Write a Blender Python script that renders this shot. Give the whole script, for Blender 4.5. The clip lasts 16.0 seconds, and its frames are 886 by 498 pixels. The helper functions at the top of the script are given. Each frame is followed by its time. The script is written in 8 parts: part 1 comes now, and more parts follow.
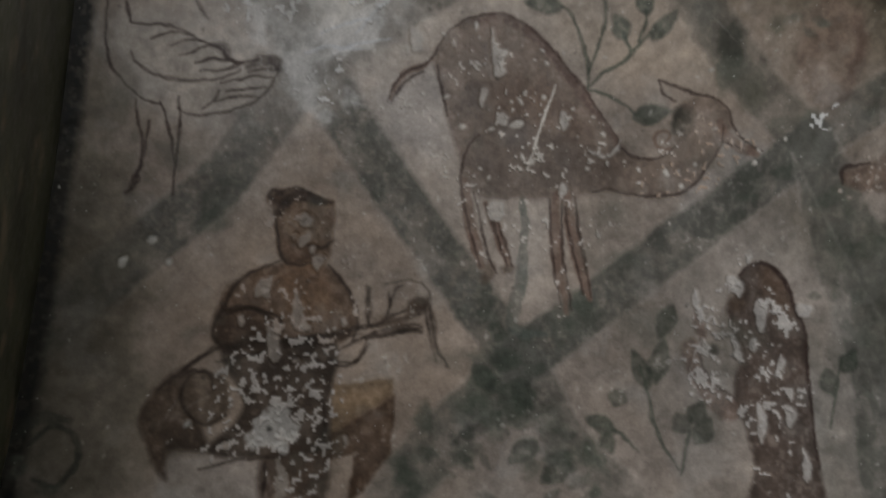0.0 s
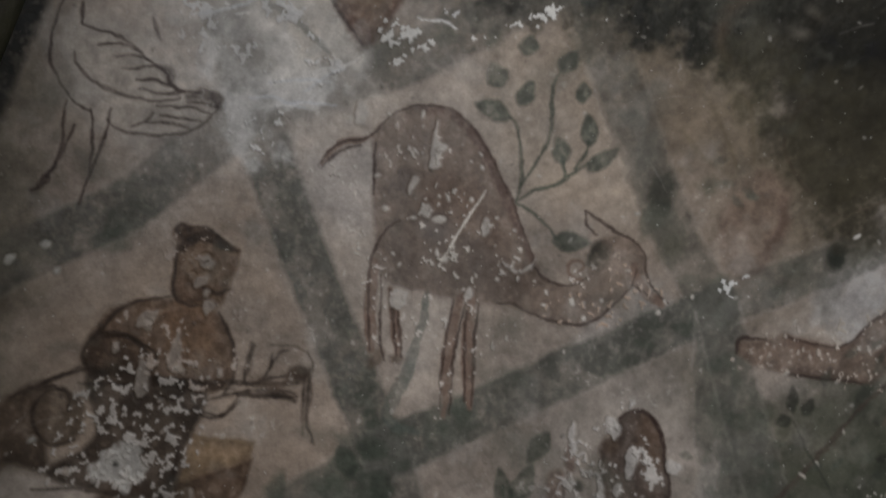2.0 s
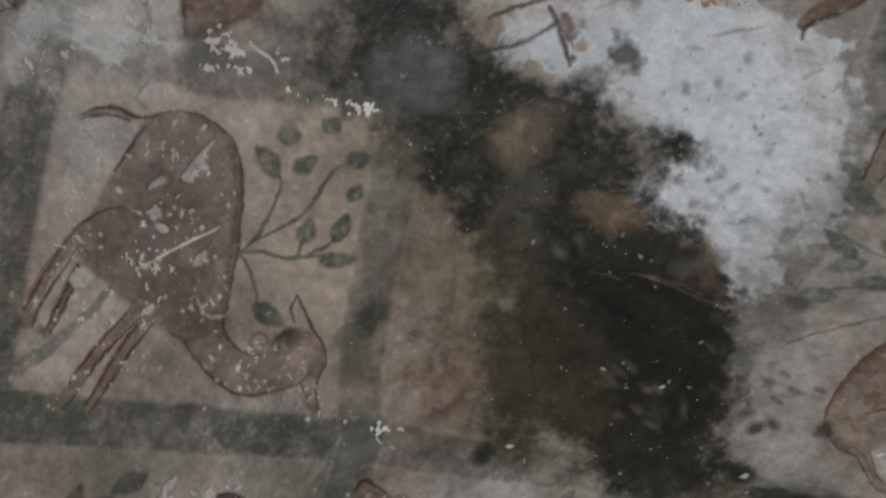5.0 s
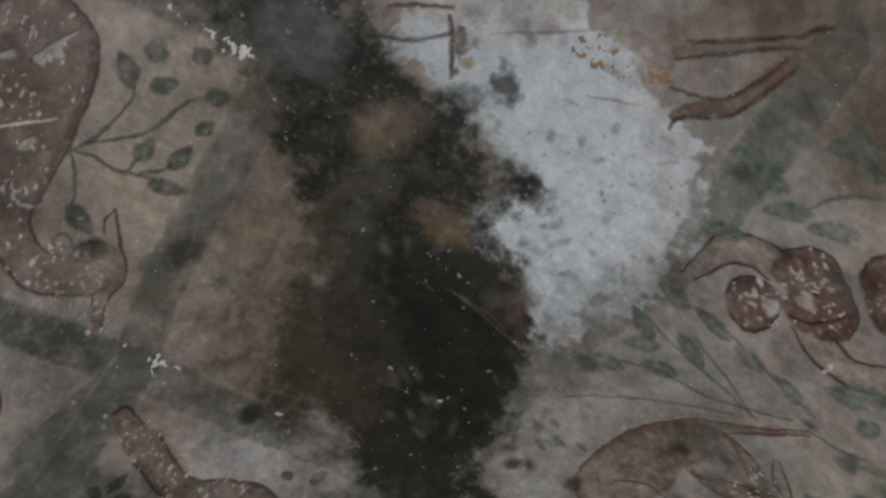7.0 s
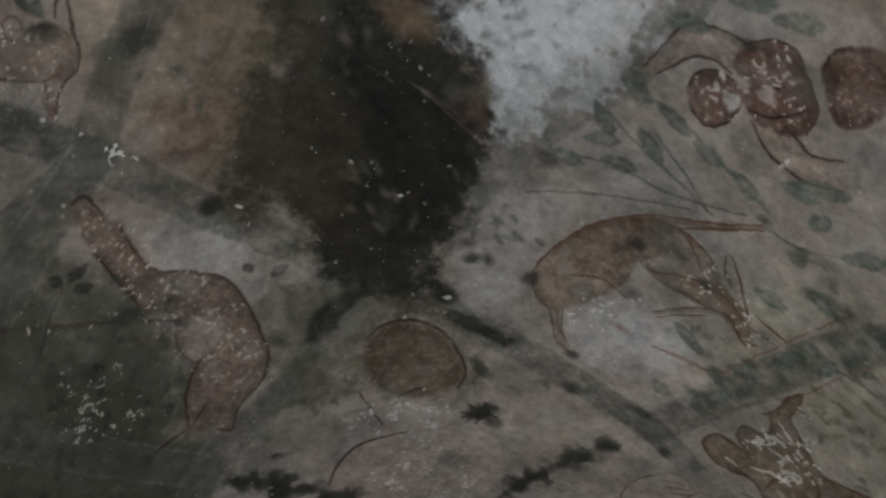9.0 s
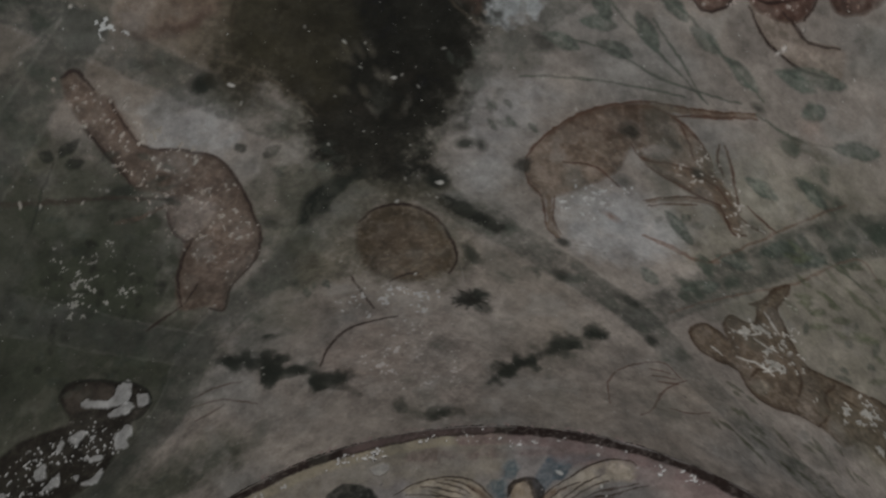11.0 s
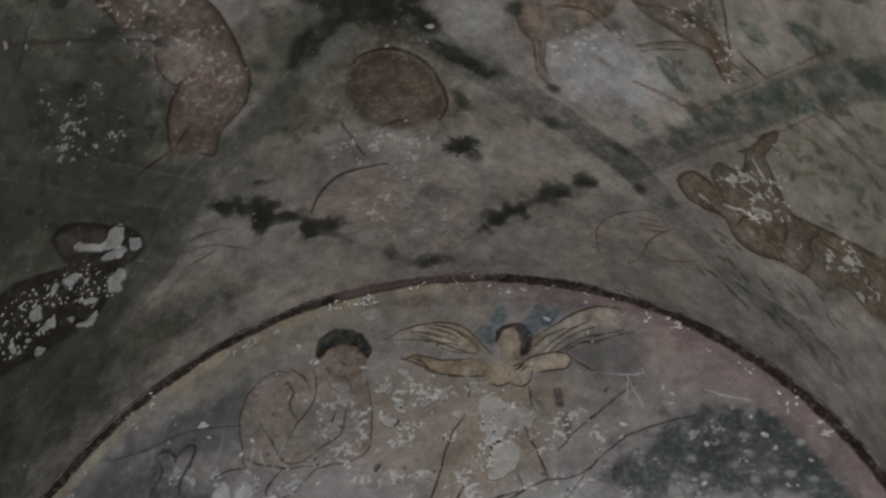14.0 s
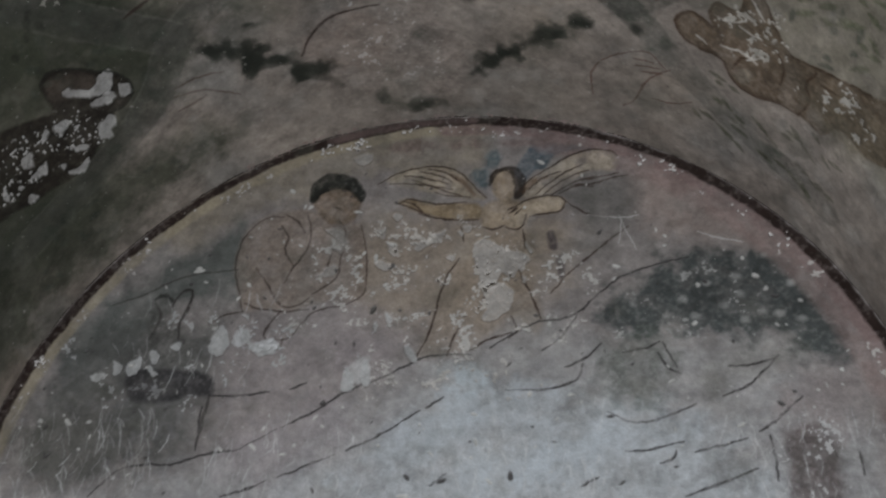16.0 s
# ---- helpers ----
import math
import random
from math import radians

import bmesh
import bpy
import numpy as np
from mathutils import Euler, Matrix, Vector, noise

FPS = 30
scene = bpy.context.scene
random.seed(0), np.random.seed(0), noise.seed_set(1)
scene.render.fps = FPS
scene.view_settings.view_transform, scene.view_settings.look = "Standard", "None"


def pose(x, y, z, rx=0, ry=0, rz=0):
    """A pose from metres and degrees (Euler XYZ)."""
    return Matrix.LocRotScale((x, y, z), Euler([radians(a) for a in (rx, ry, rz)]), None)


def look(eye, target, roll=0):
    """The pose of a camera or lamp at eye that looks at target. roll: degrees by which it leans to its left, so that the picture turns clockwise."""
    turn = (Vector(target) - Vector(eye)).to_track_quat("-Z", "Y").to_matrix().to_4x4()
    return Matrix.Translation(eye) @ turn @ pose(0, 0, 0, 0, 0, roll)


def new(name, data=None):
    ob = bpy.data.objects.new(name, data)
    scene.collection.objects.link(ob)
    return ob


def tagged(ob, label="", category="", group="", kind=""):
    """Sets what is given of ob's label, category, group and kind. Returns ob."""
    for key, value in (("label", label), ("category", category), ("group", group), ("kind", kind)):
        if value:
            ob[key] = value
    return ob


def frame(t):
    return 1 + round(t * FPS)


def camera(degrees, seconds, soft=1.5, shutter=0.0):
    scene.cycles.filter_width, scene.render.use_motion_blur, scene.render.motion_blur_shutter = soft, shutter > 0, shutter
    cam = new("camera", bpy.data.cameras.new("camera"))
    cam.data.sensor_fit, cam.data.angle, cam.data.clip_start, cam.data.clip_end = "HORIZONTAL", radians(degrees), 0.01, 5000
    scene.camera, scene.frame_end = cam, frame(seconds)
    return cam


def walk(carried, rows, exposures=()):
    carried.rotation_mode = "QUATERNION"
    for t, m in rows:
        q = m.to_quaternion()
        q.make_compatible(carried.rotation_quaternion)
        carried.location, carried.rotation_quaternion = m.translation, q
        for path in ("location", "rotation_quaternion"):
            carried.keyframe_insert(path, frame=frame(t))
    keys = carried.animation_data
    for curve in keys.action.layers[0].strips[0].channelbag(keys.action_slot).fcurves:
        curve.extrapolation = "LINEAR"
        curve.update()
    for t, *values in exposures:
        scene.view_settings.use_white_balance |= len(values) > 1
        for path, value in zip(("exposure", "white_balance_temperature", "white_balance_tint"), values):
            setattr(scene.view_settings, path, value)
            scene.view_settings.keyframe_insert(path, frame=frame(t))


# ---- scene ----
import collections

# A small barrel-vaulted chamber with a worn wall painting: vault over a lattice of bands, lunette at the north end.
R = 1.25          # vault radius
SPRING = 2.55     # height of the vault's springing line
LONG = 3.07       # length of the chamber, from y = -LONG to 0
STEP = 0.0030     # fineness of the painted plaster

cam = camera(41.58, 16.0, soft=2.1)
PATH = [
    (0.0, pose(0.361, -2.737, 1.561, 148.69, 5.44, 78.77)),
    (0.5, pose(0.357, -2.736, 1.570, 150.06, 4.68, 76.33)),
    (1.0, pose(0.354, -2.740, 1.570, 151.58, 3.71, 73.22)),
    (1.5, pose(0.350, -2.742, 1.571, 152.13, 2.94, 69.65)),
    (2.0, pose(0.349, -2.737, 1.582, 151.90, 2.85, 64.48)),
    (2.5, pose(0.352, -2.737, 1.590, 152.70, 2.67, 59.95)),
    (3.0, pose(0.363, -2.740, 1.597, 153.26, 2.01, 54.44)),
    (3.5, pose(0.372, -2.737, 1.603, 154.04, 1.90, 49.42)),
    (4.0, pose(0.377, -2.733, 1.606, 154.01, 1.32, 43.57)),
    (4.5, pose(0.383, -2.740, 1.610, 153.77, 1.04, 37.41)),
    (7.0, pose(0.418, -2.825, 1.648, 150.99, -0.07, 11.54)),
    (7.5, pose(0.418, -2.827, 1.649, 148.34, 0.39, 9.85)),
    (8.0, pose(0.418, -2.815, 1.645, 145.62, 0.39, 9.82)),
    (8.5, pose(0.411, -2.798, 1.638, 143.55, 0.69, 9.94)),
    (9.0, pose(0.417, -2.780, 1.628, 141.97, 1.01, 9.99)),
    (9.5, pose(0.425, -2.767, 1.619, 140.56, 0.92, 9.78)),
    (10.0, pose(0.429, -2.760, 1.614, 139.25, 0.50, 9.42)),
    (12.5, pose(0.446, -2.745, 1.598, 134.13, -0.23, 8.96)),
    (13.0, pose(0.449, -2.741, 1.591, 133.20, -0.51, 8.85)),
    (13.5, pose(0.450, -2.737, 1.582, 131.73, -0.34, 8.81)),
    (14.0, pose(0.453, -2.730, 1.573, 130.16, -0.10, 8.73)),
    (14.5, pose(0.455, -2.722, 1.566, 128.15, -0.47, 8.95)),
    (15.0, pose(0.454, -2.722, 1.567, 126.31, -0.41, 9.15)),
    (15.5, pose(0.452, -2.724, 1.576, 124.37, 0.10, 8.70)),
    (16.0, pose(0.452, -2.732, 1.585, 122.33, 0.43, 8.71)),
]
EXPOSURES = [(0.0, -0.12, 6720, 10), (3.0, 0.03, 6720, 12), (4.7, 0.05, 6720, 11), (7.5, -0.28, 6620, 9), (10.0, -0.46, 6650, 8), (13.0, -0.46, 6620, 9), (16.0, -0.38, 6480, 9)]
walk(cam, PATH, EXPOSURES)

# ---- light: lamps in two added, unseen doorways, bounced off floor and walls ----
world = bpy.data.worlds.new("world")
scene.world = world
world.use_nodes = True
sky = world.node_tree.nodes.new("ShaderNodeTexSky")
sky.sky_type, sky.sun_disc, sky.sun_elevation, sky.sun_rotation = "NISHITA", False, radians(48), radians(150)
world.node_tree.links.new(sky.outputs[0], world.node_tree.nodes["Background"].inputs[0])
world.node_tree.nodes["Background"].inputs[1].default_value = 0.12


def opening_lamp(name, m, wide, high, watts, colour):
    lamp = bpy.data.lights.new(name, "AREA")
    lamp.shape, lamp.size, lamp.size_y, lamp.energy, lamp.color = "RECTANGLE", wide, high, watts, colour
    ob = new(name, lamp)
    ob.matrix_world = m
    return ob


# both openings are out of view, added to let the lamps in
DOOR = (-2.75, -1.85, 2.0)   # y from, y to, height, in the west wall
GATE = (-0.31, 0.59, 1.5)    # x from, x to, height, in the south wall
DAY = (0.92, 0.96, 1.0)
opening_lamp("added_door_lamp", look((-R - 0.1, (DOOR[0] + DOOR[1]) / 2, 1.1), (0, (DOOR[0] + DOOR[1]) / 2, 1.1)), 0.86, 1.6, 24, DAY)
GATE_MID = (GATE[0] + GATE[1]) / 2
# added lamp, tilted upward to brighten the vault's crown
opening_lamp("added_gate_lamp", look((GATE_MID, -LONG - 0.16, 0.72), (GATE_MID, -LONG + 0.84, 1.3)), 0.86, 1.4, 112, DAY)

# ---- materials ----
def ramp(nodes, links, value, stops):
    node = nodes.new("ShaderNodeValToRGB")
    for n, (at, c) in enumerate(stops):
        e = node.color_ramp.elements[n] if n < 2 else node.color_ramp.elements.new(at)
        e.position, e.color = at, (c, c, c, 1) if isinstance(c, (int, float)) else (*c, 1)
    links.new(value, node.inputs[0])
    return node.outputs[0]


def texture(nodes, links, kind, scale, detail=4.0, rough=0.6):
    node = nodes.new(kind)
    node.inputs["Scale"].default_value = scale
    if "Detail" in node.inputs:
        node.inputs["Detail"].default_value, node.inputs["Roughness"].default_value = detail, rough
    coords = nodes.new("ShaderNodeTexCoord")
    links.new(coords.outputs["Object"], node.inputs["Vector"])
    return node


def blend(nodes, links, mode, factor, a, b):
    node = nodes.new("ShaderNodeMix")
    node.data_type, node.blend_type = "RGBA", mode
    for socket, value in ((node.inputs[0], factor), (node.inputs[6], a), (node.inputs[7], b)):
        if isinstance(value, (int, float)):
            socket.default_value = value
        elif isinstance(value, tuple):
            socket.default_value = (*value, 1)
        else:
            links.new(value, socket)
    return node.outputs[2]


def plaster(name, colour=None, bump=0.45, grain=0.35):
    """Old lime plaster; with no colour it takes the painted one from the mesh."""
    m = bpy.data.materials.new(name)
    m.use_nodes = True
    nodes, links = m.node_tree.nodes, m.node_tree.links
    bsdf = nodes["Principled BSDF"]
    if colour is None:
        base = nodes.new("ShaderNodeAttribute")
        base.attribute_name = "paint"
        base = base.outputs["Color"]
    else:
        wide = texture(nodes, links, "ShaderNodeTexNoise", 3.0, 6)
        base = blend(nodes, links, "MIX", ramp(nodes, links, wide.outputs[0], [(0.3, 0.0), (0.7, 1.0)]), colour, tuple(c * 0.62 for c in colour))
    fine = texture(nodes, links, "ShaderNodeTexNoise", 260.0, 5, 0.7)
    base = blend(nodes, links, "MULTIPLY", grain, base, ramp(nodes, links, fine.outputs[0], [(0.28, 0.62), (0.7, 1.2)]))
    smear = texture(nodes, links, "ShaderNodeTexNoise", 38.0, 6, 0.65)
    base = blend(nodes, links, "MULTIPLY", 0.6, base, ramp(nodes, links, smear.outputs[0], [(0.3, 0.7), (0.7, 1.2)]))
    flecks = texture(nodes, links, "ShaderNodeTexNoise", 95.0, 3, 0.55)
    base = blend(nodes, links, "MIX", ramp(nodes, links, flecks.outputs[0], [(0.70, 0.0), (0.76, 0.6)]), base, (0.50, 0.49, 0.46))
    links.new(base, bsdf.inputs["Base Color"])
    links.new(ramp(nodes, links, smear.outputs[0], [(0.3, 0.36), (0.7, 0.58)]), bsdf.inputs["Roughness"])
    bsdf.inputs["Specular IOR Level"].default_value = 0.28
    relief = nodes.new("ShaderNodeBump")
    relief.inputs["Strength"].default_value, relief.inputs["Distance"].default_value = bump, 0.004
    links.new(flecks.outputs[0], relief.inputs["Height"])
    links.new(relief.outputs[0], bsdf.inputs["Normal"])
    return m


PAINTED = plaster("painted_plaster")
BARE = plaster("bare_plaster", (0.15, 0.13, 0.11))
FLAGS = plaster("floor_stone", (0.16, 0.14, 0.12))

# ---- pigments ----
CREAM, PALE, WHITE, GREY = (0.315, 0.272, 0.24), (0.43, 0.39, 0.36), (0.475, 0.495, 0.525), (0.24, 0.245, 0.24)
BAND, LEAF, DARK = (0.137, 0.135, 0.117), (0.085, 0.105, 0.08), (0.045, 0.052, 0.041)
SOOT, OCHRE, RUST, LINE = (0.042, 0.043, 0.034), (0.20, 0.155, 0.10), (0.19, 0.10, 0.07), (0.06, 0.032, 0.026)
FUR, TAN, UMBER, GOLD, SLATE = (0.205, 0.142, 0.11), (0.205, 0.14, 0.098), (0.12, 0.08, 0.055), (0.47, 0.37, 0.25), (0.12, 0.185, 0.225)


# ---- brushwork on a sheet of plaster ----
def curve_through(points, closed=False, cuts=6):
    """A smooth line through the points."""
    p = np.array(points, float)
    if len(p) < 3:
        return p
    if closed:
        q = np.vstack([p[-1], p, p[0], p[1]])
    else:
        q = np.vstack([2 * p[0] - p[1], p, 2 * p[-1] - p[-2]])
    s = np.linspace(0, 1, cuts, endpoint=False)[:, None]
    out = []
    for a, b, c, d in zip(q, q[1:], q[2:], q[3:]):
        out.append(0.5 * (2 * b + (c - a) * s + (2 * a - 5 * b + 4 * c - d) * s**2 + (3 * b - a - 3 * c + d) * s**3))
    out = np.vstack(out)
    return out if closed else np.vstack([out, p[-1]])


class Sheet:
    """A sheet of plaster in metres, painted and worn in place: colour, relief and which painting each spot belongs to."""

    def __init__(self, a0, a1, b0, b1, seed, step=STEP):
        self.a, self.b = np.linspace(a0, a1, int(round((a1 - a0) / step)) + 1), np.linspace(b0, b1, int(round((b1 - b0) / step)) + 1)
        self.A, self.B = np.meshgrid(self.a, self.b)
        self.rand = np.random.RandomState(seed)
        self.rgb, self.relief = np.ones((*self.A.shape, 3)), np.zeros(self.A.shape)
        self.owner, self.parts = np.zeros(self.A.shape, np.int32), [("", "", "", 0)]
        self.wa = self.A + 0.0016 * self.cloud(0.05, 2) + 0.0014 * self.cloud(0.014, 2)
        self.wb = self.B + 0.0016 * self.cloud(0.05, 2) + 0.0014 * self.cloud(0.014, 2)
        self.wear, self.speck = self.cloud(0.05, 4), self.cloud(0.010, 2)
        self.rag = 0.7 * self.cloud(0.11, 5) + 0.5 * self.cloud(0.028, 3)
        self.fine, self.broad = self.ranked(self.speck + 0.25 * self.wear), self.ranked(0.5 * self.speck + 0.7 * self.wear)
        self.now = 0

    def cloud(self, size, octaves=3):
        """Smooth noise of about -1 to 1 with features of that size."""
        out, amount, total = 0.0, 1.0, 0.0
        for _ in range(octaves):
            na, nb = int(np.ptp(self.a) / size) + 3, int(np.ptp(self.b) / size) + 3
            grid = self.rand.uniform(-1, 1, (nb, na))
            fa, fb = (self.a - self.a[0]) / size, (self.b - self.b[0]) / size
            ia, ib = fa.astype(int), fb.astype(int)
            sa, sb = (fa - ia), (fb - ib)
            sa, sb = (sa * sa * (3 - 2 * sa))[None], (sb * sb * (3 - 2 * sb))[:, None]
            g = lambda y, x: grid[np.ix_(ib + y, ia + x)]
            layer = (g(0, 0) * (1 - sa) + g(0, 1) * sa) * (1 - sb) + (g(1, 0) * (1 - sa) + g(1, 1) * sa) * sb
            out, total = out + amount * layer, total + amount
            amount, size = amount * 0.55, max(size * 0.5, STEP * 1.2)
        return np.clip(out / total * 1.9, -1, 1)

    def ranked(self, field):
        """The field's values spread evenly over 0 to 1."""
        out = np.empty(field.size)
        out[np.argsort(field.ravel())] = np.linspace(0, 1, field.size)
        return out.reshape(field.shape)

    def subject(self, name, label="", category="", under=0):
        """What the next strokes belong to: a painted thing of its own (with a category), or a part of the ground or of another."""
        self.parts.append((name, label, category, under))
        self.now = len(self.parts) - 1
        return self.now

    def ground(self):
        self.now = 0

    def box(self, p, pad):
        lo, hi = p.min(0) - pad, p.max(0) + pad
        ia, ib = np.searchsorted(self.a, (lo[0], hi[0])), np.searchsorted(self.b, (lo[1], hi[1]))
        return np.s_[ib[0]:ib[1], ia[0]:ia[1]]

    def away(self, p, at, closed=False):
        """Distance to a line, less than nothing inside a closed one; and how far along the nearest spot is."""
        A, B = self.wa[at], self.wb[at]
        best, along, inside = np.full(A.shape, 9.0), np.zeros(A.shape), np.zeros(A.shape, bool)
        q = np.vstack([p, p[:1]]) if closed else p
        n = len(q) - 1
        for k in range(n):
            (x, y), (dx, dy) = q[k], q[k + 1] - q[k]
            s = np.clip(((A - x) * dx + (B - y) * dy) / (dx * dx + dy * dy + 1e-12), 0, 1)
            d = np.hypot(A - x - s * dx, B - y - s * dy)
            near = d < best
            best[near], along[near] = d[near], ((k + s) / n)[near]
            if closed and dy:
                inside ^= ((y > B) != (y + dy > B)) & (A < dx * (B - y) / dy + x)
        return (np.where(inside, -best, best) if closed else best), along

    def lay(self, at, cover, colour, own=True):
        c = np.clip(cover, 0, 1)[..., None]
        self.rgb[at] += (np.array(colour) - self.rgb[at]) * c
        if own and self.now:
            o = self.owner[at]
            o[c[..., 0] > 0.45] = self.now

    def fill(self, points, colour, alpha=1.0, soft=0.004, wear=0.25, ragged=0.0, smooth=True, own=True):
        p = curve_through(points, True) if smooth else np.array(points, float)
        at = self.box(p, soft * 2 + ragged + 0.02)
        d, _ = self.away(p, at, True)
        d = d + ragged * self.rag[at]
        cover = alpha * np.clip(0.5 - d / (2 * soft), 0, 1)
        cover *= 1 - wear * np.clip(self.wear[at] * 1.6 + 0.15, 0, 1)
        if own:
            cover *= 1 - 0.25 * np.clip(self.speck[at] + 0.4 * self.rag[at], 0, 1)
            colour = np.array(colour) * (1 + 0.24 * self.rag[at] + 0.10 * self.speck[at])[..., None]
        self.lay(at, cover, colour, own)
        if own and soft < 0.009 and ragged == 0:
            self.lay(at, cover * 0.5 * np.clip(1 + d / 0.022, 0, 1), colour * 0.55, False)

    def stroke(self, points, width, colour, alpha=0.9, wear=0.45, soft=0.0025, taper=True, own=True):
        p = curve_through(points)
        at = self.box(p, width + soft * 2 + 0.02)
        d, along = self.away(p, at)
        half = width / 2 * (0.55 + 0.45 * np.sin(np.pi * np.clip(along, 0.04, 0.96)) if taper else 1.0)
        half = half * (1 + 0.35 * self.speck[at] + 0.25 * self.rag[at]) if width < 0.02 else half + 0.003 * self.rag[at]
        cover = min(1.0, alpha * 1.12) * np.clip(0.5 - (d - half) / (2 * soft), 0, 1)
        cover *= 1 - 0.3 * np.clip(self.speck[at] - 0.1, 0, 1)
        cover *= 1 - 0.8 * wear * np.clip(self.wear[at] * 1.7 + 0.1, 0, 1)
        self.lay(at, cover, colour, own)

    def dab(self, spot, ra, rb=None, colour=LEAF, alpha=0.85, turn=0.0, soft=0.008, ragged=0.3, own=True):
        rb = rb or ra
        p = np.array([spot], float)
        at = self.box(p, max(ra, rb) * 1.6 + 0.02)
        c, s = math.cos(radians(turn)), math.sin(radians(turn))
        x, y = self.wa[at] - spot[0], self.wb[at] - spot[1]
        x, y = (x * c + y * s) / ra, (y * c - x * s) / rb
        d = (np.hypot(x, y) - 1 + ragged * self.rag[at]) * min(ra, rb)
        self.lay(at, alpha * np.clip(0.5 - d / (2 * soft), 0, 1), colour, own)

    def leaf(self, base, tip, width, colour=LEAF, alpha=0.85):
        (x, y), (dx, dy) = base, np.subtract(tip, base)
        n = np.array((-dy, dx)) / (math.hypot(dx, dy) + 1e-9) * width / 2
        mid = lambda s, k: (x + dx * s + n[0] * k, y + dy * s + n[1] * k)
        stem = self.now
        self.subject("leaf", under=stem)
        self.fill([base, mid(0.3, 0.85), mid(0.6, 0.9), tip, mid(0.6, -0.8), mid(0.3, -0.9)], colour, alpha, 0.004, 0.3)
        self.now = stem

    def flake(self, points, amount, deep=0.0016, colour=(0.41, 0.38, 0.345), size="speck", feather=0.03):
        """Losses: the paint and its skin are gone in chips within the outline."""
        p = curve_through(points, True)
        at = self.box(p, feather)
        d, _ = self.away(p, at, True)
        reach = np.clip(0.5 - d / (2 * feather), 0, 1)
        field = (self.fine if size == "speck" else self.broad)[at]
        share = 0.42 * amount * amount * reach
        gone = np.clip((field - 1 + share) * 40, 0, 1) * (reach > 0.02)
        self.lay(at, gone, colour, False)
        self.relief[at] -= deep * gone

    def chip(self, spot, size, turn=0.0, long=1.8, colour=(0.55, 0.53, 0.50), alpha=0.95):
        """A small loss: bare plaster in a pit, with a lifted lip of paint on one side."""
        self.dab(spot, size * long, size, colour, alpha, turn, 0.002, 0.95, False)
        at = self.box(np.array([spot], float), size * long * 2.2 + 0.006)
        c, s = math.cos(radians(turn)), math.sin(radians(turn))
        x, y = self.wa[at] - spot[0], self.wb[at] - spot[1]
        d = np.hypot((x * c + y * s) / long, y * c - x * s) / size + 0.3 * self.rag[at]
        self.relief[at] -= min(0.0035, 0.6 * size) * np.clip(1.4 - d, 0, 1)
        self.relief[at] += min(0.0025, 0.45 * size) * np.clip(1 - np.abs(d - 1.5) * 1.8, 0, 1) * (0.5 + 0.5 * np.sign(x + 0.6 * y))

    def loss(self, points, colour=(0.41, 0.38, 0.35), deep=0.0028, ragged=0.006, alpha=0.95):
        """A larger loss with a ragged outline and a broken edge of paint round it."""
        p = curve_through(points, True, 4)
        at = self.box(p, 0.03)
        d = self.away(p, at, True)[0] + ragged * self.rag[at]
        gone = np.clip(0.5 - d / 0.004, 0, 1)
        self.lay(at, alpha * gone * (1 - 0.25 * np.clip(self.speck[at], 0, 1)), colour, False)
        self.relief[at] -= deep * gone * (1 + 0.35 * self.speck[at])
        self.relief[at] += 0.0012 * np.clip(1 - np.abs(d - 0.006) / 0.006, 0, 1)

    def stem(self, points, width, colour=LEAF, alpha=0.75, wear=0.35):
        whole = self.now
        self.subject("stem", under=whole)
        self.stroke(points, width, colour, alpha, wear)
        self.now = whole

    def scatter(self, spot, spread, count, long, wide, colour, alpha, turn=0.0, swing=40):
        """Loose leaf marks strewn round a spot."""
        for _ in range(count):
            x, y = np.array(spot) + self.rand.uniform(-1, 1, 2) * spread
            a = radians(turn + self.rand.uniform(-swing, swing))
            r = long * self.rand.uniform(0.6, 1.2)
            self.leaf((x, y), (x + r * math.cos(a), y + r * math.sin(a)), wide * self.rand.uniform(0.7, 1.2), colour, alpha * self.rand.uniform(0.5, 1))

    def garland(self, points, width, count, colour=DARK, reach=0.6, alpha=0.8):
        """Leaf clumps along a band."""
        p = curve_through(points)
        for _ in range(count):
            k = self.rand.uniform(0, len(p) - 1.001)
            i = int(k)
            spot = p[i] + (p[i + 1] - p[i]) * (k - i) + self.rand.uniform(-1, 1, 2) * width * reach / 2
            r = self.rand.uniform(0.010, 0.022)
            whole = self.now
            self.subject("leaf_clump", under=whole)
            self.dab(tuple(spot), r * 1.7, r, colour, alpha * self.rand.uniform(0.4, 1), self.rand.uniform(0, 180), 0.007, 0.7)
            self.now = whole


vault = Sheet(-1.72, 1.62, -LONG, 0.0, 5)
lunette = Sheet(-R, R, 2.42, SPRING + R, 9)

# plaster ground of the vault, patchy and smoke-stained
vault.rgb[:] = CREAM
tone, cool, warm = vault.cloud(0.5, 4), vault.cloud(0.22, 4), vault.cloud(0.35, 4)
vault.rgb *= (1 + 0.16 * tone + 0.10 * vault.wear)[..., None]
vault.rgb += (np.clip(cool, 0, 1) * 0.45)[..., None] * (np.array(GREY) - vault.rgb)
vault.rgb += (np.clip(warm, 0, 1) * 0.30)[..., None] * (np.array((0.29, 0.235, 0.18)) - vault.rgb)

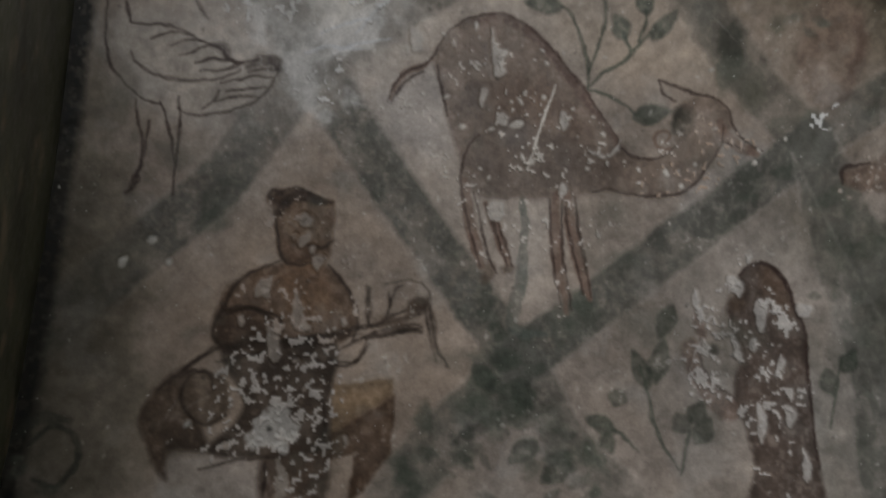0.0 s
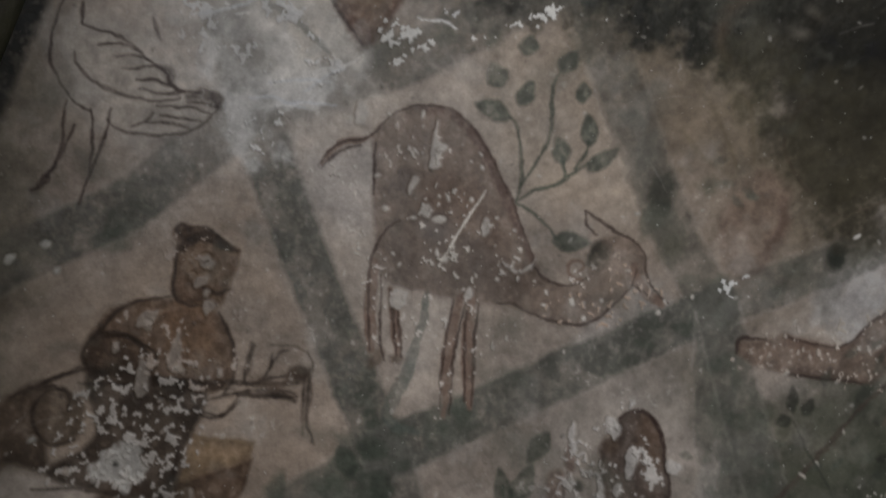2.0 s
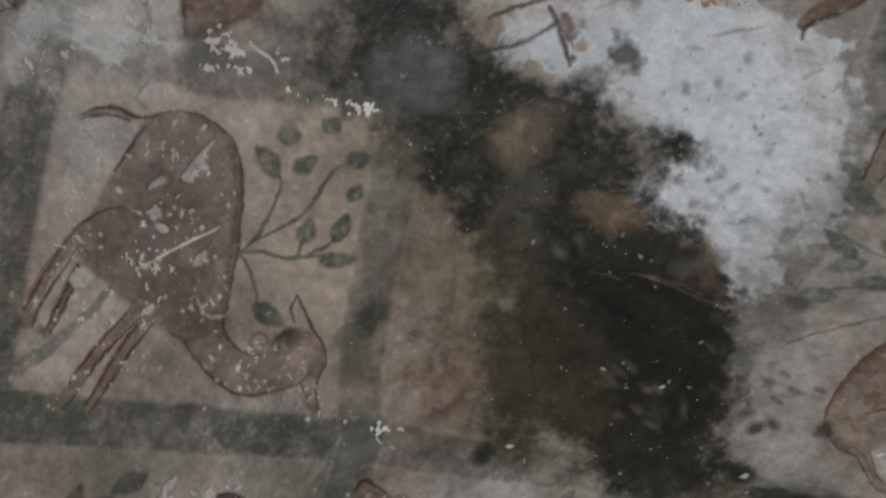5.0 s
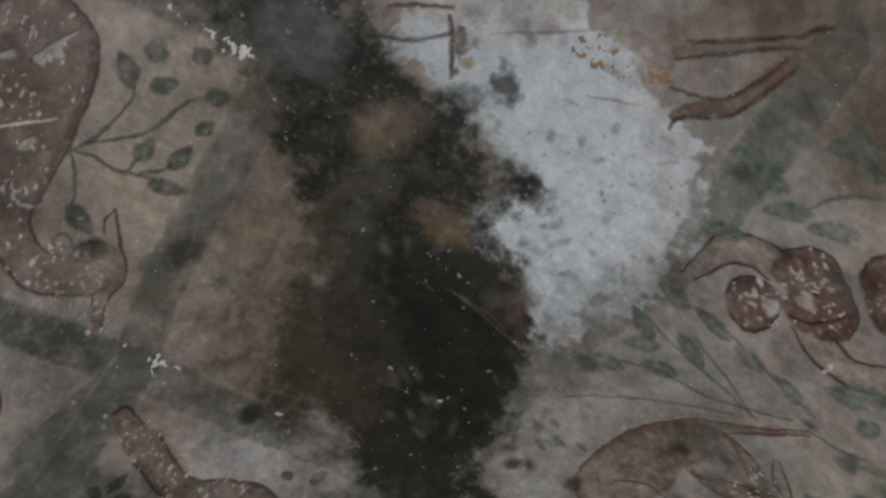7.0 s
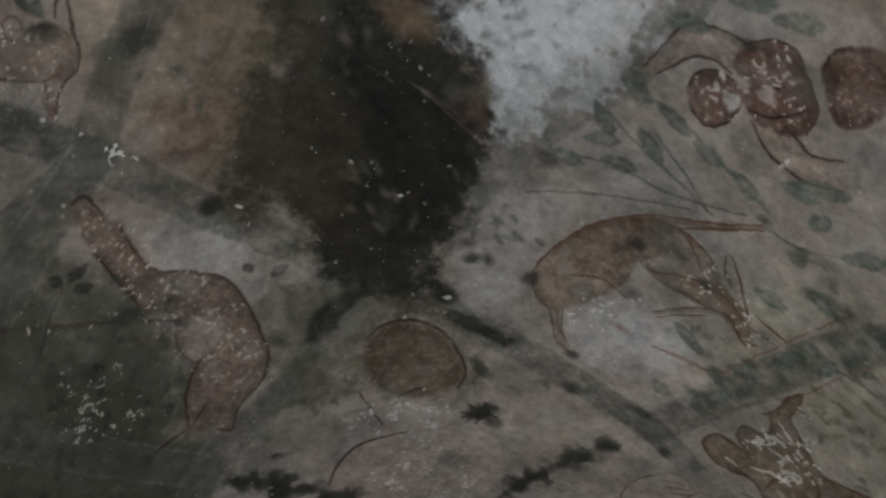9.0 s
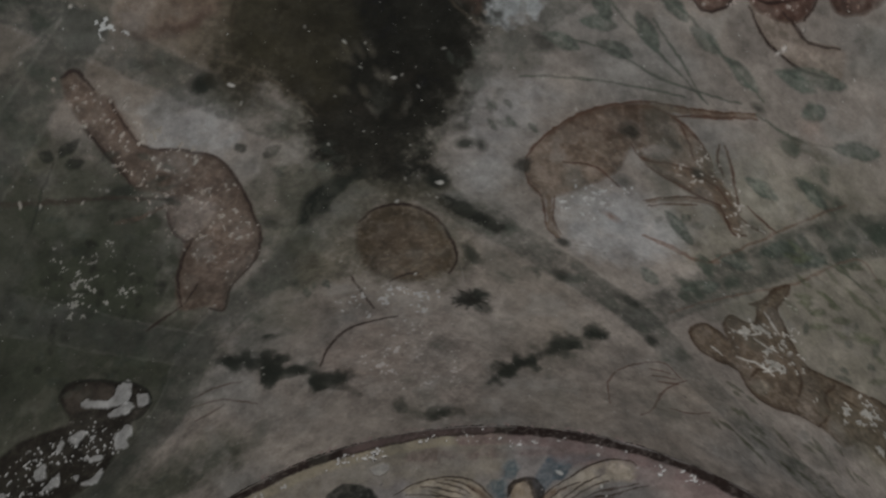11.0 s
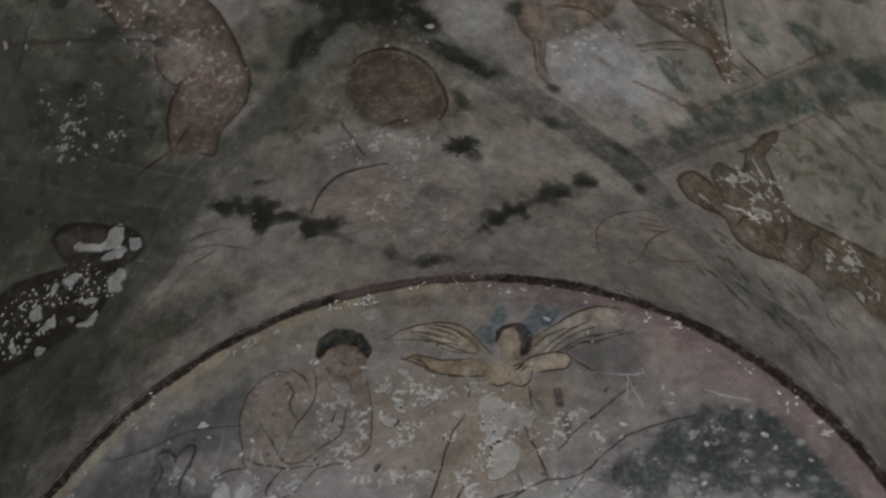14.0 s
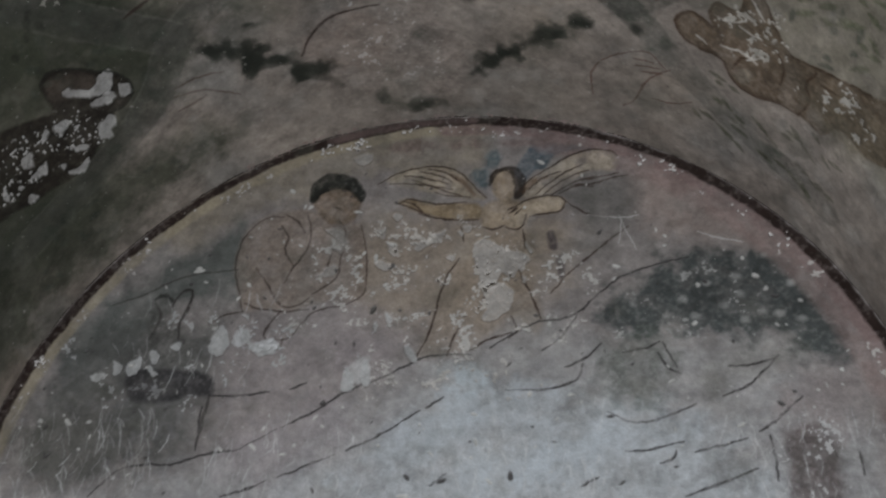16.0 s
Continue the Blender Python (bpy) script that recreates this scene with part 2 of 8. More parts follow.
# ---- the vault's painting: field tints, stains and painted-in falloff first ----
OLIVE, DIM_GREEN = (0.11, 0.10, 0.065), (0.085, 0.095, 0.065)
vault.fill([(-0.548, -2.562), (-0.382, -2.406), (-0.272, -2.266), (-0.258, -2.037), (-0.529, -2.032), (-0.789, -2.072), (-0.954, -2.107), (-0.814, -2.281)], (0.45, 0.42, 0.39), 0.75, 0.05, 0.1, own=False)
vault.fill([(-0.635, -2.551), (-0.972, -2.268), (-1.079, -2.216), (-1.315, -2.383), (-1.091, -2.547)], PALE, 0.35, 0.04, 0.1, own=False)
# light's falloff towards the south-west edge, put into dark green fills
vault.fill([(-0.457, -3.031), (-0.596, -2.970), (-0.759, -2.903), (-0.900, -2.896), (-1.047, -2.948), (-1.272, -3.087), (-1.120, -3.230), (-0.629, -3.125)], DIM_GREEN, 0.75, 0.07, 0.2, 0.05, own=False)
vault.fill([(-1.071, -3.163), (-0.959, -2.940), (-1.117, -2.796), (-1.389, -2.782), (-1.415, -3.096)], DIM_GREEN, 0.65, 0.09, 0.2, 0.05, own=False)
vault.fill([(-0.458, -1.722), (-0.218, -1.997), (-0.101, -2.125), (-0.007, -2.008), (-0.008, -1.723), (-0.155, -1.438), (-0.273, -1.382), (-0.454, -1.547)], OCHRE, 0.3, 0.07, 0.2, 0.05, own=False)
vault.fill([(-0.159, -2.043), (0.002, -2.043), (-0.051, -1.840), (-0.186, -1.697), (-0.257, -1.788)], (0.24, 0.17, 0.09), 0.4, 0.06, 0.3, 0.06, own=False)
# brown east field, deepened to carry the light's falloff in its colour
vault.fill([(0.789, -2.243), (1.178, -2.261), (1.179, -1.922), (1.016, -1.819), (0.917, -1.929)], (0.15, 0.115, 0.07), 0.75, 0.07, 0.2, 0.04, own=False)
vault.fill([(-0.206, -1.713), (-0.164, -1.451), (-0.436, -1.368), (-0.524, -1.481), (-0.420, -1.593)], OCHRE, 0.4, 0.05, 0.2, 0.04, own=False)
# green west patches, darkened further to paint in falloff towards the lunette
vault.fill([(-0.869, -1.317), (-0.751, -1.153), (-0.580, -1.011), (-0.581, -0.837), (-0.670, -0.710), (-0.548, -0.606), (-0.655, -0.474), (-0.915, -0.763), (-1.201, -0.769), (-1.143, -1.100)], DIM_GREEN, 0.78, 0.045, 0.25, 0.05, own=False)
vault.fill([(-0.836, -1.423), (-0.546, -1.171), (-0.511, -1.033), (-0.521, -0.870), (-0.674, -0.738), (-0.931, -0.660), (-1.251, -0.644), (-1.098, -1.131)], DIM_GREEN, 0.78, 0.06, 0.2, 0.05, own=False)
vault.fill([(-1.178, -0.621), (-0.923, -0.331), (-0.676, -0.259), (-0.548, -0.162), (-0.843, -0.080), (-1.205, -0.049), (-1.515, -0.123)], DIM_GREEN, 0.8, 0.06, 0.2, 0.05, own=False)
vault.fill([(0.701, -0.939), (0.876, -0.671), (1.209, -0.477), (1.452, -0.496), (1.316, -1.166), (0.989, -1.226)], (0.22, 0.215, 0.14), 0.4, 0.06, 0.25, 0.05, own=False)
vault.fill([(-0.737, -1.665), (-0.632, -1.573), (-0.614, -1.462), (-0.797, -1.301), (-0.926, -1.309)], DIM_GREEN, 0.5, 0.03, 0.25, 0.04, own=False)
vault.fill([(-0.469, -1.333), (-0.375, -1.342), (-0.309, -1.254), (-0.304, -1.177), (-0.416, -1.212), (-0.481, -1.258)], WHITE, 0.35, 0.02, 0.3, 0.03, own=False)
vault.fill([(0.434, -0.934), (0.590, -0.980), (0.751, -0.890), (0.646, -0.741), (0.461, -0.771)], WHITE, 0.4, 0.03, 0.3, 0.03, own=False)
vault.fill([(0.281, -1.229), (0.429, -1.265), (0.384, -1.102), (0.253, -0.940), (0.186, -1.049)], WHITE, 0.28, 0.04, 0.3, 0.03, own=False)
vault.fill([(-0.653, -1.831), (-0.563, -1.680), (-0.611, -1.686), (-0.732, -1.797)], WHITE, 0.45, 0.015, 0.3, 0.02, own=False)
vault.fill([(-0.829, -1.825), (-0.693, -1.675), (-0.738, -1.555), (-0.838, -1.482), (-0.893, -1.545), (-0.864, -1.711), (-0.989, -1.782)], PALE, 0.5, 0.02, 0.3, 0.02, own=False)
vault.fill([(-0.582, -2.490), (-0.532, -2.452), (-0.496, -2.355), (-0.638, -2.324), (-0.659, -2.401)], WHITE, 0.4, 0.025, 0.3, 0.02, own=False)
vault.fill([(-0.790, -2.272), (-0.743, -2.171), (-0.772, -2.121), (-0.954, -2.107), (-0.962, -2.176)], PALE, 0.45, 0.02, 0.3, 0.02, own=False)
vault.fill([(-0.729, -2.054), (-0.701, -1.837), (-0.802, -1.889), (-0.872, -1.993)], PALE, 0.4, 0.03, 0.3, 0.02, own=False)

vault.fill([(-0.236, -1.939), (-0.091, -2.123), (0.016, -2.100), (0.021, -1.744), (-0.129, -1.336), (-0.281, -1.353), (-0.310, -1.608)], (0.165, 0.135, 0.095), 0.72, 0.07, 0.25, 0.06, own=False)
vault.fill([(-0.253, -1.063), (-0.036, -1.041), (0.031, -0.957), (-0.117, -0.796), (-0.322, -0.572), (-0.481, -0.565), (-0.354, -0.798)], (0.15, 0.145, 0.11), 0.5, 0.05, 0.3, 0.05, own=False)
vault.fill([(-1.052, -2.193), (-0.869, -2.011), (-0.636, -1.989), (-0.634, -1.815), (-0.549, -1.650), (-0.648, -1.537), (-1.141, -2.111)], (0.20, 0.20, 0.195), 0.35, 0.04, 0.4, 0.05, own=False)
# wide dark fill over the west haunch: dimmer light put into the colour
vault.fill([(-0.933, -1.063), (-0.489, -0.766), (-0.590, -0.489), (-0.826, -0.338), (-1.106, -0.215), (-1.407, -0.249), (-1.521, -0.614)], DIM_GREEN, 0.72, 0.08, 0.25, 0.06, own=False)
vault.fill([(-0.064, -1.334), (0.146, -1.130), (-0.231, -0.682), (-0.332, -0.886), (-0.228, -1.087)], DIM_GREEN, 0.5, 0.05, 0.3, 0.05, own=False)
vault.fill([(-1.033, -2.827), (-0.671, -2.569), (-0.739, -2.494), (-1.015, -2.254), (-1.126, -2.237), (-1.293, -2.384), (-1.369, -2.526), (-1.182, -2.808)], (0.32, 0.255, 0.205), 0.45, 0.03, 0.2, own=False)
vault.fill([(-0.233, -2.261), (-0.118, -2.094), (-0.262, -1.896), (-0.438, -1.765), (-0.450, -1.927), (-0.456, -2.074)], (0.43, 0.365, 0.295), 0.6, 0.04, 0.2, own=False)
vault.stroke([(-0.564, -0.605), (-0.707, -0.737), (-0.852, -0.912), (-1.008, -1.083)], 0.10, (0.05, 0.058, 0.045), 0.6, 0.35, 0.02, False, own=False)
vault.stroke([(-0.637, -0.514), (-0.810, -0.411), (-1.026, -0.326), (-1.275, -0.332)], 0.10, (0.06, 0.068, 0.052), 0.45, 0.4, 0.02, False, own=False)
# warm cast of the light over the south half, put into the plaster colour
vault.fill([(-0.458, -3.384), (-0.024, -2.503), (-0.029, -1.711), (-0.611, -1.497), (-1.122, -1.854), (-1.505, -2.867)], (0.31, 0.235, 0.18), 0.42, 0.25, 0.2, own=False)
vault.fill([(-1.033, -2.827), (-0.671, -2.569), (-0.739, -2.494), (-1.015, -2.254), (-1.126, -2.237), (-1.293, -2.384), (-1.369, -2.526), (-1.182, -2.808)], (0.31, 0.235, 0.18), 0.35, 0.03, 0.2, own=False)
# lattice bands
N1, N2, N3, N4 = (-0.508, -2.628), (-0.525, -1.559), (0.026, -1.003), (-1.050, -2.149)
N5, N6, N7, N8 = (0.621, -0.552), (-0.583, -0.595), (0.643, -1.595), (-0.011, -2.148)
bands = [([N1, (-0.741, -2.426), N4], 0.85), ([N4, (-0.771, -1.830), N2], 0.9), ([N1, (-0.306, -2.375), N8], 0.6), ([N8, (-0.396, -1.744), N2], 0.5),
         ([N1, (-0.751, -2.756), (-0.911, -2.895), (-1.102, -3.059)], 0.8), ([N2, (-0.276, -1.271), N3], 0.6), ([N3, (-0.250, -0.797), N6], 0.6),
         ([N3, (0.423, -0.686), N5], 0.6), ([N3, (0.338, -1.351), N7], 0.55), ([N7, (0.837, -1.852), (0.942, -1.995), (1.047, -2.144)], 0.55),
         ([N4, (-1.197, -2.279), (-1.337, -2.393)], 0.6), ([N4, (-1.198, -2.055), (-1.300, -1.944)], 0.5), ([N2, (-0.753, -1.475), (-0.984, -1.389), (-1.232, -1.385)], 0.7),
         ([N2, (-0.687, -1.440), (-0.859, -1.310)], 0.6), ([N5, (0.863, -0.794), (1.066, -1.010), (1.253, -1.161)], 0.6),
         ([N5, (0.741, -0.423), (0.938, -0.273), (1.243, -0.179)], 0.45), ([N6, (-0.716, -0.431), (-0.933, -0.328), (-1.214, -0.298)], 0.5),
         ([N6, (-0.755, -0.774), (-0.953, -1.016)], 0.5)]
for line, strength in bands:
    vault.subject("painted_band", "grey-green painted lattice band, worn and stained")
    vault.stroke(line, 0.096, BAND, strength, 0.5, 0.0065, False)
    vault.garland(line, 0.09, 10, LEAF, 0.85, 0.5)
    edge = np.array(line)
    side = np.gradient(edge, axis=0)
    side = np.stack([-side[:, 1], side[:, 0]], 1) / np.linalg.norm(side, axis=1)[:, None] * 0.052
    for s in (-1, 1):
        vault.stroke(edge + s * side, 0.006, (0.40, 0.37, 0.34), 0.16, 0.9, 0.004, False, own=False)
vault.subject("painted_garland", "dark green leaf garland painted along the bands")
vault.garland([N4, (-1.116, -2.248), (-1.244, -2.321), (-1.336, -2.382)], 0.17, 16, LEAF, 1.0, 0.7)
vault.garland([N4, (-1.180, -2.100), (-1.285, -2.034)], 0.17, 16, LEAF, 1.0, 0.65)
vault.garland([(-0.526, -0.523), (-0.368, -0.391), (-0.209, -0.229)], 0.06, 30, DARK, 1.0, 0.95)
vault.stroke([(-0.512, -0.515), (-0.424, -0.428), (-0.312, -0.354), (-0.211, -0.217)], 0.032, DARK, 0.75, 0.5, 0.008)
vault.garland([(0.165, -0.206), (0.308, -0.321), (0.492, -0.443)], 0.05, 24, DARK, 1.0, 0.85)
vault.stroke([(0.164, -0.198), (0.308, -0.317), (0.500, -0.449)], 0.026, DARK, 0.6, 0.5, 0.008)
vault.garland([(-0.109, -0.145), (-0.038, -0.074), (0.073, -0.083)], 0.03, 9, DARK, 1.0, 0.8)
vault.stroke([(-0.212, -0.892), (-0.168, -0.954), (-0.102, -0.992), (-0.041, -1.015)], 0.045, DARK, 0.9, 0.3, 0.010)
vault.stroke([(0.148, -0.897), (0.198, -0.857), (0.270, -0.809)], 0.040, SOOT, 0.95, 0.2, 0.007, False)
vault.dab((0.128, -0.964), 0.035, 0.018, SOOT, 0.95, 20)
vault.dab((-0.141, -0.947), 0.055, 0.030, DARK, 0.85, 130, 0.014, 0.5)
vault.dab((-0.227, -0.829), 0.04, 0.05, DIM_GREEN, 0.6, 130, 0.02, 0.5)
vault.dab((0.158, -0.544), 0.032, 0.024, SOOT, 0.9, 0, 0.008, 0.9)
for n in range(11):
    spot, a = (0.158, -0.544), n * 2.4
    tip = (spot[0] + 0.05 * math.cos(a), spot[1] + 0.04 * math.sin(a))
    vault.stroke([spot, ((spot[0] + tip[0]) / 2 + 0.004, (spot[1] + tip[1]) / 2), tip], 0.010, SOOT, 0.75, 0.4)
vault.dab((0.184, -0.510), 0.022, 0.03, DARK, 0.6, 30, 0.008, 0.9)
vault.dab((0.175, -0.701), 0.024, 0.045, DARK, 0.6, 0, 0.012, 0.6)
vault.dab((-0.395, -0.545), 0.018, 0.009, DARK, 0.9, 0, 0.004)
vault.dab((0.500, -0.449), 0.02, 0.02, DARK, 0.85)
vault.dab((0.647, -0.477), 0.013, 0.016, DARK, 0.8)
vault.dab((0.594, -0.605), 0.03, 0.016, DARK, 0.7, 20)
vault.dab((0.420, -0.655), 0.03, 0.02, DARK, 0.6, 20)
vault.dab((-0.329, -1.341), 0.026, 0.018, DARK, 0.85)
vault.dab((0.225, -1.076), 0.028, 0.018, DARK, 0.85)
vault.dab((0.267, -1.072), 0.011, 0.016, DARK, 0.8)
vault.dab((0.220, -1.129), 0.018, 0.011, DARK, 0.7)
vault.dab((0.440, -1.363), 0.03, 0.02, DARK, 0.6, 30)
vault.dab((-0.345, -1.783), 0.038, 0.034, DARK, 0.75, 0, 0.012)
vault.dab((-0.441, -1.709), 0.034, 0.028, DIM_GREEN, 0.5, 0, 0.014)
vault.dab((-0.300, -1.691), 0.022, 0.018, DIM_GREEN, 0.6, 0, 0.012)
vault.dab((-0.328, -1.354), 0.03, 0.02, DARK, 0.75)
vault.dab((-0.288, -1.848), 0.045, 0.03, BAND, 0.6, 0, 0.014)
for spot in [(-0.527, -0.853), (-0.568, -1.148), (-0.596, -1.146), (-0.747, -1.278), (-0.722, -1.042), (-0.915, -1.032), (-0.693, -0.729), (-0.524, -0.771), (-0.289, -0.913), (-0.291, -0.706)]:
    vault.dab(spot, 0.026, 0.014, DARK, 0.5, 40 + 700 * spot[0], 0.01, 0.5)

# the ruined crown panel: lime-washed loss, soot, fruit
vault.ground()
for outline, strength in (([(0.173, -2.142), (0.227, -2.030), (0.286, -1.926), (0.341, -1.847), (0.390, -1.794), (0.305, -1.780), (0.247, -1.725), (0.255, -1.643), (0.328, -1.610), (0.325, -1.483), (0.331, -1.409), (0.422, -1.468), (0.518, -1.543), (0.585, -1.602), (0.666, -1.688), (0.705, -1.838), (0.695, -1.952), (0.642, -2.049), (0.576, -2.115), (0.537, -2.211), (0.319, -2.253)], 1.0),
                         ([(0.120, -2.142), (0.252, -2.124), (0.388, -2.139), (0.728, -1.945), (0.738, -1.842), (0.610, -1.718), (0.453, -1.551), (0.343, -1.438), (0.370, -1.644), (0.333, -1.816), (0.283, -1.978)], 1.0)):
    vault.fill(outline, WHITE, strength, 0.008, 0.12, 0.035, own=False)
vault.fill([(0.556, -2.126), (0.702, -2.007), (0.727, -1.840), (0.676, -1.676), (0.568, -1.560), (0.402, -1.424), (0.405, -1.595), (0.580, -1.830)], WHITE, 0.5, 0.02, 0.2, 0.09, own=False)
vault.fill([(0.150, -2.278), (0.183, -2.185), (0.282, -2.127), (0.510, -2.107), (0.551, -2.231)], PALE, 0.7, 0.02, 0.3, 0.03, own=False)
vault.flake([(0.513, -2.128), (0.636, -2.082), (0.755, -2.104), (0.723, -1.908), (0.678, -1.800), (0.674, -1.951), (0.576, -1.960), (0.543, -2.039)], 0.5, 0.001, (0.30, 0.19, 0.12), "wear")
vault.flake([(0.287, -1.987), (0.466, -1.829), (0.631, -1.684), (0.420, -1.539), (0.363, -1.704)], 0.2, 0.002, (0.36, 0.36, 0.355), "both")
lump = vault.cloud(0.05, 3) * 0.0018 + np.minimum(vault.cloud(0.016, 2), 0.2) * 0.0005
vault.fill([(0.649, -2.103), (0.716, -2.040), (0.736, -1.921), (0.705, -1.790), (0.738, -1.721), (0.623, -1.619), (0.520, -1.557), (0.503, -1.610), (0.622, -1.709), (0.622, -1.891), (0.604, -2.005)], (0.38, 0.355, 0.345), 0.55, 0.03, 0.4, 0.03, own=False)
vault.fill([(0.407, -1.567), (0.500, -1.583), (0.575, -1.615), (0.645, -1.608), (0.510, -1.487), (0.350, -1.409), (0.321, -1.424)], (0.26, 0.27, 0.265), 0.6, 0.015, 0.4, 0.03, own=False)
wash = np.clip((vault.rgb[..., 2] - 0.47) * 12, 0, 1)
vault.relief += lump * wash
vault.subject("soot_stain", "black and brown smoke stain over the crown panel")
vault.fill([(-0.051, -2.338), (0.145, -2.257), (0.165, -2.109), (0.262, -1.977), (0.332, -1.860), (0.389, -1.788), (0.269, -1.776), (0.202, -1.743), (0.255, -1.643), (0.354, -1.582), (0.327, -1.424), (0.258, -1.320), (0.200, -1.212), (0.123, -0.945), (-0.036, -0.917), (-0.169, -1.062), (-0.184, -1.222), (-0.273, -1.382), (-0.188, -1.509), (-0.088, -1.600), (-0.071, -1.764), (-0.083, -1.899), (-0.101, -2.125)], (0.13, 0.112, 0.08), 0.75, 0.06, 0.2, 0.06)
vault.fill([(-0.026, -2.312), (0.135, -2.259), (0.155, -2.110), (0.251, -1.979), (0.321, -1.867), (0.390, -1.791), (0.282, -1.781), (0.182, -1.759), (0.229, -1.631), (0.333, -1.568), (0.317, -1.439), (0.236, -1.337), (0.180, -1.246), (0.103, -0.983), (-0.025, -0.969), (-0.136, -1.087), (-0.094, -1.262), (0.003, -1.399), (0.018, -1.518), (-0.039, -1.646), (-0.071, -1.764), (-0.061, -1.894), (-0.069, -2.118)], SOOT, 0.95, 0.03, 0.12, 0.05)
vault.fill([(-0.171, -2.417), (-0.017, -2.403), (0.084, -2.326), (0.139, -2.149), (0.081, -2.107), (-0.065, -2.133), (-0.162, -2.225), (-0.194, -2.324)], SOOT, 0.75, 0.03, 0.4, 0.05)
vault.fill([(0.037, -2.008), (0.208, -1.943), (0.321, -1.838), (0.433, -1.756), (0.262, -1.742), (0.316, -1.551), (0.277, -1.342), (0.144, -1.101), (0.021, -1.014), (-0.089, -1.083), (-0.068, -1.261), (-0.108, -1.408), (-0.130, -1.572), (-0.094, -1.748), (-0.056, -1.880)], SOOT, 0.9, 0.03, 0.15, 0.05)
vault.fill([(-0.129, -1.606), (-0.031, -1.543), (-0.004, -1.360), (-0.064, -1.220), (-0.179, -1.281), (-0.252, -1.424)], OLIVE, 0.7, 0.06, 0.2, 0.04)
vault.fill([(-0.105, -1.478), (0.039, -1.289), (0.077, -1.110), (-0.022, -1.068), (-0.116, -1.186)], SOOT, 0.6, 0.03, 0.2, 0.05)
for line in ([(-0.107, -2.058), (0.033, -2.035), (0.141, -2.017), (0.252, -1.946)], [(-0.062, -1.946), (0.034, -1.943), (0.146, -1.833), (0.277, -1.815)], [(-0.088, -2.339), (-0.083, -2.228), (-0.096, -2.099)], [(0.228, -1.920), (0.318, -1.876), (0.383, -1.793)], [(-0.050, -1.797), (0.086, -1.770), (0.152, -1.676)]):
    vault.stroke(line, 0.05, (0.075, 0.075, 0.06), 0.28, 0.7, 0.02, own=False)
vault.subject("painted_rosette", "blue-grey round rosette painted at the crown", "painted ornament")
vault.dab((0.006, -2.171), 0.085, 0.08, (0.14, 0.155, 0.15), 0.85, 0, 0.02, 0.25)
vault.subject("painted_fruit", "faded peach painted fruit half under soot", "painted fruit")
vault.dab((0.121, -1.942), 0.075, 0.045, (0.20, 0.15, 0.105), 0.75, -20, 0.018, 0.35)
vault.dab((0.093, -1.971), 0.04, 0.03, (0.27, 0.20, 0.14), 0.5, -20, 0.018, 0.35)
vault.subject("painted_fruit", "faded orange painted fruit beside bare plaster", "painted fruit")
vault.dab((0.191, -1.718), 0.062, 0.04, (0.23, 0.16, 0.105), 0.8, 50, 0.016, 0.35)
vault.subject("painted_fruit", "brown painted fruit with an ochre rim in soot", "painted fruit")
vault.stroke([(-0.056, -1.774), (-0.019, -1.826), (0.043, -1.834), (0.106, -1.796)], 0.03, (0.15, 0.10, 0.06), 0.5, 0.4, 0.012)
vault.dab((-0.014, -1.772), 0.04, 0.034, SOOT, 0.8, 0, 0.01)
vault.dab((0.021, -1.744), 0.022, 0.05, (0.13, 0.115, 0.085), 0.5, 20, 0.015, own=False)
vault.dab((0.051, -1.497), 0.04, 0.025, (0.13, 0.10, 0.08), 0.6, 40, 0.015, own=False)
vault.subject("painted_fruit_bowl", "dim brown painted mound of fruit in soot", "painted fruit")
vault.stroke([(-0.246, -1.388), (-0.224, -1.490), (-0.154, -1.588), (-0.065, -1.594), (0.041, -1.565)], 0.008, UMBER, 0.7, 0.3)
vault.fill([(-0.279, -1.355), (-0.224, -1.503), (-0.149, -1.596), (-0.012, -1.608), (-0.008, -1.410), (-0.065, -1.218), (-0.170, -1.275)], (0.085, 0.072, 0.048), 0.8, 0.045, 0.2, 0.04)
vault.dab((0.038, -1.357), 0.045, 0.02, (0.16, 0.14, 0.10), 0.55, 0, 0.01, 0.9)
for spot in [(0.067, -1.275), (0.112, -1.238), (0.010, -1.195), (0.082, -1.185), (0.006, -1.237), (0.135, -1.291)]:
    vault.dab(spot, 0.026, 0.015, (0.15, 0.105, 0.075), 0.45, 900 * spot[0], 0.01, 0.6)
vault.stroke([(0.242, -1.509), (0.285, -1.470), (0.320, -1.417)], 0.012, SOOT, 0.9, 0.1)
vault.stroke([(0.166, -1.567), (0.230, -1.510), (0.275, -1.448)], 0.010, (0.36, 0.33, 0.28), 0.6, 0.4)
vault.fill([(0.244, -1.516), (0.322, -1.541), (0.320, -1.454), (0.297, -1.432)], (0.17, 0.11, 0.085), 0.85, 0.008)
vault.fill([(-0.246, -1.436), (-0.211, -1.516), (-0.147, -1.564), (-0.074, -1.654), (-0.066, -1.736), (0.018, -1.731), (0.141, -1.683), (0.261, -1.608), (0.308, -1.541), (0.296, -1.425), (0.246, -1.289), (0.168, -1.182), (0.093, -1.037), (-0.074, -0.999), (-0.117, -1.168), (-0.146, -1.268)], (0.055, 0.048, 0.036), 0.6, 0.03, 0.3, 0.03, own=False)
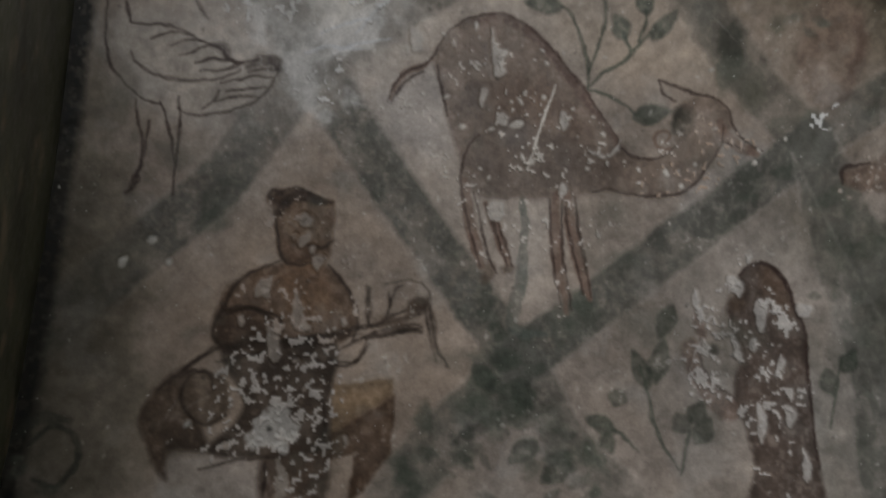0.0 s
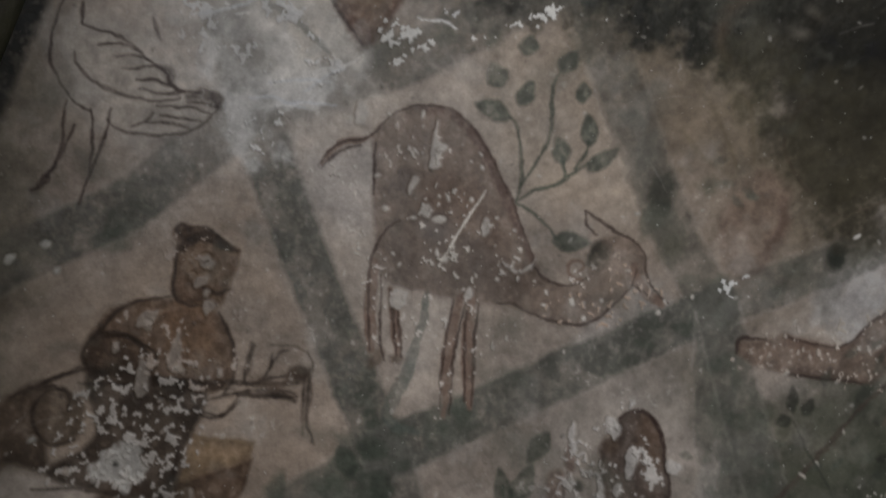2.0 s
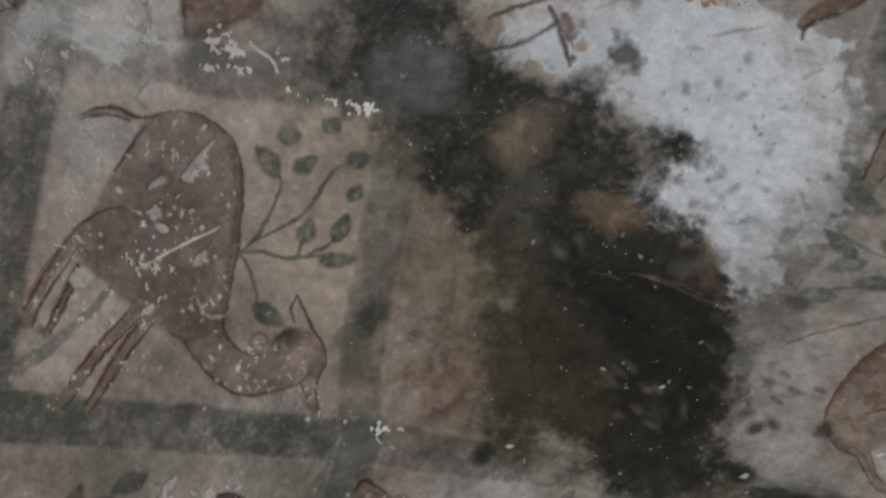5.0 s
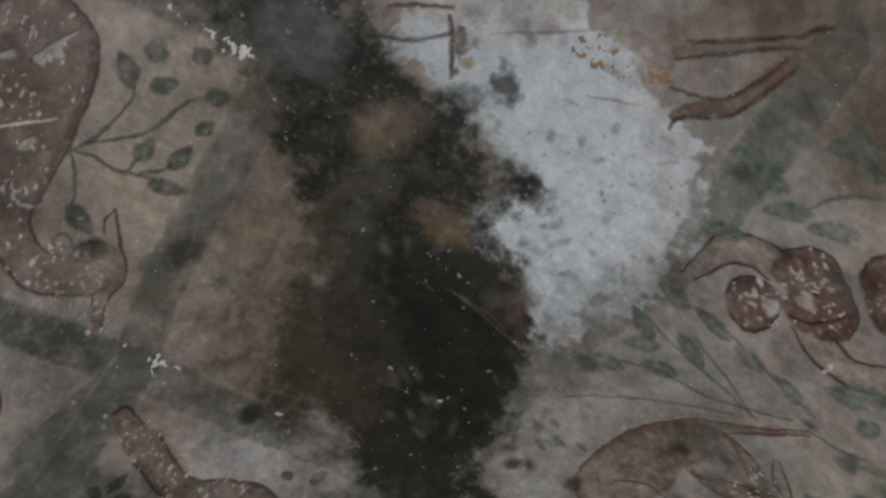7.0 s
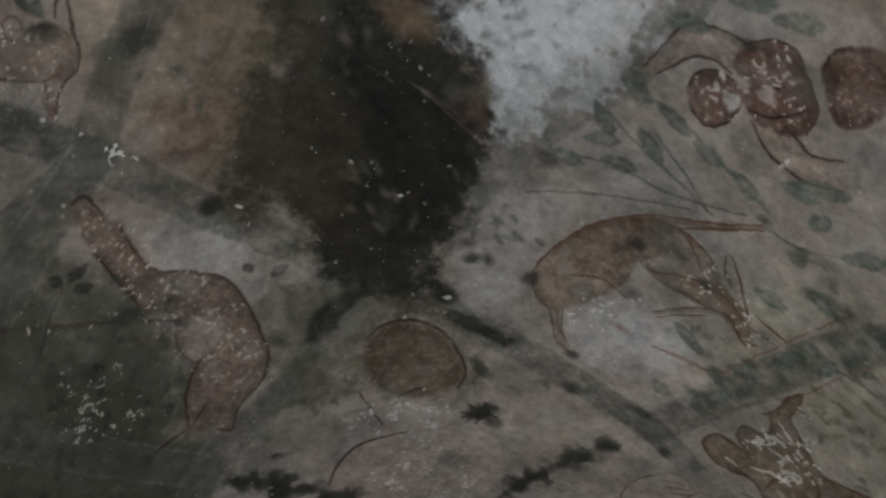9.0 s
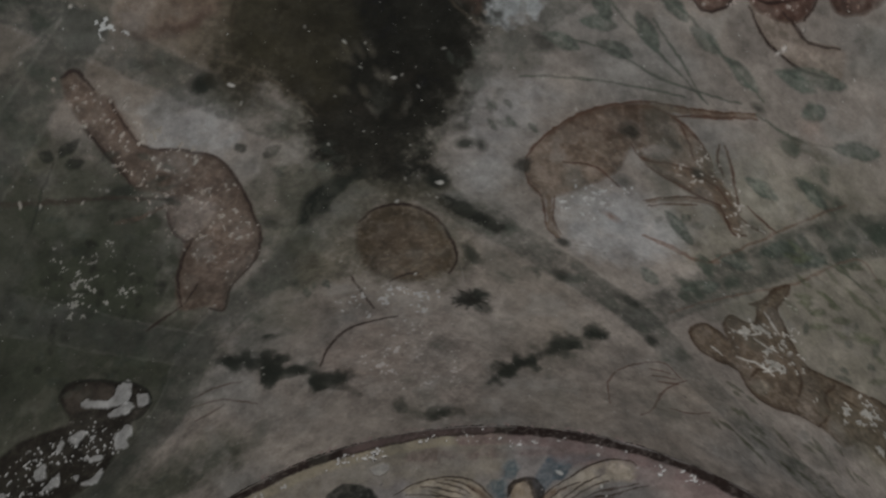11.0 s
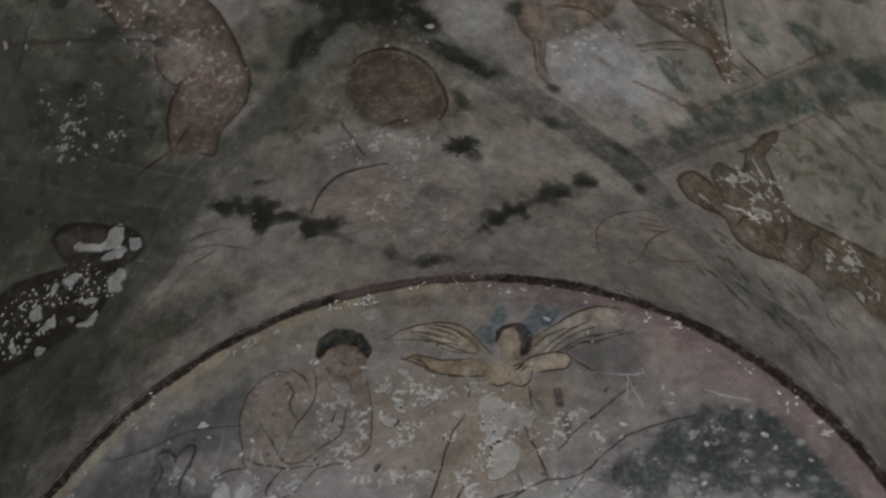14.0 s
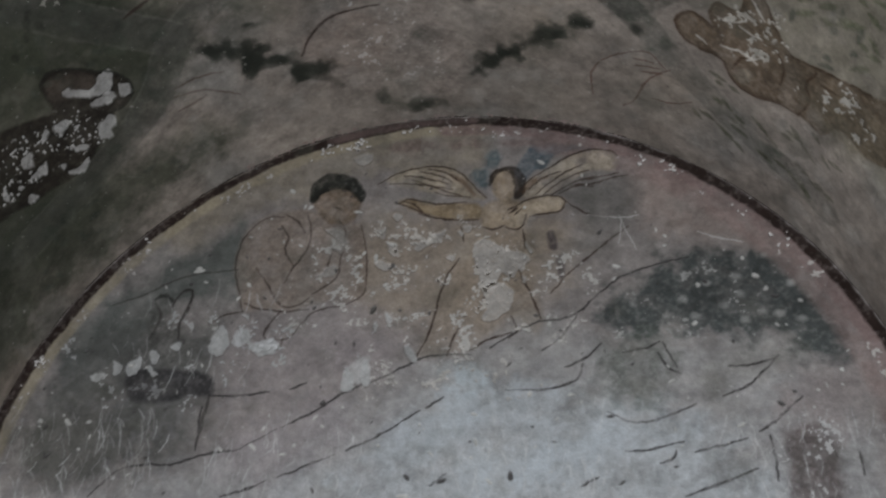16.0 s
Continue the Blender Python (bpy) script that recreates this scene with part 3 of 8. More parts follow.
vault.fill([(-0.001, -1.652), (0.112, -1.603), (0.225, -1.547), (0.286, -1.440), (0.243, -1.305), (0.161, -1.216), (0.090, -1.124), (-0.000, -1.207), (-0.067, -1.320), (-0.020, -1.465), (-0.041, -1.589)], (0.028, 0.028, 0.022), 0.75, 0.025, 0.25, 0.035, own=False)
for line in ([(0.177, -1.559), (0.218, -1.511), (0.262, -1.449), (0.305, -1.407)], [(-0.269, -1.397), (-0.206, -1.340), (-0.145, -1.273), (-0.103, -1.198)], [(-0.242, -1.450), (-0.205, -1.514), (-0.140, -1.567)]):
    vault.stroke(line, 0.006, (0.14, 0.11, 0.08), 0.6, 0.4, own=False)
for spot in [(-0.003, -1.369), (0.002, -1.337), (-0.020, -1.354), (0.026, -1.356), (0.053, -1.359), (0.019, -1.245), (0.080, -1.272), (0.061, -1.278), (-0.041, -1.688), (0.056, -1.683), (0.104, -1.682), (0.168, -1.666), (0.024, -1.194), (0.103, -1.190), (-0.029, -1.255)]:
    vault.dab(spot, 0.018, 0.008, (0.17, 0.15, 0.115), 0.45, 60 + 400 * spot[0], 0.006, 0.8, own=False)
vault.fill([(-0.202, -1.559), (-0.132, -1.611), (-0.044, -1.618), (0.017, -1.565), (0.024, -1.433), (-0.058, -1.245), (-0.169, -1.330), (-0.231, -1.434)], (0.085, 0.074, 0.045), 0.65, 0.025, 0.3, 0.03, own=False)
vault.fill([(-0.120, -1.781), (-0.041, -1.814), (0.014, -1.753), (-0.014, -1.640), (-0.090, -1.628), (-0.140, -1.668)], (0.12, 0.105, 0.06), 0.5, 0.03, 0.3, 0.03, own=False)
vault.ground()
for spot in [(-0.000, -1.384), (0.193, -1.514), (-0.492, -1.527), (-0.411, -1.811), (-0.350, -1.680), (0.022, -1.309), (0.111, -0.919)]:
    vault.chip(spot, 0.0028, 60, 1.8, (0.34, 0.33, 0.30))
vault.dab((0.383, -2.013), 0.022, 0.026, DARK, 0.8, 0, 0.01, 1.0)
for spot in [(0.404, -1.774), (0.536, -1.717), (0.509, -1.890), (0.449, -1.903), (0.350, -1.664), (0.543, -1.848), (0.444, -2.105), (0.500, -1.972), (0.580, -1.914), (0.436, -1.715), (0.598, -1.795), (0.440, -1.662), (0.495, -1.637)]:
    vault.dab(spot, 0.012, 0.007, (0.20, 0.20, 0.185), 0.6, 30 + 999 * spot[1], 0.006, 0.9)
vault.subject("painted_kite", "faded rust-brown painted fruit on an ochre ground", "painted fruit")
vault.fill([(-0.451, -1.564), (-0.409, -1.617), (-0.360, -1.641), (-0.299, -1.648), (-0.244, -1.622), (-0.217, -1.575), (-0.247, -1.524), (-0.313, -1.493), (-0.388, -1.495), (-0.446, -1.526)], (0.20, 0.125, 0.10), 0.45, 0.012, 0.4, 0.012)
vault.stroke([(-0.446, -1.532), (-0.392, -1.503), (-0.318, -1.498), (-0.249, -1.525)], 0.03, (0.13, 0.075, 0.06), 0.45, 0.4, 0.012)
for line in ([(-0.250, -1.646), (-0.197, -1.701), (-0.139, -1.781), (-0.104, -1.865)], [(-0.219, -1.622), (-0.144, -1.672), (-0.101, -1.717)], [(-0.261, -1.649), (-0.250, -1.731), (-0.217, -1.803)]):
    vault.stroke(line, 0.010, (0.17, 0.135, 0.085), 0.5, 0.5, 0.004, own=False)
vault.ground()

for n in range(45):
    x, y = (0.437, -1.825) if n % 2 else (0.500, -1.829)
    vault.chip((x + vault.rand.uniform(-0.18, 0.18), y + vault.rand.uniform(-0.2, 0.2)), vault.rand.uniform(0.0018, 0.004), vault.rand.uniform(0, 180), 1.6, (0.24, 0.24, 0.235), 0.6)

# pool of light at the south crown, painted in as paler cream
vault.fill([(-0.455, -3.016), (-0.350, -2.478), (-0.488, -2.452), (-0.630, -2.596), (-0.653, -2.724), (-0.652, -2.874), (-0.576, -2.982)], (0.47, 0.44, 0.41), 0.45, 0.03, 0.5, 0.03, own=False)
vault.fill([(-0.502, -2.953), (-0.069, -2.451), (-0.202, -2.358), (-0.454, -2.584), (-0.635, -2.569), (-0.700, -2.814)], (0.46, 0.43, 0.40), 0.3, 0.04, 0.5, 0.03, own=False)
vault.fill([(-0.489, -2.679), (-0.402, -2.537), (-0.441, -2.509), (-0.526, -2.565), (-0.574, -2.514), (-0.602, -2.555), (-0.587, -2.601), (-0.622, -2.613), (-0.582, -2.646)], (0.52, 0.51, 0.50), 0.5, 0.01, 0.6, 0.03, own=False)
vault.stroke([(-0.299, -2.797), (-0.378, -2.733), (-0.440, -2.678), (-0.483, -2.640)], 0.075, BAND, 0.6, 0.6, 0.006, False, own=False)
vault.fill([(-0.461, -2.755), (-0.431, -2.734), (-0.483, -2.683), (-0.483, -2.614), (-0.479, -2.565), (-0.515, -2.578), (-0.532, -2.617), (-0.567, -2.567), (-0.611, -2.555), (-0.620, -2.586), (-0.558, -2.643), (-0.527, -2.689)], (0.56, 0.555, 0.55), 0.5, 0.008, 0.7, 0.03, own=False)
for line in ([(-0.283, -2.668), (-0.319, -2.612), (-0.349, -2.544), (-0.361, -2.487)], [(-0.349, -2.544), (-0.391, -2.568), (-0.430, -2.588)], [(-0.261, -2.636), (-0.304, -2.606), (-0.333, -2.575)], [(-0.348, -2.712), (-0.314, -2.673), (-0.262, -2.635)]):
    vault.stroke(line, 0.012, (0.17, 0.175, 0.15), 0.6, 0.5, 0.004, own=False)
for line in ([(-0.363, -2.714), (-0.332, -2.673), (-0.295, -2.646)], [(-0.481, -2.603), (-0.435, -2.559), (-0.385, -2.504), (-0.344, -2.468)], [(-0.492, -2.582), (-0.466, -2.536), (-0.427, -2.512)], [(-0.449, -2.587), (-0.404, -2.542), (-0.370, -2.488)], [(-0.229, -2.392), (-0.215, -2.348), (-0.219, -2.317)]):
    vault.stroke(line, 0.006, (0.62, 0.61, 0.60), 0.8, 0.5, 0.002, own=False)
vault.flake([(-0.451, -2.624), (-0.353, -2.514), (-0.185, -2.372), (-0.216, -2.304), (-0.322, -2.430), (-0.422, -2.516), (-0.501, -2.576)], 0.7, 0.0025, (0.52, 0.515, 0.51), "both", 0.015)
# south-west strip darkened again, its weak light put into the colour
vault.fill([(-0.794, -3.166), (-0.672, -3.049), (-0.795, -2.925), (-0.959, -2.935), (-1.104, -2.874), (-1.295, -2.887), (-1.404, -2.951), (-1.413, -3.060)], (0.10, 0.092, 0.068), 0.6, 0.06, 0.3, 0.05, own=False)
vault.fill([(-0.890, -1.519), (-0.774, -1.341), (-1.275, -1.342), (-1.288, -1.511)], (0.13, 0.135, 0.115), 0.4, 0.03, 0.4, 0.04, own=False)
# shadowy rim in the corner with the south wall, painted as a near-black strip
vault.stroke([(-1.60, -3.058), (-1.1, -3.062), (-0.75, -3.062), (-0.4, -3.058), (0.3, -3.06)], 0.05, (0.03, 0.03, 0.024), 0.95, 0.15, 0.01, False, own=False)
# camel with its sprig
vault.subject("painted_sprig", "green leafy sprig painted behind the camel", "painted plant")
for line in ([(-0.482, -2.066), (-0.447, -2.070), (-0.408, -2.086), (-0.366, -2.108), (-0.339, -2.130), (-0.331, -2.147)], [(-0.456, -2.070), (-0.411, -2.061), (-0.360, -2.050), (-0.314, -2.057), (-0.271, -2.077), (-0.237, -2.090), (-0.197, -2.087)], [(-0.483, -2.064), (-0.450, -2.038), (-0.418, -1.996), (-0.388, -1.974), (-0.355, -1.954)],
             [(-0.398, -1.988), (-0.376, -2.002), (-0.360, -2.011)], [(-0.378, -1.974), (-0.340, -1.969), (-0.310, -1.973)], [(-0.487, -2.065), (-0.492, -2.020), (-0.505, -1.981), (-0.519, -1.959)]):
    vault.stem(line, 0.009, LEAF, 0.75)
for line, wide in (([(-0.333, -2.141), (-0.334, -2.222)], 0.04), ([(-0.305, -2.138), (-0.248, -2.133)], 0.04), ([(-0.286, -2.183), (-0.247, -2.225)], 0.045), ([(-0.209, -2.168), (-0.169, -2.177)], 0.042), ([(-0.213, -2.088), (-0.159, -2.077)], 0.04),
                   ([(-0.374, -2.000), (-0.330, -2.039)], 0.04), ([(-0.321, -1.967), (-0.262, -1.998)], 0.042), ([(-0.368, -1.951), (-0.305, -1.906)], 0.038), ([(-0.528, -1.963), (-0.503, -1.883)], 0.045), ([(-0.249, -2.020), (-0.210, -2.037)], 0.035)):
    vault.leaf(line[0], line[1], wide, (0.10, 0.125, 0.10), 0.75)
vault.stem([(-0.720, -2.167), (-0.776, -2.158), (-0.834, -2.156), (-0.891, -2.156), (-0.938, -2.164), (-0.975, -2.170), (-0.995, -2.145), (-0.990, -2.099)], 0.024, (0.13, 0.15, 0.13), 0.7)
vault.subject("painted_camel", "faded brown painted camel silhouette, heavily flaked", "painted animal")
body = [(-0.469, -2.387), (-0.438, -2.375), (-0.407, -2.357), (-0.383, -2.326), (-0.369, -2.289), (-0.366, -2.249), (-0.377, -2.212), (-0.400, -2.173), (-0.425, -2.139), (-0.459, -2.104), (-0.489, -2.069), (-0.519, -2.040), (-0.549, -2.011), (-0.580, -1.982), (-0.605, -1.950), (-0.608, -1.911), (-0.595, -1.878), (-0.573, -1.859), (-0.525, -1.874), (-0.488, -1.862), (-0.467, -1.823), (-0.465, -1.789), (-0.482, -1.763), (-0.512, -1.742), (-0.537, -1.748), (-0.550, -1.761), (-0.588, -1.775), (-0.619, -1.791), (-0.649, -1.812), (-0.673, -1.847), (-0.685, -1.901), (-0.685, -1.956), (-0.686, -2.011), (-0.705, -2.069), (-0.717, -2.127), (-0.724, -2.197), (-0.726, -2.255), (-0.707, -2.292), (-0.669, -2.299), (-0.616, -2.327), (-0.530, -2.359)]
vault.fill(body, FUR, 0.55, 0.006, 0.3)
vault.fill([(-0.397, -2.324), (-0.385, -2.246), (-0.424, -2.169), (-0.497, -2.086), (-0.583, -2.000), (-0.629, -1.908), (-0.604, -1.812), (-0.506, -1.778), (-0.538, -1.760), (-0.633, -1.808), (-0.669, -1.903), (-0.674, -2.036), (-0.701, -2.200), (-0.676, -2.273), (-0.563, -2.276), (-0.483, -2.345)], (0.19, 0.138, 0.112), 0.45, 0.03, 0.4, own=False)
vault.fill([(-0.558, -2.317), (-0.538, -2.256), (-0.600, -2.212), (-0.595, -2.094), (-0.675, -2.000), (-0.712, -2.151), (-0.700, -2.281)], (0.155, 0.125, 0.108), 0.55, 0.025, 0.35, 0.02, own=False)
vault.fill([(-0.502, -2.238), (-0.490, -2.158), (-0.555, -2.052), (-0.577, -2.085), (-0.559, -2.159), (-0.589, -2.214), (-0.573, -2.263)], (0.20, 0.125, 0.09), 0.4, 0.02, 0.3, 0.02, own=False)
for line, wide in (([(-0.702, -2.291), (-0.746, -2.281), (-0.790, -2.269), (-0.834, -2.252), (-0.867, -2.241)], 0.026), ([(-0.744, -2.244), (-0.773, -2.225), (-0.811, -2.204), (-0.854, -2.187)], 0.024),
                   ([(-0.706, -2.098), (-0.769, -2.094), (-0.825, -2.085), (-0.881, -2.071), (-0.940, -2.057)], 0.024), ([(-0.702, -2.074), (-0.765, -2.062), (-0.820, -2.043), (-0.865, -2.026), (-0.907, -2.011)], 0.026),
                   ([(-0.511, -1.771), (-0.538, -1.754), (-0.559, -1.719), (-0.566, -1.682)], 0.030), ([(-0.472, -2.388), (-0.491, -2.403), (-0.506, -2.431), (-0.529, -2.448), (-0.560, -2.459)], 0.015)):
    vault.stroke(line, wide, (0.215, 0.14, 0.108), 0.75, 0.3)
vault.dab((-0.881, -2.226), 0.02, 0.012, UMBER, 0.6, 20, 0.005, 0.5)
vault.dab((-0.864, -2.181), 0.016, 0.011, UMBER, 0.7, 60, 0.005, 0.5)
for line in ([(-0.469, -2.387), (-0.438, -2.375), (-0.407, -2.357), (-0.383, -2.326), (-0.369, -2.289), (-0.366, -2.249), (-0.377, -2.212), (-0.400, -2.173), (-0.425, -2.139), (-0.459, -2.104), (-0.489, -2.069), (-0.519, -2.040), (-0.549, -2.011), (-0.580, -1.982)], [(-0.593, -1.974), (-0.605, -1.948), (-0.607, -1.911), (-0.595, -1.878), (-0.575, -1.860)],
             [(-0.690, -2.022), (-0.680, -1.993), (-0.684, -1.956), (-0.684, -1.901), (-0.673, -1.847), (-0.649, -1.812), (-0.619, -1.791), (-0.588, -1.775), (-0.550, -1.761), (-0.517, -1.761)], [(-0.482, -2.375), (-0.519, -2.363), (-0.557, -2.348), (-0.578, -2.340)], [(-0.446, -1.916), (-0.471, -1.901), (-0.483, -1.874)], [(-0.446, -1.915), (-0.455, -1.875), (-0.463, -1.827), (-0.464, -1.796)],
             [(-0.464, -1.796), (-0.480, -1.764), (-0.508, -1.745), (-0.533, -1.723), (-0.553, -1.695), (-0.557, -1.669)], [(-0.550, -1.761), (-0.554, -1.737), (-0.565, -1.712)], [(-0.608, -2.272), (-0.636, -2.292), (-0.674, -2.298), (-0.714, -2.297), (-0.758, -2.284), (-0.801, -2.268), (-0.839, -2.253), (-0.869, -2.243)], [(-0.722, -2.270), (-0.766, -2.256), (-0.820, -2.236), (-0.855, -2.224), (-0.879, -2.208)],
             [(-0.744, -2.244), (-0.779, -2.224), (-0.817, -2.206), (-0.858, -2.189)], [(-0.767, -2.222), (-0.810, -2.196), (-0.859, -2.178)], [(-0.718, -2.109), (-0.792, -2.100), (-0.860, -2.087), (-0.933, -2.070)], [(-0.710, -2.085), (-0.789, -2.077), (-0.857, -2.064), (-0.934, -2.047)], [(-0.726, -2.078), (-0.787, -2.060), (-0.843, -2.041), (-0.899, -2.025)], [(-0.706, -2.059), (-0.763, -2.046), (-0.824, -2.028), (-0.903, -2.008)],
             [(-0.565, -2.464), (-0.530, -2.452), (-0.505, -2.431), (-0.489, -2.404), (-0.470, -2.388)], [(-0.569, -2.458), (-0.542, -2.444), (-0.517, -2.424), (-0.500, -2.400)]):
    vault.stroke(line, 0.0065, LINE, 0.72, 0.4, 0.002)
vault.stroke([(-0.388, -2.314), (-0.373, -2.248), (-0.405, -2.178), (-0.466, -2.109), (-0.525, -2.045), (-0.583, -1.985)], 0.020, (0.15, 0.09, 0.078), 0.55, 0.3, 0.006)
vault.stroke([(-0.579, -1.866), (-0.582, -1.892), (-0.564, -1.905), (-0.545, -1.893), (-0.552, -1.875), (-0.569, -1.880)], 0.008, RUST, 0.7, 0.2)
vault.fill([(-0.495, -1.867), (-0.496, -1.836), (-0.518, -1.824), (-0.548, -1.846), (-0.548, -1.871), (-0.519, -1.878)], DARK, 0.75, 0.008, 0.2, 0.012)
vault.dab((-0.533, -2.301), 0.035, 0.022, (0.14, 0.115, 0.105), 0.55, 20, 0.012)
vault.dab((-0.593, -2.202), 0.026, 0.035, (0.15, 0.135, 0.13), 0.55, 0, 0.012)
vault.flake([(-0.452, -2.361), (-0.401, -2.243), (-0.494, -2.110), (-0.604, -1.985), (-0.557, -1.807), (-0.624, -1.784), (-0.677, -1.963), (-0.898, -2.015), (-0.952, -2.083), (-0.749, -2.123), (-0.860, -2.184), (-0.868, -2.253), (-0.681, -2.307)], 0.36, 0.003, (0.42, 0.38, 0.345))
vault.flake([(-0.503, -2.250), (-0.509, -2.131), (-0.594, -1.998), (-0.666, -2.013), (-0.707, -2.152), (-0.629, -2.255)], 0.5, 0.0032)
vault.flake([(-0.614, -1.971), (-0.609, -1.849), (-0.494, -1.781), (-0.563, -1.680), (-0.662, -1.804), (-0.681, -1.950)], 0.5, 0.002, (0.36, 0.27, 0.21))
vault.flake([(-0.567, -2.459), (-0.523, -2.385), (-0.638, -2.324), (-0.715, -2.303), (-0.688, -2.364), (-0.629, -2.428)], 0.36, 0.002)
vault.stroke([(-0.486, -2.131), (-0.533, -2.142), (-0.592, -2.152), (-0.653, -2.164)], 0.005, (0.60, 0.57, 0.52), 0.9, 0.2, 0.002, own=False)
for outline in ([(-0.397, -2.276), (-0.427, -2.263), (-0.436, -2.239), (-0.458, -2.247), (-0.477, -2.239), (-0.483, -2.253), (-0.449, -2.265)], [(-0.425, -2.436), (-0.430, -2.419), (-0.457, -2.408), (-0.461, -2.422), (-0.443, -2.435)], [(-0.559, -2.244), (-0.561, -2.220), (-0.581, -2.221), (-0.581, -2.236)], [(-0.537, -2.117), (-0.539, -2.099), (-0.567, -2.094), (-0.574, -2.107)], [(-0.740, -2.235), (-0.739, -2.209), (-0.765, -2.209), (-0.771, -2.229)],
                [(-0.609, -2.042), (-0.616, -2.007), (-0.594, -1.984), (-0.577, -1.979), (-0.604, -1.987), (-0.623, -2.009)], [(-0.519, -2.280), (-0.515, -2.266), (-0.539, -2.265), (-0.554, -2.274)], [(-0.678, -2.089), (-0.697, -2.077), (-0.707, -2.083), (-0.704, -2.095)]):
    vault.loss(outline)
for spot in [(-0.396, -2.309), (-0.422, -2.169), (-0.444, -2.183), (-0.447, -2.156), (-0.528, -2.089), (-0.574, -2.019), (-0.660, -1.928), (-0.541, -2.394), (-0.542, -2.348), (-0.581, -2.406), (-0.591, -2.376), (-0.515, -2.331), (-0.465, -2.296), (-0.530, -2.199), (-0.535, -2.216), (-0.594, -2.248), (-0.596, -2.306), (-0.575, -2.198), (-0.512, -2.154), (-0.611, -2.122), (-0.652, -2.087), (-0.646, -2.040), (-0.650, -2.159), (-0.641, -2.177), (-0.688, -2.100), (-0.675, -2.261), (-0.690, -2.242), (-0.619, -1.964), (-0.632, -1.932), (-0.630, -1.871), (-0.604, -1.812), (-0.654, -1.837), (-0.736, -1.852), (-0.558, -1.681), (-0.526, -1.623), (-0.603, -2.021), (-0.587, -1.683)]:
    vault.chip(spot, vault.rand.uniform(0.002, 0.0044), vault.rand.uniform(0, 180), vault.rand.uniform(1.0, 2.2), (0.46, 0.43, 0.39))

# seated figure with a stringed instrument
vault.subject("painted_seated_figure", "brown painted seated figure with a lute, flaked", "painted figure")
vault.fill([(-1.299, -2.793), (-1.288, -2.629), (-1.376, -2.621), (-1.390, -2.791)], PALE, 0.45, 0.01, own=False)
vault.fill([(-1.223, -2.509), (-1.141, -2.393), (-1.251, -2.394), (-1.333, -2.445), (-1.354, -2.470), (-1.262, -2.461), (-1.281, -2.516)], (0.135, 0.075, 0.042), 0.9, 0.004, 0.15, smooth=False)
vault.fill([(-1.133, -2.511), (-1.108, -2.397), (-1.144, -2.397), (-1.227, -2.509)], (0.29, 0.195, 0.115), 0.9, 0.004, 0.15, smooth=False)
vault.fill([(-1.213, -2.854), (-1.124, -2.785), (-1.219, -2.751), (-1.276, -2.731), (-1.287, -2.795), (-1.339, -2.796), (-1.290, -2.832)], (0.10, 0.064, 0.042), 0.8, 0.006)
vault.fill([(-0.804, -2.658), (-0.776, -2.655), (-0.761, -2.619), (-0.771, -2.568), (-0.784, -2.542), (-0.846, -2.540), (-0.897, -2.549), (-0.912, -2.608), (-0.886, -2.641)], (0.195, 0.125, 0.082), 0.92, 0.005)
vault.dab((-0.782, -2.655), 0.017, 0.019, (0.12, 0.075, 0.05), 0.9, 0, 0.005)
vault.fill([(-0.911, -2.640), (-0.930, -2.692), (-0.973, -2.730), (-1.024, -2.745), (-1.062, -2.746), (-1.089, -2.714), (-1.070, -2.645), (-1.057, -2.523), (-1.019, -2.475), (-0.962, -2.486), (-0.907, -2.542)], (0.175, 0.11, 0.072), 0.92, 0.005)
vault.fill([(-1.015, -2.741), (-1.006, -2.683), (-1.025, -2.628), (-1.056, -2.614), (-1.089, -2.714), (-1.063, -2.742)], (0.085, 0.056, 0.04), 0.7, 0.01)
vault.fill([(-0.914, -2.629), (-0.905, -2.556), (-0.985, -2.537), (-1.020, -2.553), (-1.014, -2.606)], (0.235, 0.14, 0.085), 0.85, 0.012)
vault.fill([(-1.087, -2.725), (-1.058, -2.635), (-1.046, -2.518), (-1.153, -2.514), (-1.251, -2.513), (-1.266, -2.543), (-1.283, -2.614), (-1.283, -2.727), (-1.215, -2.682), (-1.169, -2.678)], (0.075, 0.052, 0.038), 0.92, 0.006)
vault.fill([(-1.277, -2.625), (-1.260, -2.520), (-1.368, -2.518), (-1.376, -2.621)], (0.11, 0.072, 0.05), 0.85, 0.006)
vault.fill([(-1.175, -2.787), (-1.137, -2.763), (-1.143, -2.716), (-1.187, -2.697), (-1.225, -2.717), (-1.225, -2.757)], (0.17, 0.125, 0.09), 0.9, 0.006)
vault.stroke([(-1.285, -2.601), (-1.322, -2.592), (-1.374, -2.591)], 0.018, (0.36, 0.32, 0.28), 0.7, 0.4)
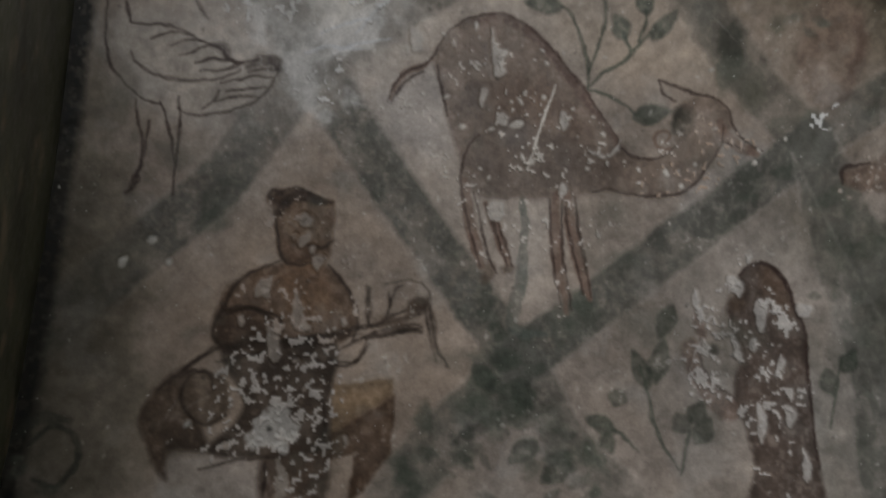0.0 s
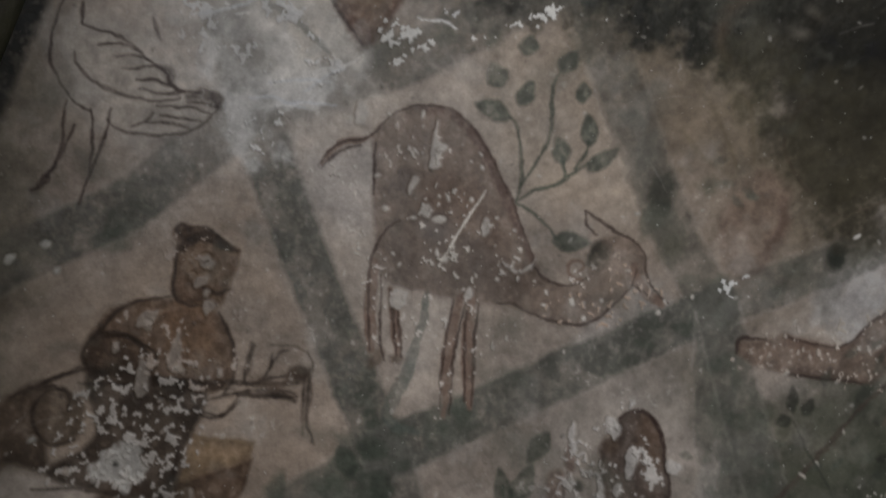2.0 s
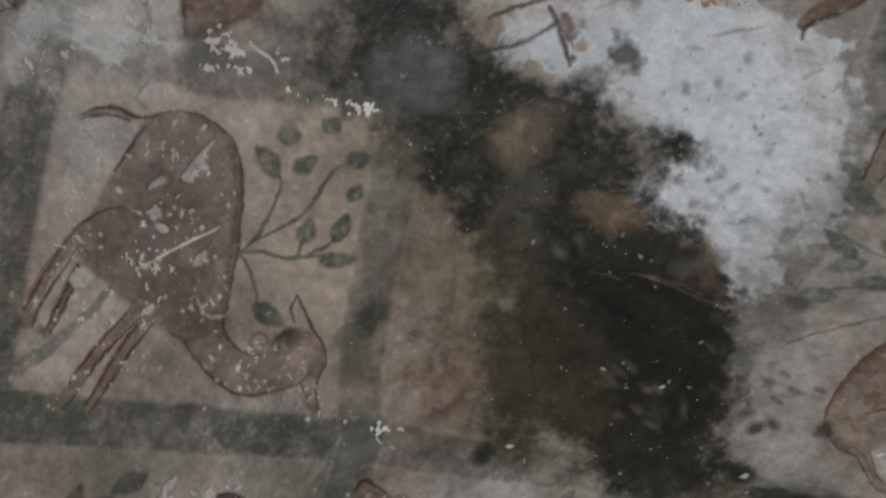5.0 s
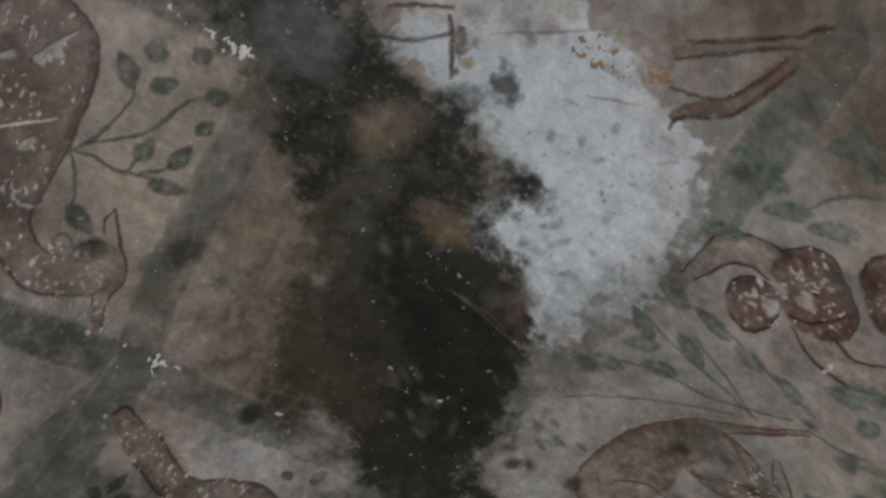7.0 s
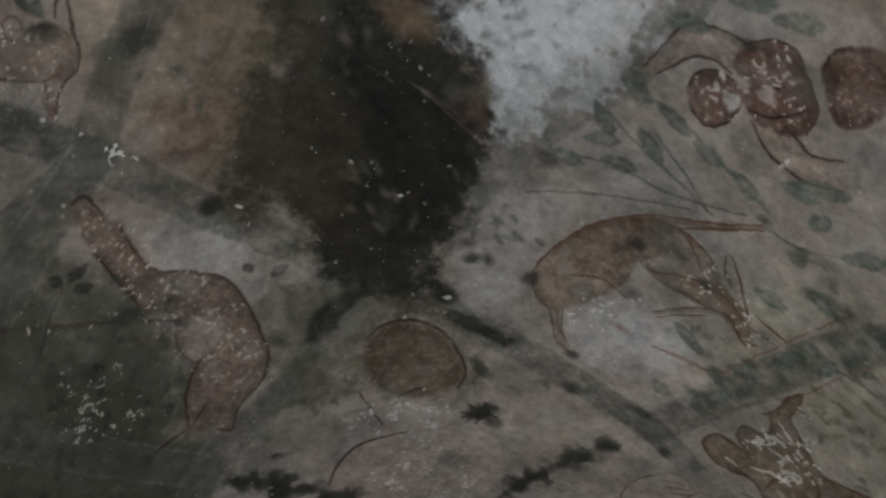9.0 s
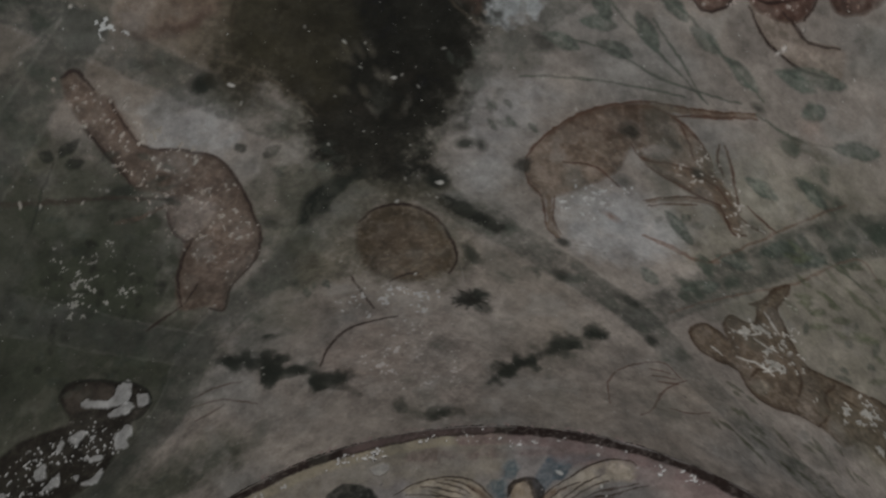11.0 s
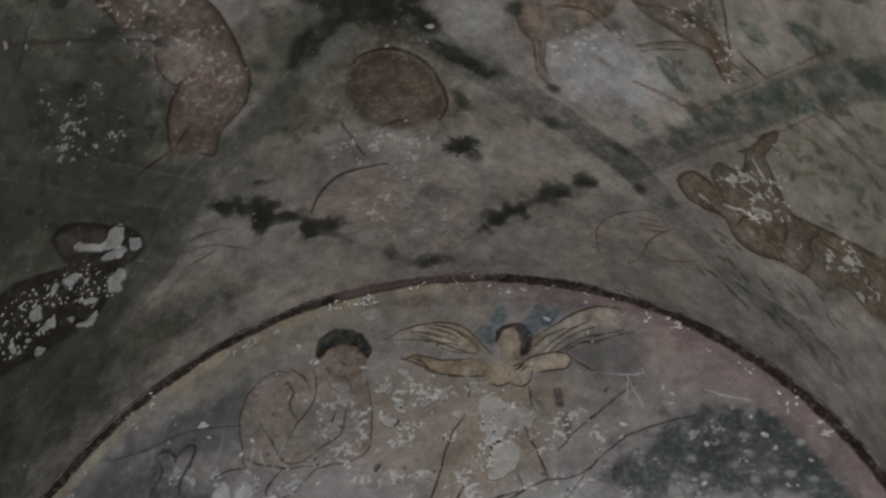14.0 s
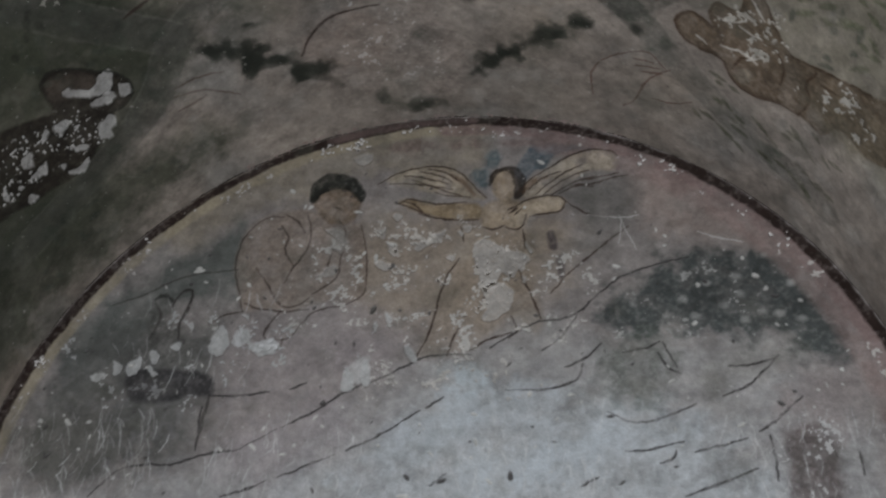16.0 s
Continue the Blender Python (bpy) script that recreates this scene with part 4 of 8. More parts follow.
for line in ([(-0.787, -2.654), (-0.778, -2.668), (-0.766, -2.662), (-0.775, -2.645)], [(-0.776, -2.655), (-0.761, -2.619), (-0.769, -2.574)], [(-0.804, -2.658), (-0.858, -2.646), (-0.901, -2.630), (-0.908, -2.597), (-0.891, -2.550)], [(-0.904, -2.636), (-0.942, -2.701), (-1.006, -2.731), (-1.057, -2.746), (-1.082, -2.722)],
             [(-0.902, -2.543), (-0.952, -2.494), (-1.005, -2.473), (-1.045, -2.480)], [(-1.022, -2.729), (-1.004, -2.684), (-1.011, -2.629), (-1.038, -2.616)], [(-1.070, -2.666), (-1.049, -2.572), (-1.031, -2.487)], [(-1.139, -2.716), (-1.133, -2.763), (-1.169, -2.787), (-1.211, -2.774), (-1.229, -2.737), (-1.209, -2.703)], [(-1.161, -2.811), (-1.114, -2.771), (-1.076, -2.718)],
             [(-0.868, -2.590), (-0.870, -2.557), (-0.851, -2.537)], [(-1.102, -2.546), (-1.087, -2.515), (-1.083, -2.472), (-1.047, -2.447)], [(-1.064, -2.506), (-1.038, -2.464), (-1.010, -2.411), (-0.998, -2.356)], [(-1.038, -2.464), (-1.020, -2.399), (-1.003, -2.350)], [(-0.936, -2.457), (-0.992, -2.457), (-1.013, -2.444)],
             [(-1.013, -2.439), (-0.988, -2.413), (-0.959, -2.359)], [(-0.952, -2.343), (-1.023, -2.321), (-1.076, -2.295)], [(-0.958, -2.348), (-1.045, -2.325)], [(-1.293, -2.623), (-1.358, -2.622)], [(-1.155, -2.531), (-1.219, -2.520), (-1.263, -2.533)], [(-1.314, -2.742), (-1.292, -2.674), (-1.279, -2.594)]):
    vault.stroke(line, 0.0065, (0.045, 0.028, 0.02), 0.85, 0.4, 0.003)
vault.fill([(-0.783, -2.644), (-0.767, -2.624), (-0.763, -2.593), (-0.773, -2.562), (-0.779, -2.545), (-0.786, -2.578), (-0.785, -2.611), (-0.797, -2.633), (-0.817, -2.646), (-0.807, -2.654)], (0.07, 0.042, 0.028), 0.85, 0.004, 0.2)
vault.fill([(-0.957, -2.581), (-0.948, -2.538), (-0.972, -2.523), (-1.001, -2.533), (-1.003, -2.571), (-0.985, -2.591)], (0.26, 0.165, 0.105), 0.75, 0.012, 0.3)
vault.fill([(-0.857, -2.635), (-0.863, -2.591), (-0.888, -2.566), (-0.908, -2.608), (-0.895, -2.626)], (0.12, 0.07, 0.045), 0.6, 0.008, 0.3)
for line, wide in (([(-1.062, -2.608), (-1.044, -2.551), (-1.026, -2.496), (-1.012, -2.456), (-0.996, -2.401), (-0.977, -2.356)], 0.012), ([(-1.071, -2.607), (-1.051, -2.540), (-1.029, -2.465)], 0.005), ([(-0.933, -2.462), (-0.976, -2.453), (-1.006, -2.454)], 0.008), ([(-0.958, -2.413), (-0.933, -2.407), (-0.924, -2.394)], 0.007), ([(-0.996, -2.424), (-0.966, -2.415), (-0.944, -2.421)], 0.008), ([(-1.039, -2.453), (-1.022, -2.419), (-1.010, -2.376), (-1.012, -2.349)], 0.011),
                   ([(-0.946, -2.341), (-1.001, -2.322), (-1.047, -2.314), (-1.078, -2.290)], 0.005), ([(-0.963, -2.337), (-1.012, -2.327), (-1.069, -2.316)], 0.005), ([(-1.089, -2.523), (-1.094, -2.490), (-1.076, -2.466), (-1.046, -2.453)], 0.010), ([(-0.928, -2.429), (-0.914, -2.386), (-0.922, -2.349), (-0.946, -2.336)], 0.004), ([(-1.014, -2.730), (-1.003, -2.700), (-1.005, -2.665), (-1.025, -2.626)], 0.010), ([(-1.147, -2.794), (-1.130, -2.769), (-1.135, -2.742), (-1.164, -2.729)], 0.010), ([(-1.174, -2.829), (-1.126, -2.785), (-1.084, -2.740)], 0.006), ([(-1.110, -2.730), (-1.097, -2.684), (-1.082, -2.622)], 0.010)):
    vault.stroke(line, wide, (0.05, 0.032, 0.022), 0.8, 0.4, 0.003)
vault.dab((-0.959, -2.354), 0.020, 0.013, (0.06, 0.036, 0.024), 0.85, 30, 0.004, 0.6)
vault.dab((-0.984, -2.380), 0.022, 0.008, UMBER, 0.7, 20, 0.004, 0.9)
for outline in ([(-1.030, -2.649), (-1.042, -2.626), (-1.087, -2.613), (-1.099, -2.626), (-1.068, -2.639)], [(-0.951, -2.674), (-0.937, -2.648), (-0.961, -2.648), (-0.978, -2.674)], [(-0.815, -2.607), (-0.818, -2.583), (-0.832, -2.589), (-0.830, -2.608)], [(-0.852, -2.612), (-0.843, -2.588), (-0.856, -2.579), (-0.876, -2.601)], [(-0.892, -2.575), (-0.894, -2.553), (-0.913, -2.564)], [(-0.964, -2.596), (-1.017, -2.575), (-1.028, -2.596)], [(-1.022, -2.703), (-1.018, -2.689), (-1.038, -2.691), (-1.037, -2.701)], [(-1.001, -2.511), (-1.002, -2.498), (-1.016, -2.503)]):
    vault.loss(outline, (0.33, 0.29, 0.255), 0.0018, 0.008, 0.75)
vault.dab((-0.960, -2.365), 0.022, 0.012, UMBER, 0.85, 60, 0.005, 0.6)
vault.dab((-0.998, -2.401), 0.03, 0.012, UMBER, 0.6, 90, 0.006, 0.9)
vault.flake([(-1.062, -2.688), (-1.010, -2.619), (-1.045, -2.529), (-1.153, -2.509), (-1.261, -2.512), (-1.353, -2.567), (-1.272, -2.635), (-1.272, -2.747), (-1.151, -2.709)], 0.8, 0.0026, (0.36, 0.33, 0.305))
vault.flake([(-0.793, -2.653), (-0.780, -2.556), (-0.930, -2.496), (-1.039, -2.475), (-1.067, -2.740), (-0.979, -2.729)], 0.5, 0.0016, (0.33, 0.27, 0.23), "both")
vault.fill([(-1.244, -2.669), (-1.192, -2.633), (-1.184, -2.602), (-1.224, -2.575), (-1.263, -2.595), (-1.262, -2.636)], (0.42, 0.40, 0.375), 0.95, 0.004, 0.0, 0.02)
vault.dab((-1.229, -2.624), 0.005, 0.005, SOOT, 0.9, 0, 0.003)
for spot in [(-1.030, -2.694), (-0.970, -2.655), (-0.815, -2.605), (-0.855, -2.614), (-0.878, -2.578), (-1.055, -2.625), (-1.027, -2.574), (-1.009, -2.502), (-1.267, -2.697), (-1.237, -2.482), (-1.147, -2.563), (-1.095, -2.589)]:
    vault.chip(spot, vault.rand.uniform(0.003, 0.006), 600 * spot[0], 1.4, (0.34, 0.29, 0.25))
for spot in [(-0.938, -2.924), (-0.892, -2.876), (-0.932, -2.842), (-1.232, -2.772)]:
    vault.chip(spot, 0.006, 30, 1.3, (0.38, 0.37, 0.34))

# long-legged bird, in line only
vault.subject("painted_bird", "brown line drawing of a long-legged bird", "painted animal")
vault.fill([(-0.508, -2.954), (-0.494, -2.861), (-0.520, -2.783), (-0.525, -2.707), (-0.555, -2.684), (-0.605, -2.730), (-0.638, -2.823), (-0.633, -2.855), (-0.576, -2.904), (-0.559, -2.938)], (0.42, 0.37, 0.32), 0.5, 0.012)
for line in ([(-0.454, -3.011), (-0.506, -3.009), (-0.547, -3.000), (-0.577, -2.987), (-0.602, -2.966), (-0.618, -2.945), (-0.630, -2.919), (-0.632, -2.892)], [(-0.487, -2.966), (-0.487, -2.930), (-0.484, -2.893), (-0.491, -2.856), (-0.505, -2.832)], [(-0.512, -2.924), (-0.501, -2.902), (-0.493, -2.877), (-0.495, -2.850)], [(-0.520, -2.889), (-0.508, -2.868), (-0.502, -2.839), (-0.509, -2.814)], [(-0.536, -2.869), (-0.524, -2.841), (-0.511, -2.816), (-0.514, -2.795), (-0.530, -2.777), (-0.537, -2.760)],
             [(-0.546, -2.839), (-0.535, -2.808), (-0.533, -2.771), (-0.534, -2.749)], [(-0.560, -2.829), (-0.557, -2.800), (-0.545, -2.770), (-0.532, -2.747), (-0.522, -2.724)], [(-0.541, -2.958), (-0.561, -2.947), (-0.576, -2.923), (-0.582, -2.893), (-0.583, -2.861), (-0.577, -2.819), (-0.563, -2.778), (-0.547, -2.752)], [(-0.577, -2.787), (-0.565, -2.756), (-0.555, -2.725), (-0.553, -2.691)], [(-0.592, -2.775), (-0.581, -2.733), (-0.575, -2.701)], [(-0.615, -2.794), (-0.602, -2.763), (-0.596, -2.731), (-0.596, -2.712)], [(-0.630, -2.815), (-0.610, -2.794), (-0.591, -2.788)],
             [(-0.634, -2.859), (-0.643, -2.843), (-0.643, -2.816), (-0.634, -2.785), (-0.622, -2.750), (-0.607, -2.723), (-0.590, -2.704), (-0.566, -2.690), (-0.539, -2.680)], [(-0.611, -2.862), (-0.644, -2.855), (-0.688, -2.853), (-0.742, -2.852), (-0.802, -2.851)], [(-0.628, -2.893), (-0.664, -2.878), (-0.711, -2.863), (-0.744, -2.854)], [(-0.631, -2.942), (-0.666, -2.933), (-0.707, -2.918), (-0.745, -2.915)], [(-0.667, -2.910), (-0.706, -2.911), (-0.745, -2.914), (-0.784, -2.926)],
             [(-0.429, -2.852), (-0.446, -2.837), (-0.463, -2.822)], [(-0.449, -2.978), (-0.469, -2.972), (-0.485, -2.964)], [(-0.549, -2.737), (-0.539, -2.711), (-0.537, -2.682)]):
    vault.stroke(line, 0.0065, LINE, 0.75, 0.35, 0.002)
vault.stroke([(-0.539, -2.738), (-0.521, -2.716), (-0.525, -2.688), (-0.537, -2.680)], 0.018, (0.08, 0.055, 0.05), 0.75, 0.3, 0.004)
vault.stroke([(-0.510, -2.806), (-0.513, -2.786), (-0.527, -2.776)], 0.018, (0.10, 0.075, 0.07), 0.65, 0.3, 0.005)
vault.stroke([(-0.752, -2.915), (-0.786, -2.923), (-0.811, -2.936)], 0.011, LINE, 0.8, 0.2)
vault.subject("painted_curl", "dark painted curl near the vault's edge", "painted ornament")
vault.stroke([(-1.298, -3.035), (-1.259, -3.004), (-1.276, -2.963), (-1.321, -2.950), (-1.365, -2.976), (-1.358, -3.015)], 0.012, DARK, 0.7, 0.3)
vault.stroke([(-1.291, -3.065), (-1.245, -3.026), (-1.246, -2.977)], 0.02, DARK, 0.5, 0.4)

# upright dark figure, badly flaked
vault.subject("painted_dark_figure", "dark red-brown painted figure, badly flaked", "painted figure")
vault.fill([(-0.828, -1.690), (-0.802, -1.671), (-0.793, -1.646), (-0.799, -1.611), (-0.826, -1.586), (-0.871, -1.565), (-0.905, -1.544), (-0.946, -1.533), (-1.005, -1.531), (-1.064, -1.529), (-1.134, -1.525), (-1.209, -1.519), (-1.289, -1.523), (-1.301, -1.676), (-1.221, -1.662), (-1.152, -1.669), (-1.074, -1.696), (-1.003, -1.685), (-0.945, -1.698), (-0.897, -1.716), (-0.868, -1.696)], (0.115, 0.078, 0.062), 0.85, 0.006)
vault.fill([(-0.983, -1.811), (-0.964, -1.788), (-0.988, -1.772), (-1.017, -1.774), (-1.055, -1.742), (-1.077, -1.702), (-1.113, -1.679), (-1.125, -1.722), (-1.094, -1.760), (-1.037, -1.798)], (0.235, 0.16, 0.13), 0.75, 0.006)
vault.fill([(-0.910, -1.786), (-0.913, -1.771), (-0.951, -1.757), (-0.960, -1.772), (-0.937, -1.785)], (0.22, 0.15, 0.125), 0.75, 0.005)
vault.fill([(-0.796, -1.639), (-0.826, -1.589), (-0.877, -1.564), (-0.910, -1.589), (-0.855, -1.636)], (0.165, 0.105, 0.072), 0.7, 0.012)
vault.stroke([(-0.823, -1.688), (-0.799, -1.665), (-0.795, -1.627), (-0.826, -1.586), (-0.877, -1.561), (-0.928, -1.537), (-1.011, -1.530), (-1.093, -1.527), (-1.209, -1.519)], 0.010, LINE, 0.85, 0.25)
vault.stroke([(-0.965, -1.772), (-1.011, -1.769), (-1.053, -1.742), (-1.080, -1.696)], 0.008, LINE, 0.6, 0.4)
vault.dab((-0.983, -1.742), 0.012, 0.014, SOOT, 0.8, 0, 0.006)
vault.dab((-0.879, -1.691), 0.022, 0.018, UMBER, 0.8, 0, 0.008)
vault.flake([(-0.840, -1.712), (-0.808, -1.638), (-0.942, -1.556), (-1.059, -1.539), (-1.268, -1.539), (-1.277, -1.655), (-1.140, -1.662), (-1.103, -1.758), (-0.991, -1.800)], 0.75, 0.0032, (0.37, 0.345, 0.325), "both")
for outline in ([(-0.875, -1.647), (-0.878, -1.627), (-0.919, -1.623), (-0.939, -1.638), (-0.910, -1.648)], [(-0.877, -1.612), (-0.877, -1.591), (-0.894, -1.596), (-0.893, -1.611)], [(-0.831, -1.713), (-0.840, -1.685), (-0.873, -1.685), (-0.854, -1.704)], [(-0.957, -1.700), (-0.969, -1.680), (-1.002, -1.675), (-0.994, -1.695)], [(-0.988, -1.597), (-0.994, -1.579), (-1.026, -1.590), (-1.032, -1.605)],
                [(-0.956, -1.664), (-0.951, -1.645), (-0.978, -1.647), (-0.977, -1.662)], [(-0.870, -1.556), (-0.867, -1.522), (-0.891, -1.527), (-0.891, -1.550)], [(-0.863, -1.788), (-0.883, -1.780), (-0.904, -1.774), (-0.896, -1.784)], [(-0.964, -1.769), (-1.013, -1.786), (-1.039, -1.793), (-1.013, -1.784)], [(-1.080, -1.578), (-1.102, -1.560), (-1.132, -1.575), (-1.116, -1.586)], [(-1.081, -1.646), (-1.113, -1.623), (-1.173, -1.639), (-1.139, -1.652)], [(-1.176, -1.547), (-1.210, -1.532), (-1.246, -1.548), (-1.212, -1.557)]):
    vault.loss(outline, (0.39, 0.365, 0.345))
vault.subject("painted_sprig", "green sprig with broad leaves painted on a pale field", "painted plant")
for line in ([(-1.234, -1.824), (-1.170, -1.862), (-1.103, -1.878), (-1.035, -1.896)], [(-1.245, -1.819), (-1.187, -1.803), (-1.129, -1.789)], [(-1.207, -1.905), (-1.177, -1.939), (-1.168, -1.968)], [(-1.124, -1.487), (-1.040, -1.469), (-0.979, -1.454)]):
    vault.stem(line, 0.009, LEAF, 0.7)
for base, tip in ([(-1.172, -1.950), (-1.150, -2.014)], [(-1.189, -1.951), (-1.198, -1.986)], [(-1.080, -1.878), (-1.003, -1.915)], [(-1.067, -1.866), (-0.973, -1.849)], [(-1.158, -1.802), (-1.126, -1.825)], [(-1.140, -1.789), (-1.092, -1.764)], [(-1.185, -1.785), (-1.125, -1.747)],
                  [(-1.052, -1.476), (-0.995, -1.493)], [(-1.003, -1.455), (-0.951, -1.421)], [(-0.901, -1.833), (-0.974, -1.861)], [(-1.203, -2.111), (-1.253, -2.167)], [(-1.112, -2.204), (-1.059, -2.240)], [(-1.280, -2.101), (-1.242, -2.044)], [(-1.085, -1.938), (-1.121, -1.955)]):
    vault.leaf(base, tip, 0.045, LEAF, 0.7)

# vessel at the crown, beside the damaged node
vault.ground()
vault.fill([(-0.350, -2.698), (-0.193, -2.634), (-0.318, -2.487), (-0.387, -2.542), (-0.449, -2.587)], (0.48, 0.44, 0.39), 0.8, 0.02, 0.2, 0.02, own=False)
vault.subject("painted_vessel", "rust-brown painted vessel at the vault's crown", "painted vessel")
vault.fill([(-0.188, -2.628), (-0.251, -2.575), (-0.322, -2.471), (-0.262, -2.442), (-0.193, -2.434), (-0.145, -2.459), (-0.113, -2.537)], RUST, 0.85, 0.006)
vault.fill([(-0.216, -2.564), (-0.168, -2.522), (-0.180, -2.452), (-0.222, -2.453), (-0.276, -2.486)], (0.26, 0.17, 0.085), 0.35, 0.02)
vault.stroke([(-0.186, -2.626), (-0.258, -2.566), (-0.320, -2.472)], 0.007, LINE, 0.8, 0.2)
vault.stroke([(-0.314, -2.686), (-0.324, -2.615), (-0.359, -2.523)], 0.014, LEAF, 0.6, 0.4)
vault.stroke([(-0.113, -2.537), (-0.151, -2.467), (-0.168, -2.385)], 0.016, OCHRE, 0.6, 0.4)
vault.ground()
vault.fill([(-0.343, -2.807), (-0.254, -2.643), (-0.319, -2.587), (-0.420, -2.572), (-0.434, -2.505), (-0.507, -2.589), (-0.531, -2.601), (-0.589, -2.573), (-0.617, -2.606), (-0.538, -2.662), (-0.457, -2.735)], (0.52, 0.505, 0.49), 0.5, 0.03, 0.5, 0.05, own=False)
vault.flake([(-0.338, -2.820), (-0.245, -2.647), (-0.338, -2.553), (-0.394, -2.476), (-0.512, -2.575), (-0.599, -2.568), (-0.627, -2.602), (-0.545, -2.676), (-0.464, -2.749)], 0.5, 0.0022, (0.48, 0.475, 0.47), "both")
vault.flake([(-0.322, -2.477), (-0.243, -2.444), (-0.237, -2.386), (-0.209, -2.287), (-0.275, -2.365), (-0.326, -2.438)], 0.7, 0.003, (0.55, 0.54, 0.52), "both", 0.02)
vault.flake([(-0.492, -2.620), (-0.385, -2.481), (-0.296, -2.404), (-0.325, -2.389), (-0.453, -2.495)], 0.55, 0.002, (0.55, 0.54, 0.52), "both", 0.02)
vault.flake([(-0.203, -2.252), (-0.122, -2.196), (-0.059, -2.104), (-0.096, -2.054), (-0.151, -2.179)], 0.65, 0.003, (0.55, 0.54, 0.52), "both", 0.02)
vault.flake([(-0.099, -2.106), (-0.234, -1.969), (-0.336, -1.936), (-0.316, -2.002), (-0.206, -2.040)], 0.4, 0.0015, (0.45, 0.40, 0.36), "both")
vault.flake([(-0.523, -1.690), (-0.447, -1.525), (-0.501, -1.494), (-0.566, -1.638)], 0.5, 0.002, (0.50, 0.50, 0.49), "both", 0.02)
vault.fill([(-0.372, -2.694), (-0.311, -2.506), (-0.444, -2.531), (-0.515, -2.566), (-0.500, -2.612), (-0.593, -2.567), (-0.624, -2.596), (-0.548, -2.639), (-0.533, -2.685), (-0.483, -2.788), (-0.470, -2.842), (-0.410, -2.796)], (0.50, 0.49, 0.475), 0.35, 0.03, 0.5, 0.06, own=False)
vault.stroke([(-0.396, -2.789), (-0.344, -2.715), (-0.284, -2.657), (-0.226, -2.609)], 0.005, WHITE, 0.8, 0.2, own=False)
for line in ([(-0.446, -2.542), (-0.404, -2.515), (-0.372, -2.486)], [(-0.483, -2.570), (-0.461, -2.529), (-0.447, -2.475)], [(-0.456, -2.607), (-0.426, -2.556), (-0.407, -2.503)], [(-0.498, -2.634), (-0.481, -2.593), (-0.474, -2.527)]):
    vault.stroke(line, 0.005, WHITE, 0.7, 0.3, own=False)

# grazing long-necked animal
vault.subject("painted_grazing_animal", "brown painted long-necked animal, worn", "painted animal")
vault.fill([(-0.604, -1.472), (-0.576, -1.481), (-0.555, -1.426), (-0.524, -1.381), (-0.522, -1.301), (-0.499, -1.238), (-0.420, -1.197), (-0.353, -1.142), (-0.328, -1.055), (-0.320, -0.941), (-0.326, -0.866), (-0.381, -0.795), (-0.437, -0.756), (-0.472, -0.691), (-0.505, -0.720), (-0.540, -0.730), (-0.576, -0.752), (-0.556, -0.843), (-0.503, -0.946), (-0.513, -1.030), (-0.500, -1.095), (-0.558, -1.152), (-0.585, -1.267), (-0.606, -1.351), (-0.611, -1.423)], FUR, 0.85, 0.006)
vault.stroke([(-0.540, -1.389), (-0.528, -1.296), (-0.501, -1.231)], 0.035, (0.19, 0.125, 0.095), 0.6, 0.3, 0.01)
for line in ([(-0.529, -1.384), (-0.522, -1.301), (-0.498, -1.239), (-0.420, -1.197), (-0.353, -1.142), (-0.328, -1.055), (-0.321, -0.941), (-0.326, -0.866), (-0.376, -0.798), (-0.437, -0.756), (-0.472, -0.691), (-0.507, -0.711)], [(-0.606, -1.351), (-0.585, -1.267), (-0.562, -1.162)], [(-0.511, -1.047), (-0.514, -0.993), (-0.500, -0.948), (-0.479, -0.946)],
             [(-0.479, -0.946), (-0.531, -0.888), (-0.558, -0.824), (-0.569, -0.758)], [(-0.569, -0.758), (-0.627, -0.744), (-0.670, -0.732)], [(-0.560, -0.763), (-0.509, -0.805)], [(-0.602, -1.479), (-0.569, -1.482), (-0.553, -1.425)]):
    vault.stroke(line, 0.0085, LINE, 0.75, 0.35)
vault.stroke([(-0.499, -1.081), (-0.616, -1.147), (-0.732, -1.201), (-0.840, -1.264), (-0.902, -1.305)], 0.014, (0.10, 0.075, 0.06), 0.75, 0.35)
vault.stroke([(-0.510, -1.065), (-0.576, -1.064), (-0.628, -1.076)], 0.016, (0.2, 0.13, 0.10), 0.6, 0.35)
vault.fill([(-0.501, -1.069), (-0.447, -1.070), (-0.395, -1.010), (-0.470, -0.951), (-0.507, -0.971)], (0.34, 0.29, 0.26), 0.7, 0.012)
vault.flake([(-0.599, -1.470), (-0.320, -1.122), (-0.334, -0.869), (-0.453, -0.765), (-0.543, -0.815), (-0.544, -1.153)], 0.35, 0.0016, (0.36, 0.32, 0.28))
vault.flake([(-0.605, -1.487), (-0.516, -1.385), (-0.534, -1.182), (-0.495, -1.093), (-0.398, -1.047), (-0.480, -0.918), (-0.528, -1.038), (-0.599, -1.266)], 0.5, 0.002, (0.33, 0.28, 0.24))
for spot in [(-0.449, -1.062), (-0.450, -1.016), (-0.508, -0.923), (-0.677, -1.167), (-0.798, -1.239), (-0.763, -1.209), (-0.552, -1.356), (-0.493, -1.375), (-0.406, -1.157), (-0.492, -0.713), (-0.681, -0.951), (-0.719, -1.004), (-0.606, -1.351), (-0.782, -0.974)]:
    vault.chip(spot, vault.rand.uniform(0.002, 0.004), 500 * spot[1], 1.8, (0.38, 0.35, 0.31))
